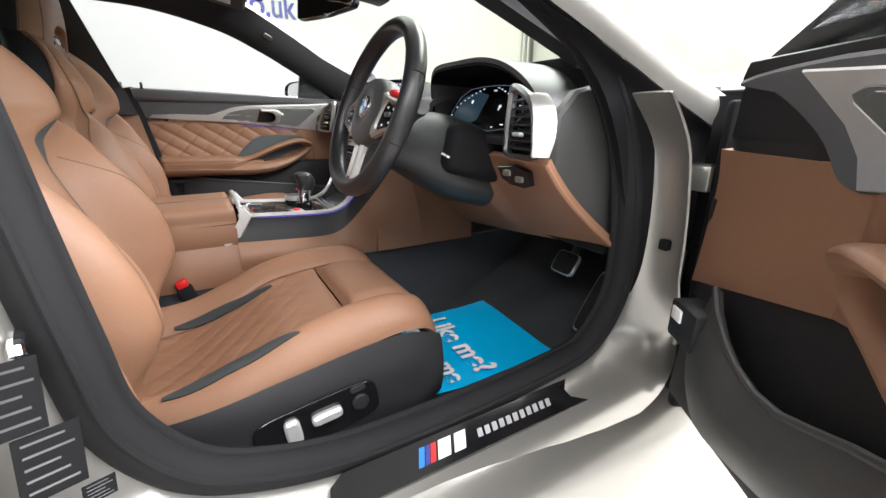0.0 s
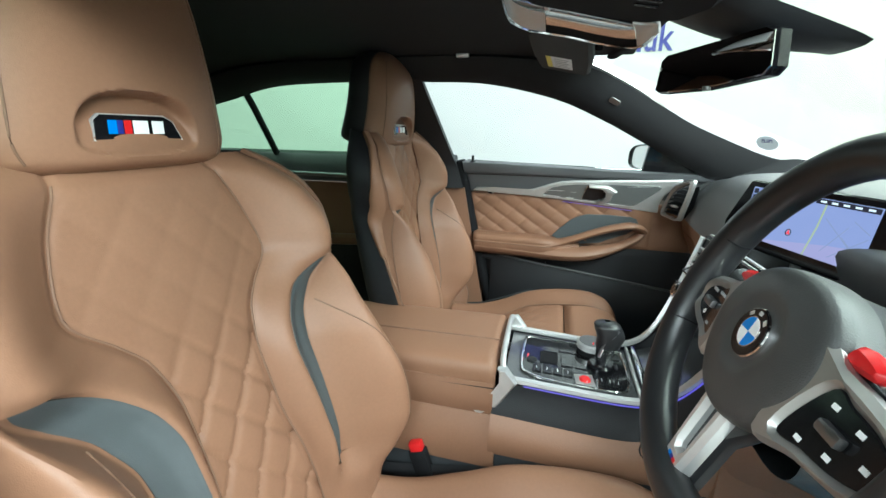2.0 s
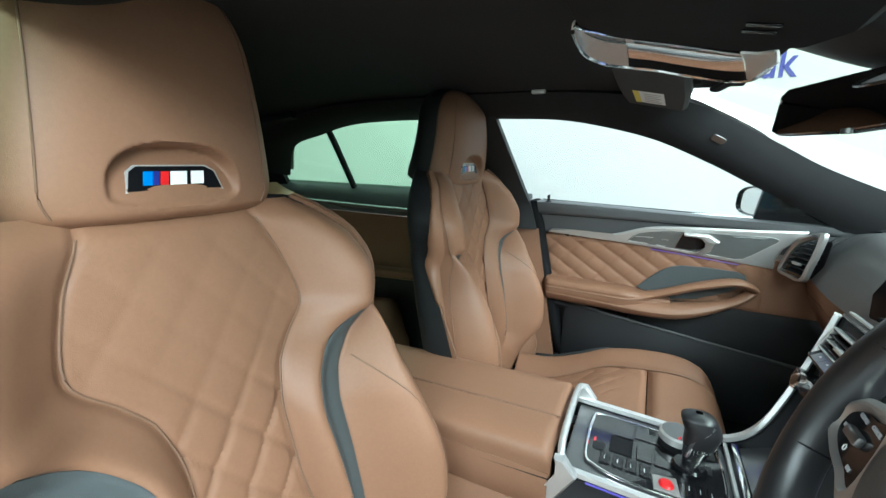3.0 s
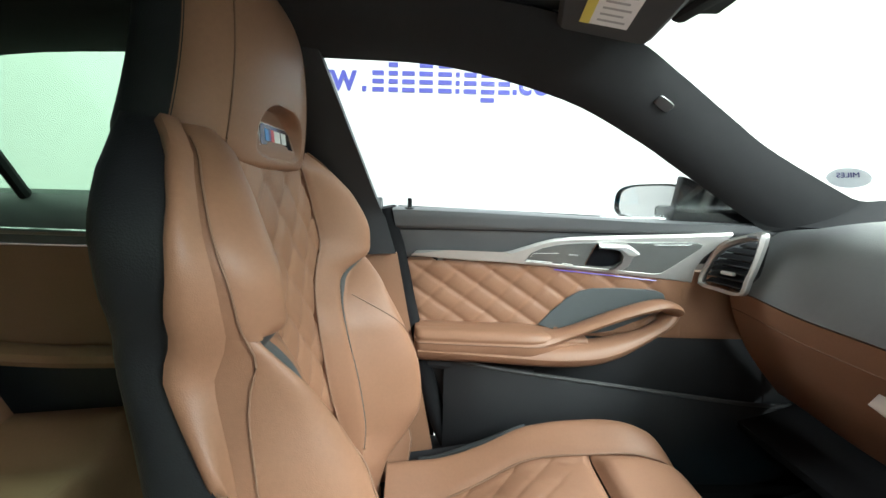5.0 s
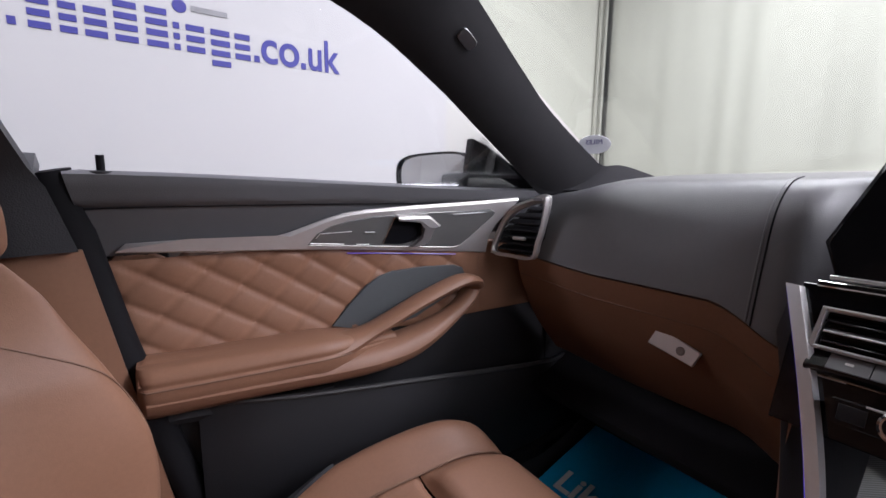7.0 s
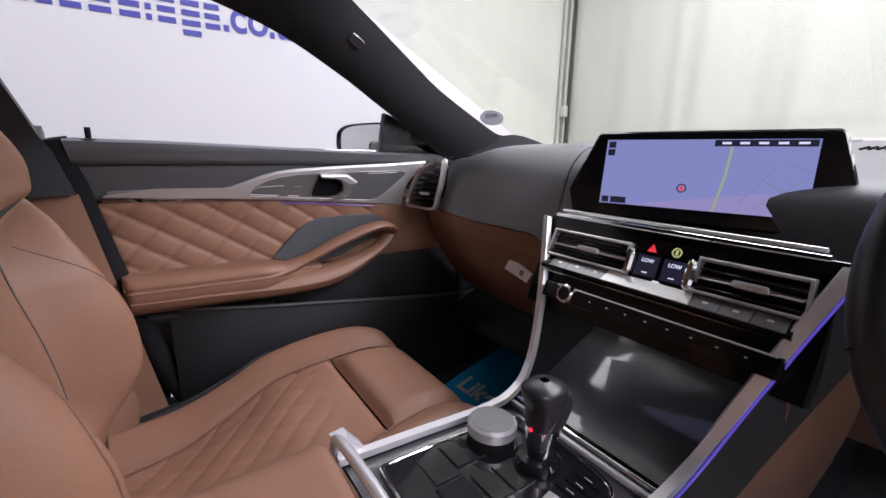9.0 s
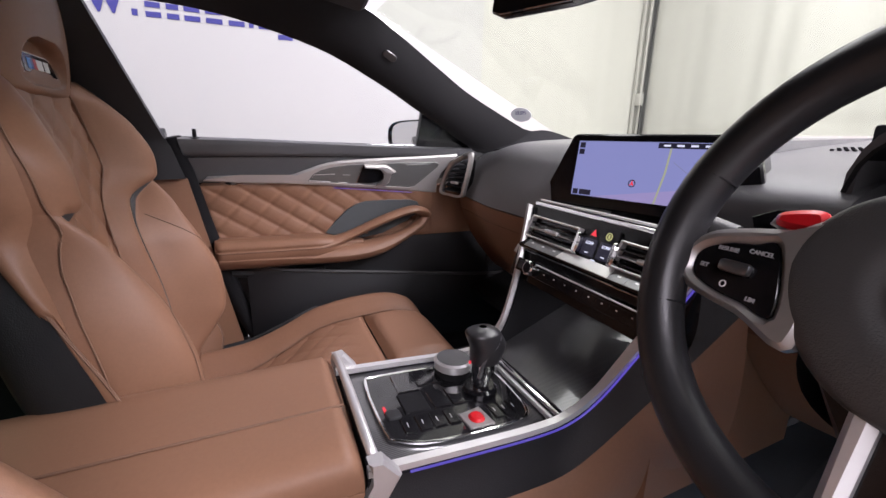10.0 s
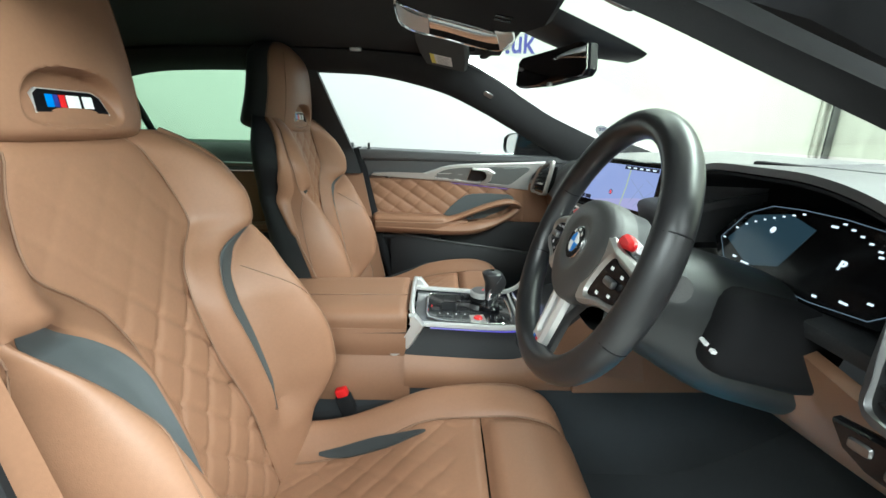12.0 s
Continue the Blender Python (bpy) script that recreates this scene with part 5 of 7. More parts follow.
def dash_top(y, v):
    """Cross-section of the upper pad: v from the windscreen (0) over the nose to its lower edge (1)."""
    a = abs(y)
    end = smooth((a - 0.50) / 0.20)
    zt = 1.098 - 0.030 * end
    low = 0.918 + 0.012 * end - 0.05 * smooth((0.32 - a) / 0.12)
    px = curve((0.0, 1.13), (0.35, 0.80), (0.55, 0.665), (0.70, 0.612), (0.85, 0.592), (1.0, 0.575))
    pz = curve((0.0, zt + 0.012), (0.35, zt), (0.55, zt - 0.012), (0.70, zt - 0.055), (0.85, 0.5 * (zt + low) - 0.02), (1.0, low))
    roll = 0.06 * (1 - smooth((y - 0.185) / 0.05)) if y > 0 else 0.0
    return Vector((px(v) + roll * smooth((v - 0.4) / 0.3), y, pz(v)))


part("upper_pad", shell(lambda u, v: dash_top(0.175 + 0.515 * u, v), steps(0, 1, 40), steps(0, 1, 30), 0.02), DASH_LEATHER_LIT, dash, "charcoal leather upper pad", sharp=60)
part("upper_pad", shell(lambda u, v: dash_top(-0.02 + 0.205 * u, v * 0.55), steps(0, 1, 10), steps(0, 1, 12), 0.02), DASH_LEATHER_LIT, dash)
# The same leather without the painted sheen.
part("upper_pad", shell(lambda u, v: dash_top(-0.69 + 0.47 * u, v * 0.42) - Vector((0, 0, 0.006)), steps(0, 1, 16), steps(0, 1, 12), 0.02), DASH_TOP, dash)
part("pad_seam", tube([dash_top(0.262, v) for v in steps(0.5, 1, 16)], 0.0012, 6), MATT_BLACK, dash, "stitched seam")
part("pad_seam", tube([dash_top(0.268, v) for v in steps(0.5, 1, 16)], 0.0015, 6), DASH_LEATHER_LIT, dash)


def lower_dash(u, v):
    """Tan lower panel of the passenger's side: from the pad's edge down to the knees."""
    y = 0.185 + 0.525 * u
    top = dash_top(y, 1.0)
    z = top.z - 0.004 - 0.24 * v
    return Vector((top.x + 0.004 - 0.006 * math.sin(math.pi * min(1, v * 2.5)) + 0.085 * v + 0.13 * max(0, v - 0.45) ** 1.4, y, z))


part("glovebox_lid", shell(lower_dash, steps(0, 1, 24), steps(0, 1, 16), 0.02), TAN, dash, "tan leather glovebox lid")
part("lid_seam", tube([lower_dash(u, 0.18) for u in steps(0.02, 1, 24)], 0.0012, 6), SEAM, dash)
GB = frame_of((0.604, 0.368, 0.828), (0.0, -1, -0.10), (0.25, 0, 1))
# Pale diffuse satin stands for bright windows mirrored in the button.
part("glovebox_button", plate([(-0.040, -0.014), (0.034, -0.022), (0.040, 0.002), (-0.032, 0.018)], 0.006, GB, 0.0015), SATIN, dash, "glovebox button in pale satin for its bright reflection")
part("glovebox_lock", disc(0.007, 0.0075, GB @ Matrix.Translation((0.012, -0.006, 0)), 16), DARK_METAL, dash)
part("under_panel", block((0.5, 0.52, 0.02), (0.86, 0.46, 0.66), Euler((0, radians(-8), 0)).to_matrix(), 0.004), MATT_BLACK, dash)
part("under_panel", block((0.42, 0.56, 0.02), (0.96, -0.44, 0.73), None, 0.004), MATT_BLACK, dash)


def vent(side):
    """Outer air vent: frame, slats and tab, at the dash end by the door."""
    out = [(0.064, -0.060), (0.060, -0.030), (0.050, 0.0), (0.036, 0.026), (0.020, 0.042), (-0.014, 0.058), (-0.050, 0.068), (-0.059, 0.054), (-0.052, 0.0), (-0.045, -0.030), (-0.035, -0.063), (0.020, -0.063)]
    gap = [(0.050, -0.051), (0.047, -0.026), (0.038, -0.002), (0.026, 0.016), (0.012, 0.028), (-0.014, 0.040), (-0.037, 0.046), (-0.042, 0.038), (-0.040, 0.0), (-0.036, -0.030), (-0.027, -0.054), (0.015, -0.054)]
    right = (0.30, -1, 0) if side > 0 else (-0.18, -1, 0)
    pts, inner = ([(-x, y) for x, y in q] if side > 0 else q for q in (out, gap))
    m = frame_of((0.556, side * 0.672, 0.990), right, (0.12, 0, 1))
    # Driver's satin frame takes a darker metal to tone down its bright reflection.
    fr = part("outer_vent", plate(rounded(pts), 0.016, m, 0.006, hole=rounded(scaled(inner, 1.09))), SPOKE if side > 0 else DARK_METAL, dash, "air vent with black slats in a satin frame")
    part("vent_backing", plate(scaled(inner, 1.05), 0.001, m @ Matrix.Translation((0, 0, -0.024)), 0.0002), MATT_BLACK, fr)
    for k in range(7):
        y = -0.045 + 0.0140 * k
        xs = [a[0] + (b[0] - a[0]) * (y - a[1]) / (b[1] - a[1]) for a, b in zip(inner, inner[1:] + inner[:1]) if (a[1] - y) * (b[1] - y) < 0]
        if len(xs) > 1:
            bm = block((max(xs) - min(xs) + 0.004, 0.0030, 0.022), bevel=0.001, seg=1)
            bm.transform(m @ Matrix.Translation(((min(xs) + max(xs)) / 2, y, -0.001)) @ pose(0, 0, 0, 24, 0, 0))
            part("slat", bm, SOFT_BLACK, fr)
    bm = block((0.028, 0.008, 0.012), bevel=0.003)
    bm.transform(m @ Matrix.Translation((0.0, -0.024, 0.012)))
    part("tab", bm, SATIN, fr, "satin adjusting tab")
    g = -1 if side > 0 else 1

    def wall(u, v):
        i = u * 4.2
        k = min(int(i), 4)
        a, b = Vector(pts[k]), Vector(pts[k + 1])
        p = a.lerp(b, i - k)
        return m @ Vector((p.x + g * 0.012 * math.sin(1.57 * v), p.y + 0.003 * v, 0.014 - 0.003 * v - 0.034 * v * (0.35 + 0.65 * math.sin(math.pi * (0.15 + 0.6 * u)))))

    part("vent_side_trim", shell(wall, steps(0, 1, 20), steps(0, 1, 6), 0.003), SPOKE, fr, "broad satin side trim")
    part("vent_mark", plate(oval(0.010, 0.003, 12, 4), 0.0165, m @ Matrix.Translation((0.036 * -g, 0.056, 0)), 0.0003), DARK_METAL, fr)


vent(1)
vent(-1)
# dash ends by the doors
for side in (1, -1):
    part("dash_end", plate([(0.585, 0.915), (0.64, 0.835), (0.78, 0.745), (0.95, 0.73), (0.98, 1.04), (0.70, 1.060), (0.63, 1.045), (0.59, 1.0)], 0.02, frame_of((0, side * 0.700, 0), (1, 0, 0), (0, 0, 1)) @ Matrix.Translation((0, 0, -0.02 if side > 0 else 0)), 0.006), HUB, dash, "charcoal dashboard end panel")

# driver's side: hood over the dials, dial screen, knee panel
def hood(u, v):
    y = -0.207 - 0.450 * u
    k = abs(2 * u - 1)
    arch = (1 - k ** (9 if u < 0.5 else 3.6)) ** 0.5 if k < 1 else 0
    z = 0.975 + (0.148 - 0.022 * smooth((u - 0.5) * 2) - 0.030 * v) * arch + 0.02 * v
    x = 0.588 + 0.035 * (1 - arch) + 0.40 * v
    return Vector((x, y, z))


def valley(u, v):
    """Dash top between the central display and the hood, falling towards the driver."""
    y = -0.235 + 0.215 * u
    x = curve((0, 1.13), (0.5, 0.80), (0.8, 0.60), (0.9, 0.583), (1, 0.590))(v)
    z = curve((0, 1.108), (0.5, 1.078), (0.8, 1.040), (0.9, 1.015), (1, 0.940))(v)
    return Vector((x, y, z))


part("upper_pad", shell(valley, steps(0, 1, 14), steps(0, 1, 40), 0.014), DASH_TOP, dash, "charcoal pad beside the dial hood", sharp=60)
bm = bmesh.new()
for r in range(3):
    for k in range(11):
        p = valley(0.30 + 0.045 * k, 0.33 + 0.028 * r)
        block((0.012, 0.005, 0.003), (p.x, p.y, p.z + 0.001), Euler((0, radians(5), radians(18))).to_matrix(), 0.0008, 1, bm)
part("defrost_grille", bm, MATT_BLACK, dash, "small slotted speaker grille")
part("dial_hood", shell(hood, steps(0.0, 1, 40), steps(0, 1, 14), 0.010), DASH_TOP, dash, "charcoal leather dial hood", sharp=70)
part("dial_hood_lining", shell(lambda u, v: hood(u, v * 0.4) - Vector((0, 0, 0.012)), steps(0.02, 0.98, 40), steps(0, 1, 6), 0.004), MATT_BLACK, dash, "black lining", sharp=70)
part("dial_well", block((0.02, 0.50, 0.20), (0.735, -0.43, 1.02), bevel=0.004), MATT_BLACK, dash)
part("dial_sill", block((0.15, 0.46, 0.02), (0.655, -0.43, 0.952), bevel=0.006), SOFT_BLACK, dash)
DIAL = frame_of((0.642, -0.425, 1.018), (0, -1, 0), (0.38, 0, 1))
cluster = thing("instrument_display", "dark digital instrument display with pale figures", "display", (0, 0, 0))
shape = [(-0.150, -0.020), (-0.125, 0.028), (-0.085, 0.048), (-0.03, 0.052), (0.03, 0.052), (0.085, 0.048), (0.125, 0.028), (0.150, -0.020), (0.120, -0.048), (0.05, -0.056), (-0.05, -0.056), (-0.120, -0.048)]
part("display_glass", plate(scaled(shape, 1.1), 0.004, DIAL, 0.001), GLOSS_BLACK, cluster)
part("left_glow", plate([(-0.135, -0.018), (-0.110, 0.028), (-0.05, 0.042), (0.0, 0.03), (-0.02, -0.03), (-0.07, -0.045)], 0.0046, DIAL, 0.0002), GLOW_BLUE, cluster, "dim blue glow of the map")
for g in (1, -1):
    for k in range(9):
        x, y = g * (0.142 - 0.014 * k), -0.018 + 0.064 * (k / 8) ** 0.55
        part("tick", plate([(x - 0.0024, y - 0.0012), (x + 0.0024, y - 0.0012), (x + 0.0024, y + 0.0012), (x - 0.0024, y + 0.0012)], 0.0048, DIAL, 0.0002), GLOW_WHITE, cluster)
words("P", 0.016, DIAL @ Matrix.Translation((0.058, -0.002, 0.005)), GLOW_WHITE, cluster, "gear_letter", bold=0.0006)
for x, y, w in ((-0.10, -0.040, 0.010), (-0.075, -0.043, 0.022), (-0.01, -0.050, 0.022), (0.05, -0.046, 0.008), (0.085, -0.040, 0.014), (0.11, -0.030, 0.008), (0.02, 0.040, 0.012), (0.09, 0.020, 0.007)):
    part("readout_bar", plate([(x - w * 0.38, y - 0.0014), (x + w * 0.38, y - 0.0014), (x + w * 0.38, y + 0.0014), (x - w * 0.38, y + 0.0014)], 0.0048, DIAL, 0.0002), GLOW_WHITE, cluster)
part("dial_outline", tube([DIAL @ Vector((x, y, 0.0052)) for x, y in scaled(shape, 0.99)], 0.0006, 5, closed=True), DIM_LINE, cluster, "thin pale outline of the dials")
part("map_marker", plate(oval(0.005, 0.005, 10), 0.0048, DIAL @ Matrix.Translation((-0.062, 0.015, 0)), 0.0002), GLOW_WHITE, cluster)


def knee(u, v):
    """Tan knee panel from the vent down and forward, on under the column to the console."""
    y = -0.150 - 0.583 * u
    top = Vector((0.600 - 0.045 * smooth((u - 0.45) / 0.5), y, 0.850 + 0.070 * smooth((u - 0.52) / 0.10)))
    low = Vector((0.760, y - 0.006 * u, 0.678 + 0.062 * u**1.4))
    p = top.lerp(low, v)
    return p + Vector((-0.030, 0, 0.010)) * math.sin(math.pi * v) * (0.6 + 0.4 * u)


part("knee_panel", shell(knee, steps(0, 1, 40), steps(0, 1, 20), -0.015), TAN, dash, "tan leather knee panel")
part("knee_edge", tube([knee(1.0, v) for v in steps(0, 1, 16)], 0.006, 8), TAN, dash)
LS = frame_of((0.562, -0.650, 0.892), (0.20, -1, 0.02), (-0.05, 0, 1)) @ Matrix.Diagonal((0.86, 0.86, 1, 1))
part("light_switch_panel", plate([(-0.050, 0.018), (0.0, 0.022), (0.042, 0.012), (0.050, -0.020), (0.030, -0.026), (-0.010, -0.022), (-0.035, -0.010)], 0.012, LS, 0.003), GLOSS_BLACK, dash, "black light switch panel")
for x, y in ((-0.018, 0.004), (0.018, -0.008)):
    part("light_switch", plate(oval(0.012, 0.007, 14, 4, (x, y)), 0.015, LS, 0.002), DARK_METAL, dash)

# ---- central display ----
SCR = frame_of((0.5775, 0.022, 1.048), (0.28, -1, 0.0), (0.13, 0.035, 1))
display = thing("central_display", "wide central display showing a pale map", "display", (0, 0, 0))
bez = [(-0.172, -0.030), (-0.160, -0.068), (0.150, -0.068), (0.168, -0.030), (0.143, 0.052), (0.136, 0.057), (-0.128, 0.057), (-0.136, 0.053)]
part("bezel", plate(bez, 0.012, SCR, 0.003), GLOSS_BLACK, display, "gloss black bezel")
part("housing", plate(scaled(bez, 0.96), 0.06, SCR @ Matrix.Translation((0, 0, -0.06)), 0.004), SOFT_BLACK, display)
face = [(-0.120, -0.048), (0.122, -0.048), (0.122, 0.045), (-0.120, 0.045)]
part("screen", plate(face, 0.0125, SCR, 0.0002), SCREEN, display, "lavender map screen")


def screen_bar(pts, mat, lift, name="map_line", lab=""):
    part(name, plate(pts, 0.0128 + lift, SCR, 0.00005), mat, display, lab)


screen_bar([(-0.080, -0.048), (0.122, -0.048), (0.122, -0.016), (0.060, -0.024)], SCREEN_PALE, 0, "map_area")
screen_bar([(0.026, -0.048), (0.029, -0.048), (0.037, 0.0), (0.039, 0.036), (0.036, 0.036), (0.034, 0.0)], SCREEN_ROAD, 0.0001, "map_road", "yellow map road")
for a, b in (((0.045, 0.016), (0.100, -0.022)), ((0.055, -0.034), (0.085, 0.010)), ((0.080, -0.006), (0.118, -0.034)), ((0.070, -0.040), (0.118, 0.000)), ((0.090, 0.020), (0.118, 0.006))):
    va, vb = Vector(a), Vector(b)
    n = Vector((-(vb - va).y, (vb - va).x)).normalized() * 0.0006
    screen_bar([va - n, vb - n, vb + n, va + n], SCREEN_STREET, 0.0002)
screen_bar([(0.018, 0.036), (0.120, 0.036), (0.120, 0.044), (0.018, 0.044)], SCREEN_DARK, 0.0001, "status_bar", "dark status bar")
for x, y in ((-0.112, 0.038), (-0.112, 0.027), (-0.112, -0.042)):
    screen_bar([(x - 0.005, y - 0.0045), (x + 0.005, y - 0.0045), (x + 0.005, y + 0.0045), (x - 0.005, y + 0.0045)], SCREEN_DARK, 0.0001, "screen_button")
screen_bar([(-0.104, -0.0465), (-0.082, -0.0465), (-0.082, -0.0375), (-0.104, -0.0375)], SCREEN_DARK, 0.0001, "screen_button")
for k in range(5):
    x = 0.026 + 0.019 * k
    screen_bar([(x, 0.0385), (x + 0.010, 0.0385), (x + 0.010, 0.0415), (x, 0.0415)], GLOW_WHITE, 0.0003, "status_mark")
part("position_ring", plate(oval(0.006, 0.006, 16), 0.0131, SCR @ Matrix.Translation((-0.012, -0.020, 0)), 0.0001, hole=oval(0.0045, 0.0045, 16)), SCREEN_DARK, display)
part("position_arrow", plate([(-0.0035, -0.004), (0, -0.002), (0.0035, -0.004), (0, 0.005)], 0.0132, SCR @ Matrix.Translation((-0.012, -0.020, 0)), 0.0001), GLOW_RED, display, "red position arrow")

# ---- centre stack ----
stack = thing("centre_stack", "gloss black centre stack with vents, switches and climate panel", "centre stack", (0, 0, 0))
ST = frame_of((0.474, 0.012, 0.930), (0.0, -1, 0.0), (0.36, 0, 1))


def bar(x0, x1, y0, y1, z, name, mat, lab="", parent=None, m=ST, base=0.0, bevel=0.001):
    return part(name, plate([(x0, y0), (x1, y0), (x1, y1), (x0, y1)], z - base, m @ Matrix.Translation((0, 0, base)), bevel), mat, parent or stack, lab)


bar(-0.178, 0.178, -0.090, 0.052, -0.001, "stack_face", GLOSS_BLACK, "gloss black fascia", base=-0.03)
bar(-0.165, 0.165, 0.049, 0.055, 0.006, "chrome_line", CHROME, "chrome line under the display", base=-0.004)
bar(-0.158, 0.160, 0.058, 0.062, 0.004, "chrome_line", SATIN, base=-0.004)
for x0, x1 in ((-0.160, -0.024), (0.052, 0.165)):
    v = part("centre_vent", plate([(x0, -0.012), (x1, -0.012), (x1 - 0.004, 0.030), (x0 + 0.004, 0.030)], 0.010, ST, 0.002, hole=[(x0 + 0.005, -0.008), (x1 - 0.005, -0.008), (x1 - 0.008, 0.026), (x0 + 0.008, 0.026)]), SATIN, stack, "chrome-framed centre air vent")
    for k in range(3):
        y = -0.001 + 0.010 * k
        bm = block((x1 - x0 - 0.016, 0.0022, 0.018), bevel=0.0008, seg=1)
        bm.transform(ST @ Matrix.Translation(((x0 + x1) / 2, y, 0.0005)) @ pose(0, 0, 0, 20, 0, 0))
        part("slat", bm, SATIN if k == 1 else GLOSS_BLACK, v)
    bm = block((0.034, 0.008, 0.010), bevel=0.003)
    bm.transform(ST @ Matrix.Translation(((x0 + x1) / 2 + 0.004, 0.008, 0.010)))
    part("tab", bm, SATIN, v, "satin adjusting tab")
    for e in (x0, x1):
        if abs(e) < 0.1 and e not in (-0.160, 0.165):
            part("vent_end", plate(oval(0.006, 0.018, 12, 3, (e, 0.006)), 0.014, ST, 0.003), CHROME, v)
bar(-0.019, 0.047, -0.014, 0.040, 0.003, "climate_panel", GLOSS_BLACK, "gloss black climate display")
part("hazard_switch", plate([(-0.008, 0.024), (0.004, 0.024), (-0.002, 0.034)], 0.0042, ST, 0.0003), GLOW_RED, stack, "red hazard triangle")
part("screen_off_mark", plate(oval(0.006, 0.006, 16, 2, (0.028, 0.029)), 0.0042, ST, 0.0003, hole=oval(0.0045, 0.0045, 16, 2, (0.028, 0.029))), GLOW_YELLOW, stack)
bar(0.0265, 0.0295, 0.026, 0.032, 0.0042, "mark", GLOW_YELLOW, bevel=0.0002)
for x in (-0.003, 0.031):
    bar(x - 0.014, x + 0.014, -0.008, 0.019, 0.0040, "climate_field", SCREEN_DARK, bevel=0.0002)
    words("LOW", 0.0068, ST @ Matrix.Translation((x, 0.012, 0.0046)), GLOW_WHITE, stack, "climate_reading", bold=0.0001)
    bar(x - 0.004, x + 0.003, -0.004, -0.0025, 0.0044, "mark", GLOW_WHITE, bevel=0.0002)
bar(0.010, 0.018, -0.0125, -0.0105, 0.0044, "mark", GLOW_WHITE, bevel=0.0002)
# row of touch keys and the bright memory bar
SH = ST @ Matrix.Translation((0, -0.024, 0.004)) @ pose(0, 0, 0, -38, 0, 0)
row = part("key_carrier", plate([(-0.158, -0.012), (0.158, -0.012), (0.156, 0.012), (-0.156, 0.012)], 0.006, SH, 0.002), GLOSS_BLACK, stack, "black carrier of the touch keys")
part("bright_key", plate([(-0.052, -0.010), (0.062, -0.010), (0.060, 0.009), (-0.050, 0.009)], 0.0074, SH, 0.0004), SATIN, row, "bright aluminium key bar")
for k in (-4, -3, -2, -1, 1, 2, 3, 4):
    x = (0.0305 * k - 0.036) if k < 0 else (0.0305 * k + 0.046)
    if abs(x) < 0.145:
        part("key", plate([(x - 0.0149, -0.010), (x + 0.0149, -0.010), (x + 0.0149, 0.009), (x - 0.0149, 0.009)], 0.0070, SH, 0.0003), TOUCH, row)
        part("key_mark", plate([(x - 0.003, -0.0015), (x + 0.003, -0.0015), (x + 0.003, 0.0015), (x - 0.003, 0.0015)], 0.0072, SH, 0.0001), SATIN, row)
bar(-0.158, 0.158, -0.0375, -0.0345, 0.006, "chrome_line", CHROME)
ST2 = ST @ Matrix.Translation((0.020, -0.005, 0.020))
bar(-0.150, 0.138, -0.068, -0.046, 0.005, "audio_carrier", GLOSS_BLACK, "black audio switch row", m=ST2, base=-0.022)
bar(-0.128, 0.136, -0.0475, -0.0455, 0.006, "chrome_line", SATIN, bevel=0.0004, m=ST2)
knob_at = ST2 @ Matrix.Translation((-0.106, -0.056, 0))
part("volume_knob", disc(0.013, 0.016, knob_at, 28, 0.002), CHROME, stack, "chrome volume knob")
part("volume_face", disc(0.0095, 0.0165, knob_at, 24, 0.0005), GLOSS_BLACK, stack)
bar(-0.145, -0.126, -0.064, -0.050, 0.0058, "media_key", SOFT_BLACK, m=ST2, bevel=0.0006)
for k in range(8):
    x = -0.082 + 0.026 * k
    part("audio_key", plate([(x, -0.061), (x + 0.0245, -0.061), (x + 0.0245, -0.051), (x, -0.051)], 0.0056, ST2, 0.0005), GLOSS_BLACK, stack)
    part("key_mark", plate([(x + 0.0105, -0.0570), (x + 0.0135, -0.0570), (x + 0.0135, -0.0553), (x + 0.0105, -0.0553)], 0.0058, ST2, 0.0001), SATIN, stack)

# ---- centre console ----
console = thing("centre_console", "centre console with carbon trim, armrest and gear lever", "centre console", (0, 0, 0))
CY = 0.012


def edge_rail(side):
    """Bright rail along the console's edge, curling up beside the stack."""
    return spline([(0.098, CY + side * 0.108, 0.742), (0.20, CY + side * 0.108, 0.737), (0.31, CY + side * 0.107, 0.733), (0.362, CY + side * 0.110, 0.742), (0.398, CY + side * 0.118, 0.772), (0.430, CY + side * 0.135, 0.832), (0.460, CY + side * 0.158, 0.905), (0.487, CY + side * 0.182, 0.975)], 8)


def rail_blade(pts, side):
    bm = bmesh.new()
    rings = []
    for i, p in enumerate(pts):
        t = (pts[min(i + 1, len(pts) - 1)] - pts[max(i - 1, 0)]).normalized()
        out = Vector((0.34 * smooth((p.z - 0.745) / 0.05), side, 0)).normalized()
        up = t.cross(out).normalized() * (-side)
        w = 0.0054 + 0.0012 * smooth((p.z - 0.76) / 0.08)
        rings.append([bm.verts.new(p + out * a * w + up * b) for a, b in ((-1, -0.006), (1, -0.006), (1.2, 0.001), (0.6, 0.004), (-0.6, 0.004), (-1.2, 0.001))])
    for a, b in zip(rings, rings[1:]):
        for k in range(6):
            bm.faces.new((a[k], a[(k + 1) % 6], b[(k + 1) % 6], b[k]))
    bm.faces.new(rings[0][::-1])
    bm.faces.new(rings[-1])
    return bm


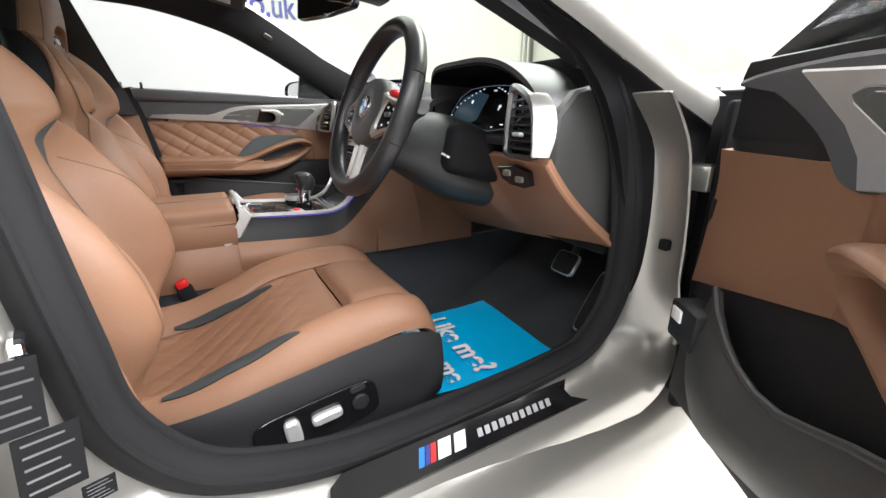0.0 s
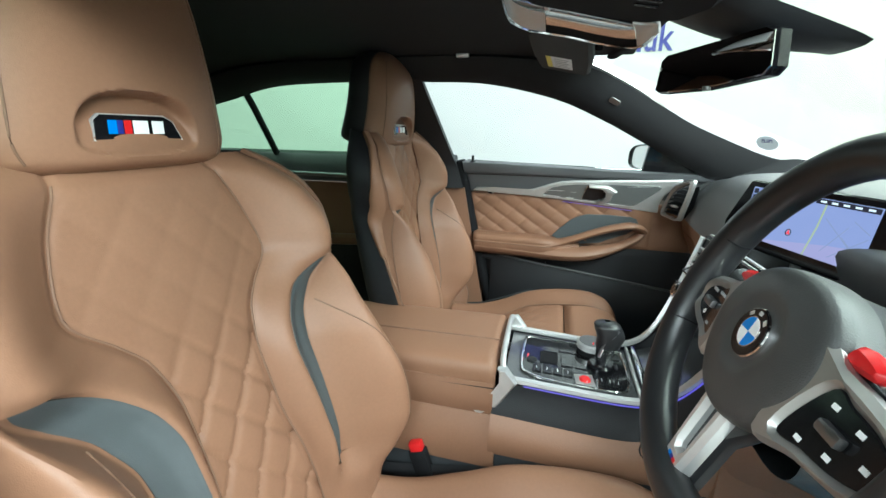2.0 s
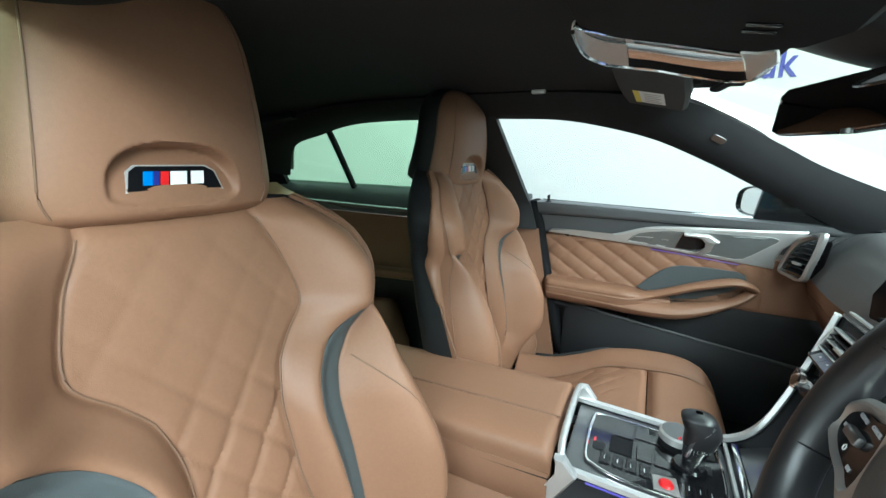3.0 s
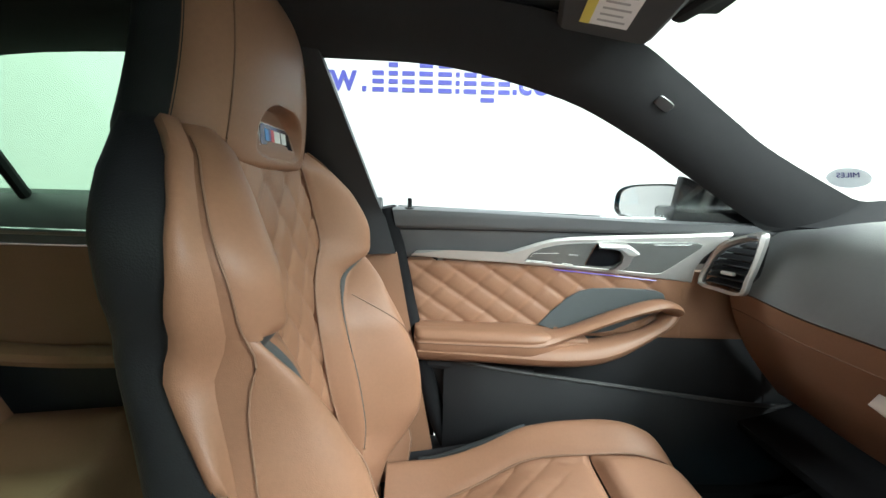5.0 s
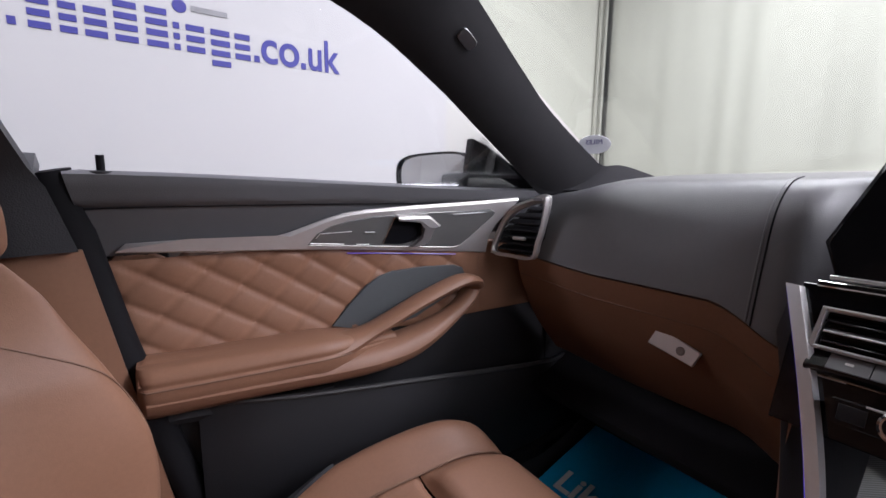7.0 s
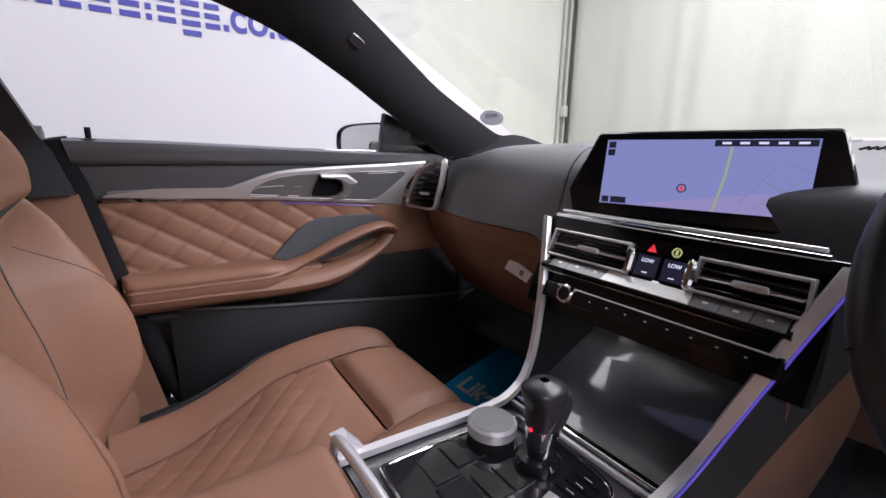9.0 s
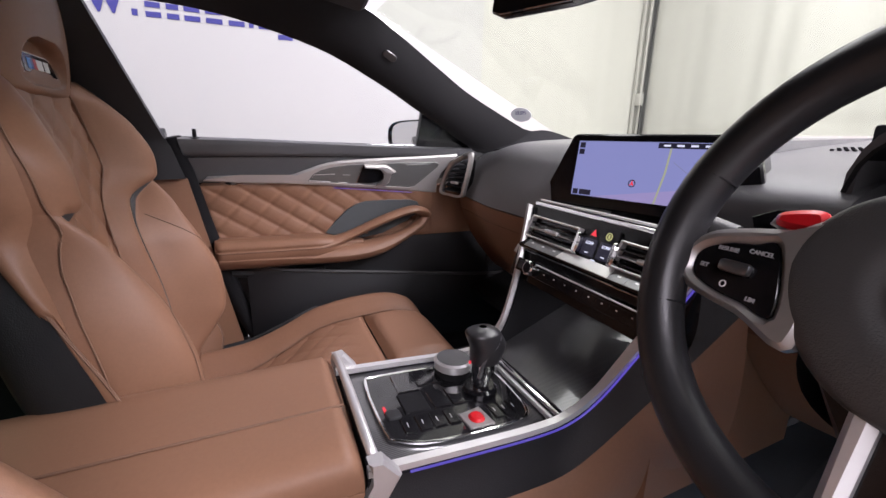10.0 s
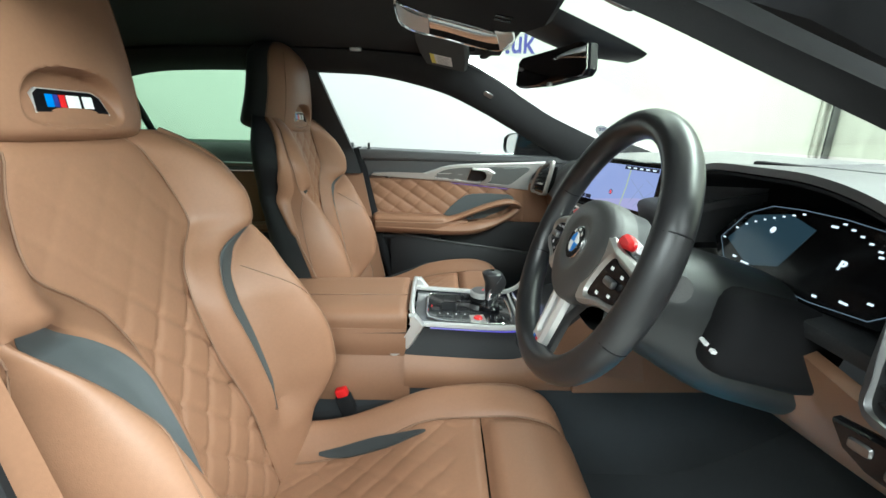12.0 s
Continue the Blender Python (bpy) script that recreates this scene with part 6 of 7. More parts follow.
for side in (1, -1):
    pts = edge_rail(side)
    part("edge_rail", rail_blade(pts, side), SATIN, console, "satin aluminium edge rail")
    part("ambient_strip", tube([p + Vector((0.002, side * 0.0075, -0.004)) for p in pts[4:]], 0.0016, 6), AMBIENT, console, "violet ambient light strip")
    # dark flank below the rail, then tan leather
    def flank(u, v):
        i = u * (len(pts) - 1)
        k = min(max(int(i), 0), len(pts) - 2)
        p = pts[k].lerp(pts[k + 1], i - k)
        drop = Vector((-0.01 + 0.05 * smooth((u - 0.5) * 2), side * (0.006 + 0.012 * math.sin(1.6 * v)), -0.058))
        q = p + Vector((0, side * 0.006, -0.006)) + drop * v
        return q

    part("dark_flank", shell(flank, steps(0, 1, 40), steps(0, 1, 8), 0.012 * side), SOFT_BLACK, console, "black soft flank")

    def skirt(u, v):
        top = flank(u, 1.0)
        x = -0.50 + (top.x + 0.50) if u > 0 else -0.5
        low = Vector((top.x + 0.10 * u, CY + side * 0.150, 0.605))
        p = top.lerp(low, v)
        p.y += side * 0.012 * math.sin(math.pi * v)
        return p

    part("tan_skirt", shell(skirt, steps(0, 1, 30), steps(0, 1, 10), 0.012 * side), TAN, console, "tan leather console side")
    part("tan_skirt", shell(lambda u, v: (-0.46 + 0.56 * u, CY + side * (0.128 + 0.022 * v + 0.01 * math.sin(3.1 * v)), 0.672 - 0.10 * v), steps(0, 1, 10), steps(0, 1, 8), 0.012 * side), TAN, console)
    part("tan_skirt_front", shell(lambda u, v: (0.46 + 0.34 * u, CY + side * (0.165 - 0.012 * u), 0.885 - 0.02 * u - (0.275 - 0.02 * u) * v), steps(0, 1, 10), steps(0, 1, 10), 0.012 * side), TAN, console)
    part("tunnel_carpet", shell(lambda u, v: (-0.46 + 1.6 * u, CY + side * (0.140 + 0.03 * v), 0.615 - 0.29 * v), steps(0, 1, 20), steps(0, 1, 8), 0.012 * side), CARPET, console, "black tunnel carpet")


for side in (1, -1):
    rim_pts = [p for p in edge_rail(side) if p.x > 0.365]
    part("tray_wall", shell(lambda u, v: rim_pts[min(len(rim_pts) - 1, int(round(u * (len(rim_pts) - 1))))] + Vector((0.006 + 0.20 * v, -side * (0.004 + 0.01 * v), -0.004 - 0.03 * v)), steps(0, 1, len(rim_pts) - 1), steps(0, 1, 3), 0.006 * side), SOFT_BLACK, console, "black wall beside the tray")


def deck(u, v):
    x = 0.105 + 0.255 * v
    return Vector((x, CY + 0.104 * (2 * u - 1), 0.735 - 0.010 * v))


part("deck", shell(deck, steps(0, 1, 6), steps(0, 1, 10), -0.02), CARBON, console, "carbon console deck")
part("tray", shell(lambda u, v: (0.372 + 0.20 * v, CY + (0.104 + 0.03 * v) * (2 * u - 1), 0.730 + 0.070 * v), steps(0, 1, 6), steps(0, 1, 16), -0.012), CARBON, console, "glossy carbon tray lid")
part("tray_back", block((0.02, 0.30, 0.20), (0.60, CY, 0.80), bevel=0.004), GLOSS_BLACK, console)
part("tray_slot", block((0.012, 0.05, 0.010), (0.588, CY + 0.01, 0.800), bevel=0.003), DARK_METAL, console, "small socket slot")
part("cross_bar", block((0.012, 0.208, 0.010), (0.364, CY, 0.733), bevel=0.003), CHROME, console, "chrome cross bar")
part("cross_bar", block((0.006, 0.205, 0.008), (0.350, CY, 0.732), bevel=0.002), SATIN, console)
DK = frame_of((0.235, CY, 0.7325), (0, -1, 0), (1, 0, -0.04))
cl = [(-0.082, -0.075), (-0.064, -0.100), (0.045, -0.100), (0.068, -0.086), (0.082, -0.040), (0.080, 0.070), (0.060, 0.098), (0.0, 0.104), (-0.062, 0.100), (-0.078, 0.084)]
cl = rounded(cl, 3)
part("control_panel_rim", plate(scaled(cl, 1.022), 0.0036, DK, 0.001, hole=scaled(cl, 0.980)), CHROME, console, "chrome rim of the control panel")
ctl = part("control_panel", plate(cl, 0.0022, DK, 0.0004), PIANO, console, "glossy dark grey control panel")


def key(x0, y0, x1, y1, name="key", mat=GLOSS_BLACK, lab="", h=0.0045):
    return part(name, plate([(x0, y0), (x1, y0), (x1, y1), (x0, y1)], h, DK, 0.0012), mat, ctl, lab)


key(-0.074, -0.062, -0.026, -0.030, mat=PIANO), key(-0.074, -0.028, -0.036, 0.012, mat=PIANO)
# No hollow here: a matt black plate gives the recess its shade.
key(-0.022, -0.066, 0.022, -0.030, "recess_shade", MATT_BLACK, "matt black plate for the shade of a recess")
key(-0.018, -0.024, 0.022, 0.000, mat=PIANO), key(-0.018, 0.004, 0.022, 0.040, mat=PIANO)
for k in range(4):
    key(0.030, -0.078 + 0.020 * k, 0.060, -0.062 + 0.020 * k, "mode_key", GLOSS_BLACK)
for k in range(3):
    key(0.036, 0.046 + 0.015 * k, 0.068, 0.057 + 0.015 * k, "mode_key", GLOSS_BLACK)
    key(0.046, 0.050 + 0.015 * k, 0.056, 0.0525 + 0.015 * k, "key_mark", WHITE, h=0.0048)
for k in range(4):
    key(0.040, -0.072 + 0.020 * k, 0.050, -0.0695 + 0.020 * k, "key_mark", WHITE, h=0.0048)
part("start_button_plate", plate([(0.046, 0.000), (0.077, 0.003), (0.077, 0.039), (0.039, 0.034)], 0.0046, DK, 0.0006), SPOKE, ctl)
part("start_button", plate(oval(0.0118, 0.0108, 24, 2.2, (0.060, 0.020)), 0.008, DK, 0.003), RED, ctl, "red start button")
part("parking_brake_key", plate(oval(0.010, 0.010, 16, 4, (0.018, -0.082)), 0.005, DK, 0.001), SOFT_BLACK, ctl)
part("red_mark", plate([(0.0, -0.092), (0.010, -0.092), (0.010, -0.089), (0.0, -0.089)], 0.0050, DK, 0.0002), GLOW_RED, ctl)
knob = part("rotary_knob", disc(0.0285, 0.020, DK @ Matrix.Translation((-0.058, 0.038, 0)), 36, 0.003), MATT_BLACK, ctl, "rotary control knob")
part("knob_ring", disc(0.0300, 0.014, DK @ Matrix.Translation((-0.058, 0.038, 0.014)), 40, 0.003), SATIN, knob, "knurled aluminium ring")
part("knob_top", disc(0.0265, 0.0005, DK @ Matrix.Translation((-0.058, 0.038, 0.0282)), 36, 0.0002), DARK_METAL, knob)
for kx, ky in ((-0.020, 0.062), (-0.010, 0.080), (-0.078, 0.082), (-0.050, 0.088), (-0.068, 0.000)):
    key(kx - 0.010, ky - 0.007, kx + 0.010, ky + 0.007, "menu_key", SOFT_BLACK)
lever = thing("gear_lever", "black and silver gear lever on the console", "gear lever", (0.288, 0.008, 0.735))


def lever_at(u, v):
    """Section of the grip: narrow at the foot, broad and leaning back at the head."""
    c, s = math.cos(u), math.sin(u)
    z = 0.012 + 0.090 * v
    wx = curve((0, 0.011), (0.25, 0.0180), (0.50, 0.0235), (0.75, 0.0265), (0.90, 0.0250), (0.97, 0.017), (1, 0.005))(v)
    wy = curve((0, 0.011), (0.25, 0.0160), (0.50, 0.0205), (0.75, 0.0230), (0.90, 0.0215), (0.97, 0.015), (1, 0.005))(v)
    x = 0.018 * v - 0.016 * smooth((v - 0.6) / 0.4)
    return Vector((x + wx * math.copysign(abs(c) ** 0.8, c), wy * math.copysign(abs(s) ** 0.8, s), z))


part("grip", grid(lever_at, steps(0, 2 * math.pi, 28)[:-1], steps(0.40, 1, 30), wrap=True), BLACK_LEATHER, lever, "black leather grip", sharp=70)
part("lower_grip", grid(lambda u, v: Vector((lever_at(u, v).x, lever_at(u, v).y, lever_at(u, v).z)) * 1.0, steps(0, 2 * math.pi, 28)[:-1], steps(0, 0.41, 12), wrap=True), CHROME, lever, "bright metal lower grip", sharp=70)
part("side_flash", tube(spline([(-0.008, -0.0130, 0.030), (-0.002, -0.0165, 0.056), (0.014, -0.020, 0.078), (0.022, -0.015, 0.090)], 5), 0.003, 8), DARK_METAL, lever)
part("boot", disc(0.026, 0.012, Matrix.Translation((0, 0, -0.001)), 24, 0.004), GLOSS_BLACK, lever)
part("gear_light", disc(0.0025, 0.002, frame_of((-0.018, -0.004, 0.052), (0, -1, 0), (0.2, 0, 1)), 10, 0.0005), GLOW_RED, lever, "red gear light")


def armrest(u, v):
    """Rounded armrest lid section; v runs backwards."""
    a = math.pi * u
    w, h = 0.122, 0.052
    c, s = math.cos(a), math.sin(a)
    x = 0.092 - 0.50 * v
    k = 1 - 0.35 * math.exp(-((v / 0.012) ** 2))
    return Vector((x - 0.014 * (1 - abs(c)) * 0, CY - w * math.copysign(abs(c) ** 0.35, c), 0.728 + h * (abs(s) ** 0.42) * k - 0.012 * v))


part("armrest_lid", shell(armrest, steps(0, 1, 40), eased(30), 0.01), TAN, console, "tan leather armrest lid", sharp=60)
part("armrest_side", shell(lambda u, v: (0.090 - 0.50 * u, CY - 0.124 - 0.006 * math.sin(3.1 * v), 0.735 - 0.075 * v), steps(0, 1, 20), steps(0, 1, 8), 0.012), TAN, console)
part("armrest_side", shell(lambda u, v: (0.090 - 0.50 * u, CY + 0.124 + 0.006 * math.sin(3.1 * v), 0.735 - 0.075 * v), steps(0, 1, 20), steps(0, 1, 8), -0.012), TAN, console)
part("armrest_split", tube([(0.088, CY - 0.031, 0.7798), (-0.1, CY - 0.031, 0.7768), (-0.40, CY - 0.031, 0.7700)], 0.0016, 6), SEAM, console, "seam between the two lids")
part("armrest_seam", tube([(0.09, CY - 0.1245, 0.727), (-0.15, CY - 0.1245, 0.722), (-0.40, CY - 0.1245, 0.716)], 0.002, 6), MATT_BLACK, console)
part("front_trim", tube(spline([(0.100, CY + 0.118, 0.735), (0.099, CY + 0.112, 0.768), (0.099, CY + 0.06, 0.780), (0.100, CY - 0.02, 0.780), (0.102, CY - 0.09, 0.772), (0.108, CY - 0.112, 0.752)], 6), 0.006, 10), SATIN, console, "satin trim before the armrest")
part("corner_blade", plate([(0.096, 0.768), (0.112, 0.770), (0.132, 0.744), (0.096, 0.684), (0.066, 0.666), (0.052, 0.676), (0.084, 0.706), (0.104, 0.742)], 0.016, frame_of((0, CY - 0.112, 0), (1, 0, 0), (0, 0, 1)), 0.004), SATIN, console, "satin corner blade")
part("corner_blade", plate([(0.096, 0.768), (0.112, 0.770), (0.132, 0.744), (0.096, 0.684), (0.066, 0.666), (0.052, 0.676), (0.084, 0.706), (0.104, 0.742)], 0.016, frame_of((0, CY + 0.126, 0), (1, 0, 0), (0, 0, 1)), 0.004), SATIN, console, "satin corner blade")
part("console_rear", block((0.16, 0.24, 0.34), (-0.47, CY, 0.57), bevel=0.02, seg=3), SOFT_BLACK, console)
part("rear_lid", block((0.10, 0.20, 0.012), (-0.475, CY, 0.742), bevel=0.004), GLOSS_BLACK, console, "gloss black rear console lid")
part("rear_lid_rim", tube([(-0.425, CY - 0.10, 0.748), (-0.425, CY + 0.10, 0.748), (-0.525, CY + 0.10, 0.746), (-0.525, CY - 0.10, 0.746)], 0.004, 8, closed=True), SATIN, console)

# ---- steering wheel ----
RAKE, TURNED = 21.0, WHEEL_TURN
wheel = thing("steering_wheel", "black leather steering wheel with aluminium spokes", "steering wheel", (0, 0, 0))
ca, sa = math.cos(radians(RAKE)), math.sin(radians(RAKE))
wheel.matrix_basis = frame_of(WHEEL_AT, (0, -1, 0), (sa, 0, ca)) @ pose(0, 0, 0, 0, 0, -TURNED)
ring = []
for k in range(72):
    a = 2 * math.pi * k / 72
    r = 0.178 - 0.006 * max(0, -math.sin(a)) ** 6
    ring.append(Vector((r * math.cos(a), r * math.sin(a), 0)))
part("rim", tube(ring, 0.0190, 16, closed=True, up=(0, 0, 1), flat=1.10), BLACK_LEATHER, wheel, "black leather rim", sharp=80)
for a0, a1 in ((-58, -22), (202, 238), (22, 58), (122, 158)):
    pts = [Vector((0.164 * math.cos(radians(a)), 0.164 * math.sin(radians(a)), 0.010)) for a in steps(a0, a1, 36)]
    bm = bmesh.new()
    for p, q in zip(pts[::1], pts[1::1]):
        d = (q - p) * 0.32
        tube([p - d * 0.2 + p.normalized() * 0.0015, p + d * 2 - p.normalized() * 0.0015], 0.0009, 5, bm=bm)
    part("stitching", bm, DARK_METAL, wheel, "row of grey stitches")
for a in (-100, -20, 20, 160, 200):
    c = Vector((math.cos(radians(a)), math.sin(radians(a)), 0))
    p = c * 0.178
    q = [p + 0.0193 * (math.cos(t) * c + math.sin(t) * Vector((0, 0, 1))) for t in steps(0, 2 * math.pi, 18)[:-1]]
    part("rim_seam", tube(q, 0.0009, 5, closed=True, up=(1, 1, 0.3)), MATT_BLACK, wheel)


def hub(u, v):
    """Air-bag cover: a soft rounded shield."""
    rx, ry = 0.087, (0.069 if math.sin(u) > 0 else 0.083)
    k = math.sin(v * math.pi / 2) ** 0.9
    c, q = math.cos(u), math.sin(u)
    lift = 0.016 * (1 - v**2.6) + 0.003 - 0.0025 * math.exp(-(((v - 0.86) / 0.02) ** 2))
    r = math.hypot(rx * k * c, ry * k * q)
    dish = 0.004 * math.exp(-((r / 0.036) ** 8))
    return Vector((rx * k * math.copysign(abs(c) ** 0.88, c) * (1 - 0.18 * max(0, -q)), ry * k * math.copysign(abs(q) ** 0.88, q), lift - dish - 0.024 * v**10))


part("airbag_cover", grid(hub, steps(0, 2 * math.pi, 72)[:-1], steps(0.0001, 1, 40), wrap=True), HUB, wheel, "dark grey leather airbag cover", sharp=80)
part("hub_back", disc(0.066, 0.05, Matrix.Translation((0, 0, -0.055)), 32, 0.01), SOFT_BLACK, wheel)
EM = Matrix.Translation((0, 0, 0.0145)) @ Matrix.Diagonal((0.90, 0.90, 1, 1))
part("emblem_rim", disc(0.0272, 0.004, EM, 40, 0.001), CHROME, wheel, "round emblem with blue and white quarters")
part("emblem_ring", disc(0.0260, 0.0048, EM, 40, 0.0008), GLOSS_BLACK, wheel)
for q in range(4):
    pts = [(0, 0)] + [(0.0158 * math.cos(radians(a)), 0.0158 * math.sin(radians(a))) for a in steps(90 * q, 90 * q + 90, 8)]
    part("emblem_quarter", plate(pts, 0.0054, EM, 0.0002), BLUE if q % 2 else WHITE, wheel)
part("emblem_band", plate(oval(0.0170, 0.0170, 32), 0.0053, EM, 0.0002, hole=oval(0.0157, 0.0157, 32)), CHROME, wheel)
for a in (50, 90, 130):
    c, q = math.cos(radians(a)), math.sin(radians(a))
    em = EM @ Matrix.Translation((0.0213 * c, 0.0213 * q, 0)) @ pose(0, 0, 0, 0, 0, a - 90)
    part("emblem_mark", plate([(-0.003, -0.0022), (0.003, -0.0022), (0.003, 0.0022), (-0.003, 0.0022)], 0.0052, em, 0.0002), SATIN, wheel)
for g in (1, -1):
    sp = [(g * 0.066, 0.030), (g * 0.090, 0.025), (g * 0.122, 0.0205), (g * 0.152, 0.012), (g * 0.169, -0.008), (g * 0.170, -0.026), (g * 0.150, -0.039), (g * 0.105, -0.047), (g * 0.060, -0.056)]
    ho = [(g * 0.093, 0.0095), (g * 0.112, 0.0085), (g * 0.134, 0.0050), (g * 0.150, -0.003), (g * 0.1545, -0.013), (g * 0.150, -0.026), (g * 0.130, -0.034), (g * 0.104, -0.0375), (g * 0.079, -0.040)]
    m = Matrix.Translation((0, 0, 0.006)) @ pose(0, 0, 0, 0, g * 6, 0)
    frame_sp = part("spoke", plate(rounded(sp, 5), 0.013, m, 0.005, hole=rounded(ho, 5)), SPOKE, wheel, "satin grey aluminium spoke frame")
    pad = part("switch_pad", plate(rounded(ho, 5), 0.010, m, 0.001), GLOSS_BLACK, frame_sp, "gloss black switch pad")
    part("spoke_back", plate(rounded(scaled(sp, 0.97), 4), 0.012, m @ Matrix.Translation((0, 0, -0.013)), 0.003), SOFT_BLACK, frame_sp)
    part("thumb_wheel", block((0.024, 0.010, 0.008), tuple(m @ Vector((g * 0.116, -0.013, 0.013))), bevel=0.003), DARK_METAL, frame_sp, "thumb rocker")
    if g < 0:
        for body_text, x, y in (("RESUME", -0.129, 0.0005), ("CANCEL", -0.103, 0.0025), ("SET", -0.1435, -0.0165), ("LIM", -0.097, -0.0335)):
            words(body_text, 0.0048, m @ Matrix.Translation((x, y, 0.0105)), LEGEND, frame_sp, "switch_legend", bold=0.0001)
        part("switch_mark", plate(oval(0.003, 0.003, 12, 2, (-0.122, -0.0275)), 0.0106, m, 0.0002, hole=oval(0.002, 0.002, 12, 2, (-0.122, -0.0275))), WHITE, frame_sp)
    else:
        for x, y in ((0.104, 0.0015), (0.128, -0.001), (0.098, -0.033), (0.122, -0.0275), (0.1435, -0.0155)):
            part("switch_mark", plate([(x - 0.003, y - 0.002), (x + 0.003, y - 0.002), (x + 0.003, y + 0.002), (x - 0.003, y + 0.002)], 0.0106, m, 0.0002), WHITE, frame_sp)
    red = [(g * 0.076, 0.0275), (g * 0.100, 0.0265), (g * 0.108, 0.030), (g * 0.105, 0.0385), (g * 0.080, 0.0425)]
    part("mode_button", plate(rounded(red, 5), 0.010, Matrix.Translation((0, 0, -0.008)), 0.004), RED, wheel, "red mode button")
    part("mode_button_holder", plate([(x * 1.06, y * 1.03 - 0.002) for x, y in red], 0.008, Matrix.Translation((0, 0, -0.014)), 0.002), SATIN, wheel)
    paddle = [(g * 0.104, 0.028), (g * 0.132, 0.022), (g * 0.140, 0.036), (g * 0.122, 0.046), (g * 0.100, 0.047)]
    part("shift_paddle", plate(paddle, 0.006, Matrix.Translation((0, 0, -0.030)), 0.002), GLOSS_BLACK, wheel, "black shift paddle")
low = [(-0.024, -0.072), (0.024, -0.072), (0.020, -0.152), (0.014, -0.164), (-0.014, -0.164), (-0.020, -0.152)]
lo = [(-0.0085, -0.080), (0.0085, -0.080), (0.0070, -0.136), (0.004, -0.140), (-0.004, -0.140), (-0.0070, -0.136)]
sp3 = part("lower_spoke", plate(low, 0.014, Matrix.Translation((0, 0, -0.008)), 0.005, hole=lo), SATIN, wheel, "satin split lower spoke")
part("spoke_inset", plate(scaled(lo, 1.08), 0.004, Matrix.Translation((0, 0, -0.008)), 0.001), GLOSS_BLACK, sp3)
for mat, x in ((BLUE, -0.006), (NAVY, 0.0), (RED, 0.006)):
    part("spoke_badge", plate([(x - 0.003, -0.159), (x + 0.003, -0.159), (x + 0.004, -0.150), (x - 0.002, -0.150)], 0.0075, Matrix.Translation((0, 0, -0.001)), 0.0003), mat, sp3)
part("lower_cover", plate([(-0.060, -0.050), (0.060, -0.050), (0.026, -0.100), (0.024, -0.168), (-0.024, -0.168), (-0.026, -0.100)], 0.012, Matrix.Translation((0, 0, -0.020)), 0.004), BLACK_LEATHER, wheel)

# column shroud, stalks
column = thing("steering_column", "black plastic steering column shroud with stalks", "steering column", (0, 0, 0))


def shroud(u, v):
    a = 2 * math.pi * u
    x = 0.375 + 0.26 * v
    zc = WHEEL_AT[2] - 0.025 - 0.30 * (x - 0.345)
    w, h = 0.072 + 0.030 * smooth(v * 1.5), 0.058 + 0.040 * smooth(v * 1.5)
    c, s = math.cos(a), math.sin(a)
    return Vector((x, WHEEL_AT[1] + w * math.copysign(abs(c) ** 0.7, c), zc - 0.02 + h * math.copysign(abs(s) ** 0.7, s)))


part("shroud", grid(shroud, steps(0, 1, 32)[:-1], steps(0, 1, 10), wrap=True), COLUMN, column, "black shroud")
part("lower_cover", block((0.16, 0.22, 0.11), (0.572, -0.410, 0.918), Euler((0, radians(14), 0)).to_matrix(), 0.030, 4), MATT_BLACK, column, "black lower cover")
for g in (1, -1):
    st = part("stalk", tube(spline([(0.43, WHEEL_AT[1] + g * 0.06, 0.985), (0.415, WHEEL_AT[1] + g * 0.12, 1.0), (0.405, WHEEL_AT[1] + g * 0.165, 1.012)]), lambda k: 0.008 + 0.005 * k, 10), HUB, column, "dark grey stalk")
    part("stalk_tip", tube([(0.407, WHEEL_AT[1] + g * 0.152, 1.009), (0.403, WHEEL_AT[1] + g * 0.172, 1.014)], 0.0145, 12), HUB, st, "dark grey stalk tip")
for k, (dx, w) in enumerate(((-0.014, 0.006), (0.0, 0.012), (0.014, 0.006))):
    m = frame_of((0.492, -0.490 - 1.25 * dx, 0.919 - 0.25 * dx), (0, -1, -0.2), (0.3, 0, 1))
    part("column_mark", plate([(-w / 2, -0.0018), (w / 2, -0.0018), (w / 2, 0.0024), (-w / 2, 0.0024)], 0.006, m, 0.0003), WHITE, column, "white marks")
for y, z, w, h in ((-0.50, 0.610, 0.038, 0.032), (-0.615, 0.535, 0.026, 0.085)):
    ped = thing("pedal", "black rubber pedal with a metal frame", "pedal", (0.885, y, z), "pedals")
    m = frame_of((0, 0, 0), (0, -1, 0), (0.55, 0, 0.84))
    part("pad", plate(oval(w, h, 20, 5), 0.012, m, 0.003), SOFT_BLACK, ped)
    part("pad_rim", plate(oval(w * 1.05, h * 1.05, 20, 5), 0.010, m, 0.002, hole=oval(w * 0.9, h * 0.9, 20, 5)), SATIN, ped, "thin metal frame")
    part("arm", tube([(0.01, 0, 0), (0.10, 0.01, 0.12), (0.20, 0.01, 0.30)], 0.012, 8), DARK_METAL, ped)

# ---- overhead ----
overhead = thing("roof_console", "black roof console with lamps and sunglasses lid", "roof console", (0, 0, 0))


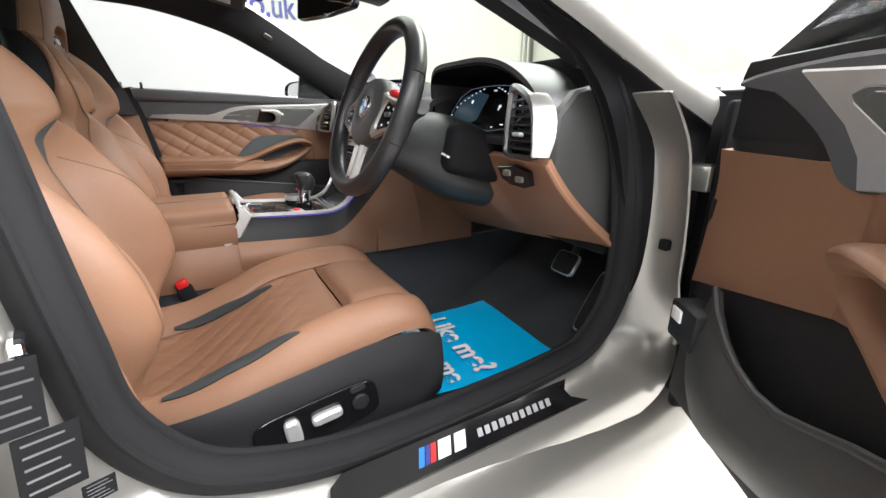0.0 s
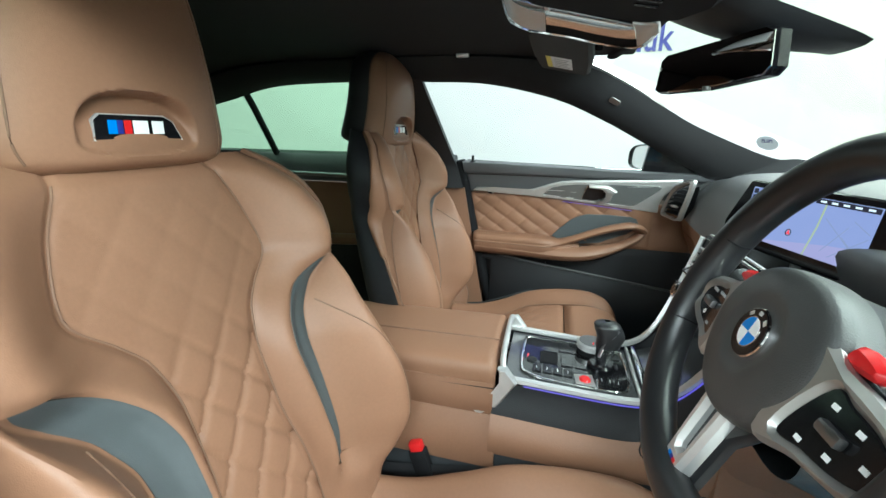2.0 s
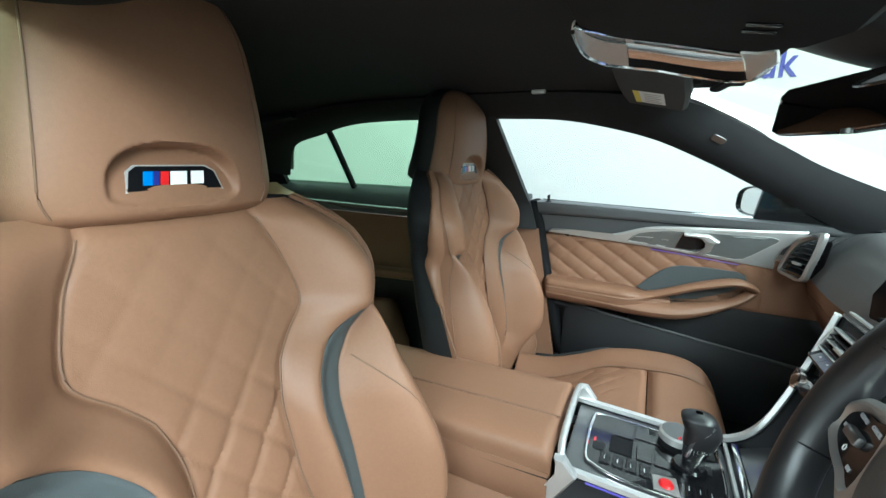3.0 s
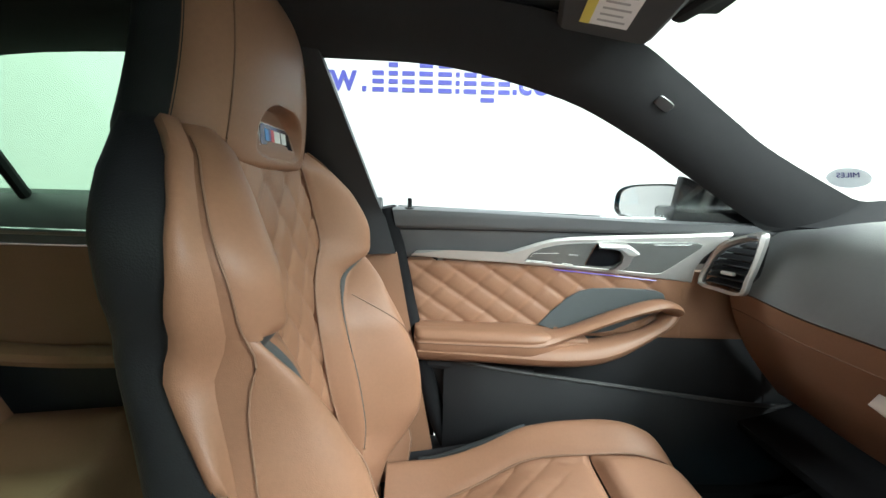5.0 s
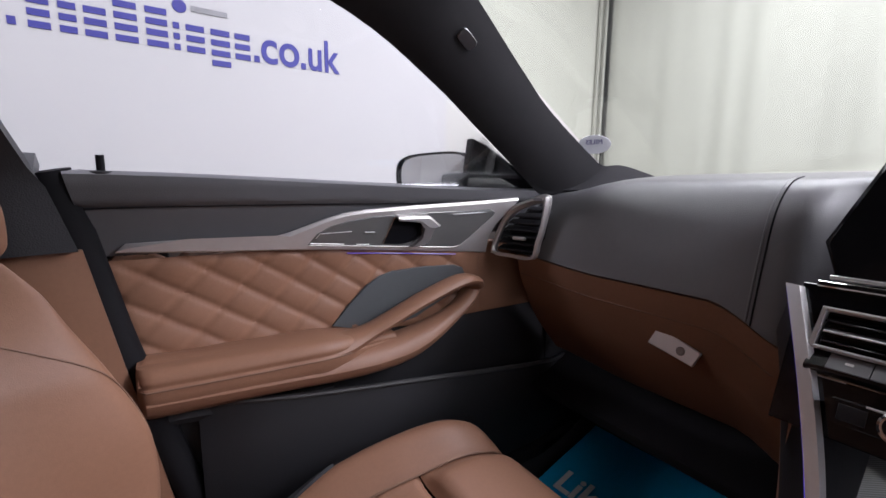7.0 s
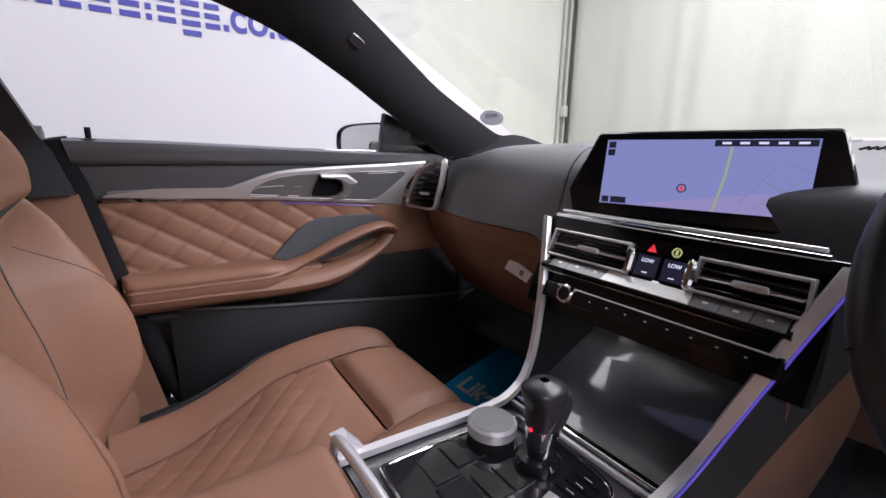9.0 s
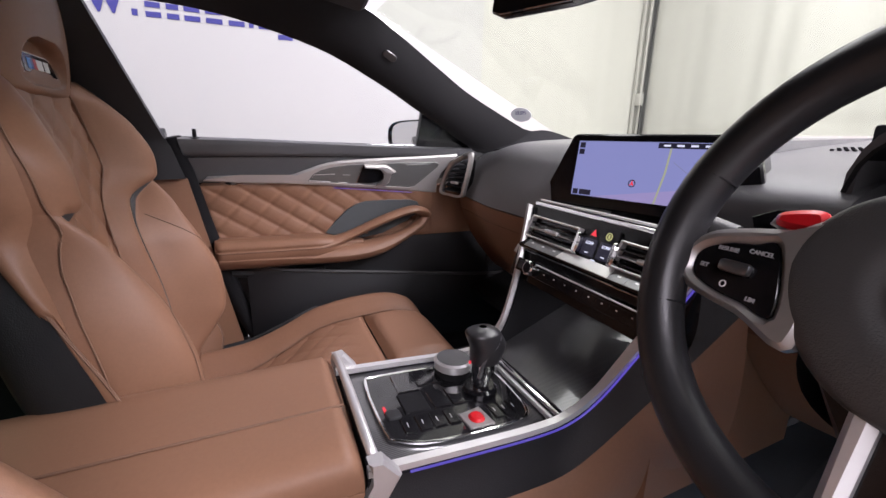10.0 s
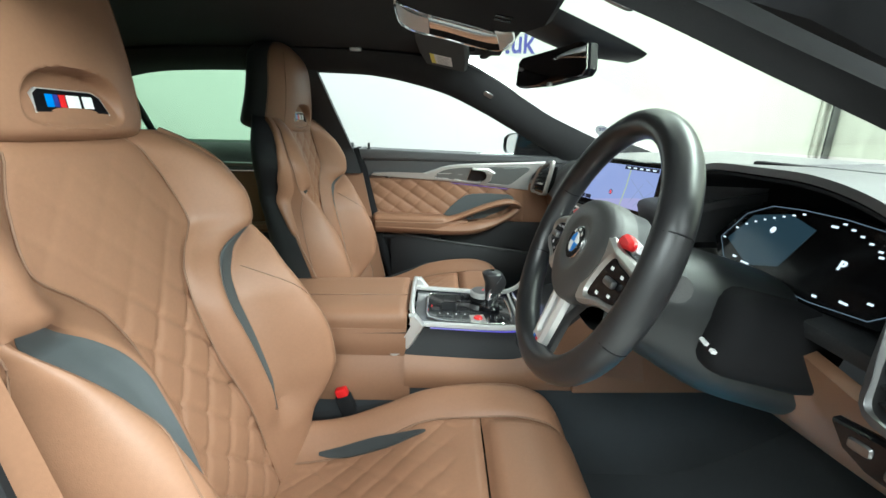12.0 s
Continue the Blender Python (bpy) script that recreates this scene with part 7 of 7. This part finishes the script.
OUTER = spline([(0.074, -0.131, 1.372), (0.072, -0.073, 1.369), (0.075, -0.011, 1.366), (0.097, 0.029, 1.362), (0.131, 0.046, 1.358), (0.166, 0.053, 1.353), (0.217, 0.065, 1.343), (0.261, 0.050, 1.332), (0.287, 0.019, 1.327), (0.298, -0.050, 1.333)], 6)
INNER = spline([(0.076, -0.138, 1.374), (0.084, -0.118, 1.373), (0.095, -0.105, 1.373), (0.112, -0.086, 1.372), (0.129, -0.074, 1.371), (0.160, -0.066, 1.366), (0.205, -0.057, 1.358), (0.242, -0.052, 1.350), (0.267, -0.050, 1.345), (0.293, -0.060, 1.340)], 6)


def along(line, v):
    i = min(1.0, max(0.0, v)) * (len(line) - 1)
    k = min(int(i), len(line) - 2)
    return line[k].lerp(line[k + 1], i - k)


def lip(u, v):
    """The bright lip between the headliner and the console, hollow across."""
    return along(OUTER, v).lerp(along(INNER, v), u) + Vector((0, 0, 0.008 * math.sin(math.pi * u)))


# One chrome lip: its white and dark reflections are laid in as separate materials.
part("satin_lip", shell(lambda u, v: lip(0.58 * u, 0.04 + 0.40 * v), steps(0, 1, 8), steps(0, 1, 40), -0.003), SATIN, overhead, "pale piece of the lip for its bright reflection")
part("lip_dark_reflection", shell(lambda u, v: lip(0.60 + 0.40 * u, 0.04 + 0.40 * v), steps(0, 1, 8), steps(0, 1, 40), -0.003), GLOSS_BLACK, overhead)
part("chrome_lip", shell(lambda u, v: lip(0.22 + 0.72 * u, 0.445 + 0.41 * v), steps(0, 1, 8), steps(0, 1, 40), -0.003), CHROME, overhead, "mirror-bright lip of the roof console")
part("lip_dark_reflection", shell(lambda u, v: lip(0.02 + 0.19 * u, 0.445 + 0.41 * v), steps(0, 1, 4), steps(0, 1, 40), -0.003), MATT_BLACK, overhead)
part("lip_end", shell(lambda u, v: lip(u, 0.86 + 0.14 * v), steps(0, 1, 8), steps(0, 1, 12), -0.003), SATIN, overhead, "pale end of the lip for its bright reflection")
part("chrome_edge", tube([lip(0, v) for v in steps(0.03, 0.97, 40)], 0.0028, 6), CHROME, overhead, "chrome edge")
part("chrome_edge", tube([lip(1, v) for v in steps(0.03, 0.60, 40)], 0.0016, 6), CHROME, overhead)
unit_line = [(p.x, p.y) for p in INNER[2::4]] + [(0.330, -0.09), (0.352, -0.16), (0.340, -0.30), (0.250, -0.36), (0.130, -0.33), (0.080, -0.26)]
UNIT = Matrix.Translation((0.18, 0, 1.404)) @ pose(0, 0, 0, 0, 9.0, 0) @ pose(0, 0, 0, 180, 0, 0)
unit = part("unit", plate([(x - 0.18, -y) for x, y in unit_line], 0.044, UNIT, 0.010), MATT_BLACK, overhead, "black console")
for g in (1, -1):
    part("slot", block((0.030, 0.006, 0.004), (0.09, 0.16 + g * 0.012, 0.0445), bevel=0.001), GLOSS_BLACK, unit).matrix_basis = UNIT
hook = whole("coat_hook", block((0.035, 0.014, 0.012), (-0.10, 0.40, 1.384), bevel=0.004), SATIN, "small pale hook on the headliner", "hook")
visor = thing("sun_visor", "folded grey sun visor with a white warning label", "sun visor", (0, 0, 0))
LM = frame_of((0.155, 0.380, 1.356), (0.98, -0.12, -0.20), (-0.10, -0.95, 0.17))
blade = part("blade", plate([(-0.060, -0.066), (-0.048, -0.074), (0.058, -0.076), (0.072, -0.066), (0.080, 0.030), (0.076, 0.215), (-0.066, 0.205), (-0.068, 0.0)], 0.022, LM @ Matrix.Translation((0, 0, -0.0225)), 0.008), VISOR, visor, "dark grey visor")
part("warning_label", plate([(-0.033, -0.040), (0.031, -0.040), (0.031, 0.038), (-0.033, 0.038)], 0.0006, LM, 0.0002), WHITE, visor, "white paper warning label")
part("label_stripe", plate([(-0.033, -0.040), (-0.020, -0.040), (-0.020, 0.038), (-0.033, 0.038)], 0.0010, LM, 0.0001), YELLOW, visor, "yellow stripe")
for k in range(5):
    part("label_bar", plate([(-0.012, -0.030 + 0.013 * k), (0.024 - 0.006 * (k % 2), -0.030 + 0.013 * k), (0.024 - 0.006 * (k % 2), -0.026 + 0.013 * k), (-0.012, -0.026 + 0.013 * k)], 0.0009, LM, 0.0001), LEGEND, visor)
part("clip", block((0.016, 0.012, 0.014), (0.235, 0.235, 1.364), bevel=0.004), MATT_BLACK, visor)
rv = thing("rear_view_mirror", "frameless dark rear-view mirror on the windscreen", "mirror", (0, 0, 0))
RM = frame_of((0.381, -0.008, 1.293), (0.42, -1, 0), (0.03, 0, 1))
rs = [(-0.118, -0.028), (-0.112, 0.020), (-0.100, 0.028), (0.100, 0.032), (0.114, 0.026), (0.120, -0.018), (0.110, -0.028), (0.0, -0.036), (-0.105, -0.034)]
part("mirror_shell", plate(scaled(rs, 1.03), 0.022, RM @ Matrix.Translation((0, 0, -0.020)), 0.006), GLOSS_BLACK, rv, "black shell")
part("mirror_glass", plate(rs, 0.003, RM, 0.001), material("auto_dim_mirror", (0.42, 0.42, 0.43), 0.03, 1.0, mottle=(2, 0.01), fine=(9, 0.0)), rv, "dark mirror glass")
part("mirror_foot", tube(spline([(0.392, -0.01, 1.298), (0.43, -0.01, 1.322), (0.46, -0.01, 1.340)]), 0.014, 10), SOFT_BLACK, rv)
part("sensor_cover", shell(lambda u, v: screen_glass(0.5 + (u - 0.5) * (0.150 - 0.080 * v), 0.01 + 0.26 * v) - Vector((0.004, 0.012, 0.008 + 0.030 * math.sin(math.pi * u) ** 0.5 * math.sin(math.pi * (0.25 + 0.72 * v)))), steps(0, 1, 14), steps(0, 1, 14), -0.006), SOFT_BLACK, rv, "black sensor cover against the windscreen")
part("mirror_button", tube([(0.383, -0.02, 1.260), (0.383, -0.02, 1.254)], 0.006, 10), DARK_METAL, rv)

# ---- mats and papers ----


def paper_mat(at, turn, tilt, label):
    m = thing("paper_floor_mat", label, "floor mat", at, "paper mats")
    m.rotation_euler = (0, radians(-tilt), radians(turn))
    part("sheet", shell(lambda u, v: ((u - 0.5) * 0.50, (v - 0.5) * 0.36, 0.004 + 0.006 * noise.noise((u * 3, v * 3, at[1])) + 0.02 * max(0, u - 0.75) ** 2 * 4), steps(0, 1, 20), steps(0, 1, 16), 0.0015), MAT_BLUE, m, "bright blue printed paper")
    return m


mat1 = paper_mat((0.515, -0.428, 0.410), -3, 1.5, "bright blue paper floor mat with white words")
W1 = pose(0, 0, 0.0165, 0, 0, -90)
words("Like me?", 0.083, Matrix.Translation((0.048, -0.022, 0.0)) @ W1, WHITE, mat1, "slogan", bold=0.0024)
words("Finance me", 0.066, Matrix.Translation((-0.032, -0.022, 0.0)) @ W1, WHITE, mat1, "slogan", bold=0.0019)
mat2 = paper_mat((0.60, 0.465, 0.400), 4, 13, "bright blue paper floor mat with white words")
words("Like me?", 0.080, Matrix.Translation((0.05, 0.0, 0.0)) @ W1, WHITE, mat2, "slogan", bold=0.0022)
words("Finance me", 0.064, Matrix.Translation((-0.045, 0.0, 0.0)) @ W1, WHITE, mat2, "slogan", bold=0.0018)
sticker = thing("windscreen_sticker", "small pale service sticker on the windscreen", "sticker", (0, 0, 0))
SM = frame_of((0.757, 0.665, 1.168), (0.45, -1, 0), (-0.6, 0.1, 1))
part("sheet", plate(oval(0.036, 0.022, 24), 0.001, SM, 0.0002), material("pale_film", (0.72, 0.75, 0.78), 0.3), sticker)
words("MILES", 0.015, SM @ Matrix.Translation((0, 0.006, 0.0012)) @ Matrix.Diagonal((-1, 1, 1, 1)), SIGN_BLUE, sticker, "print")
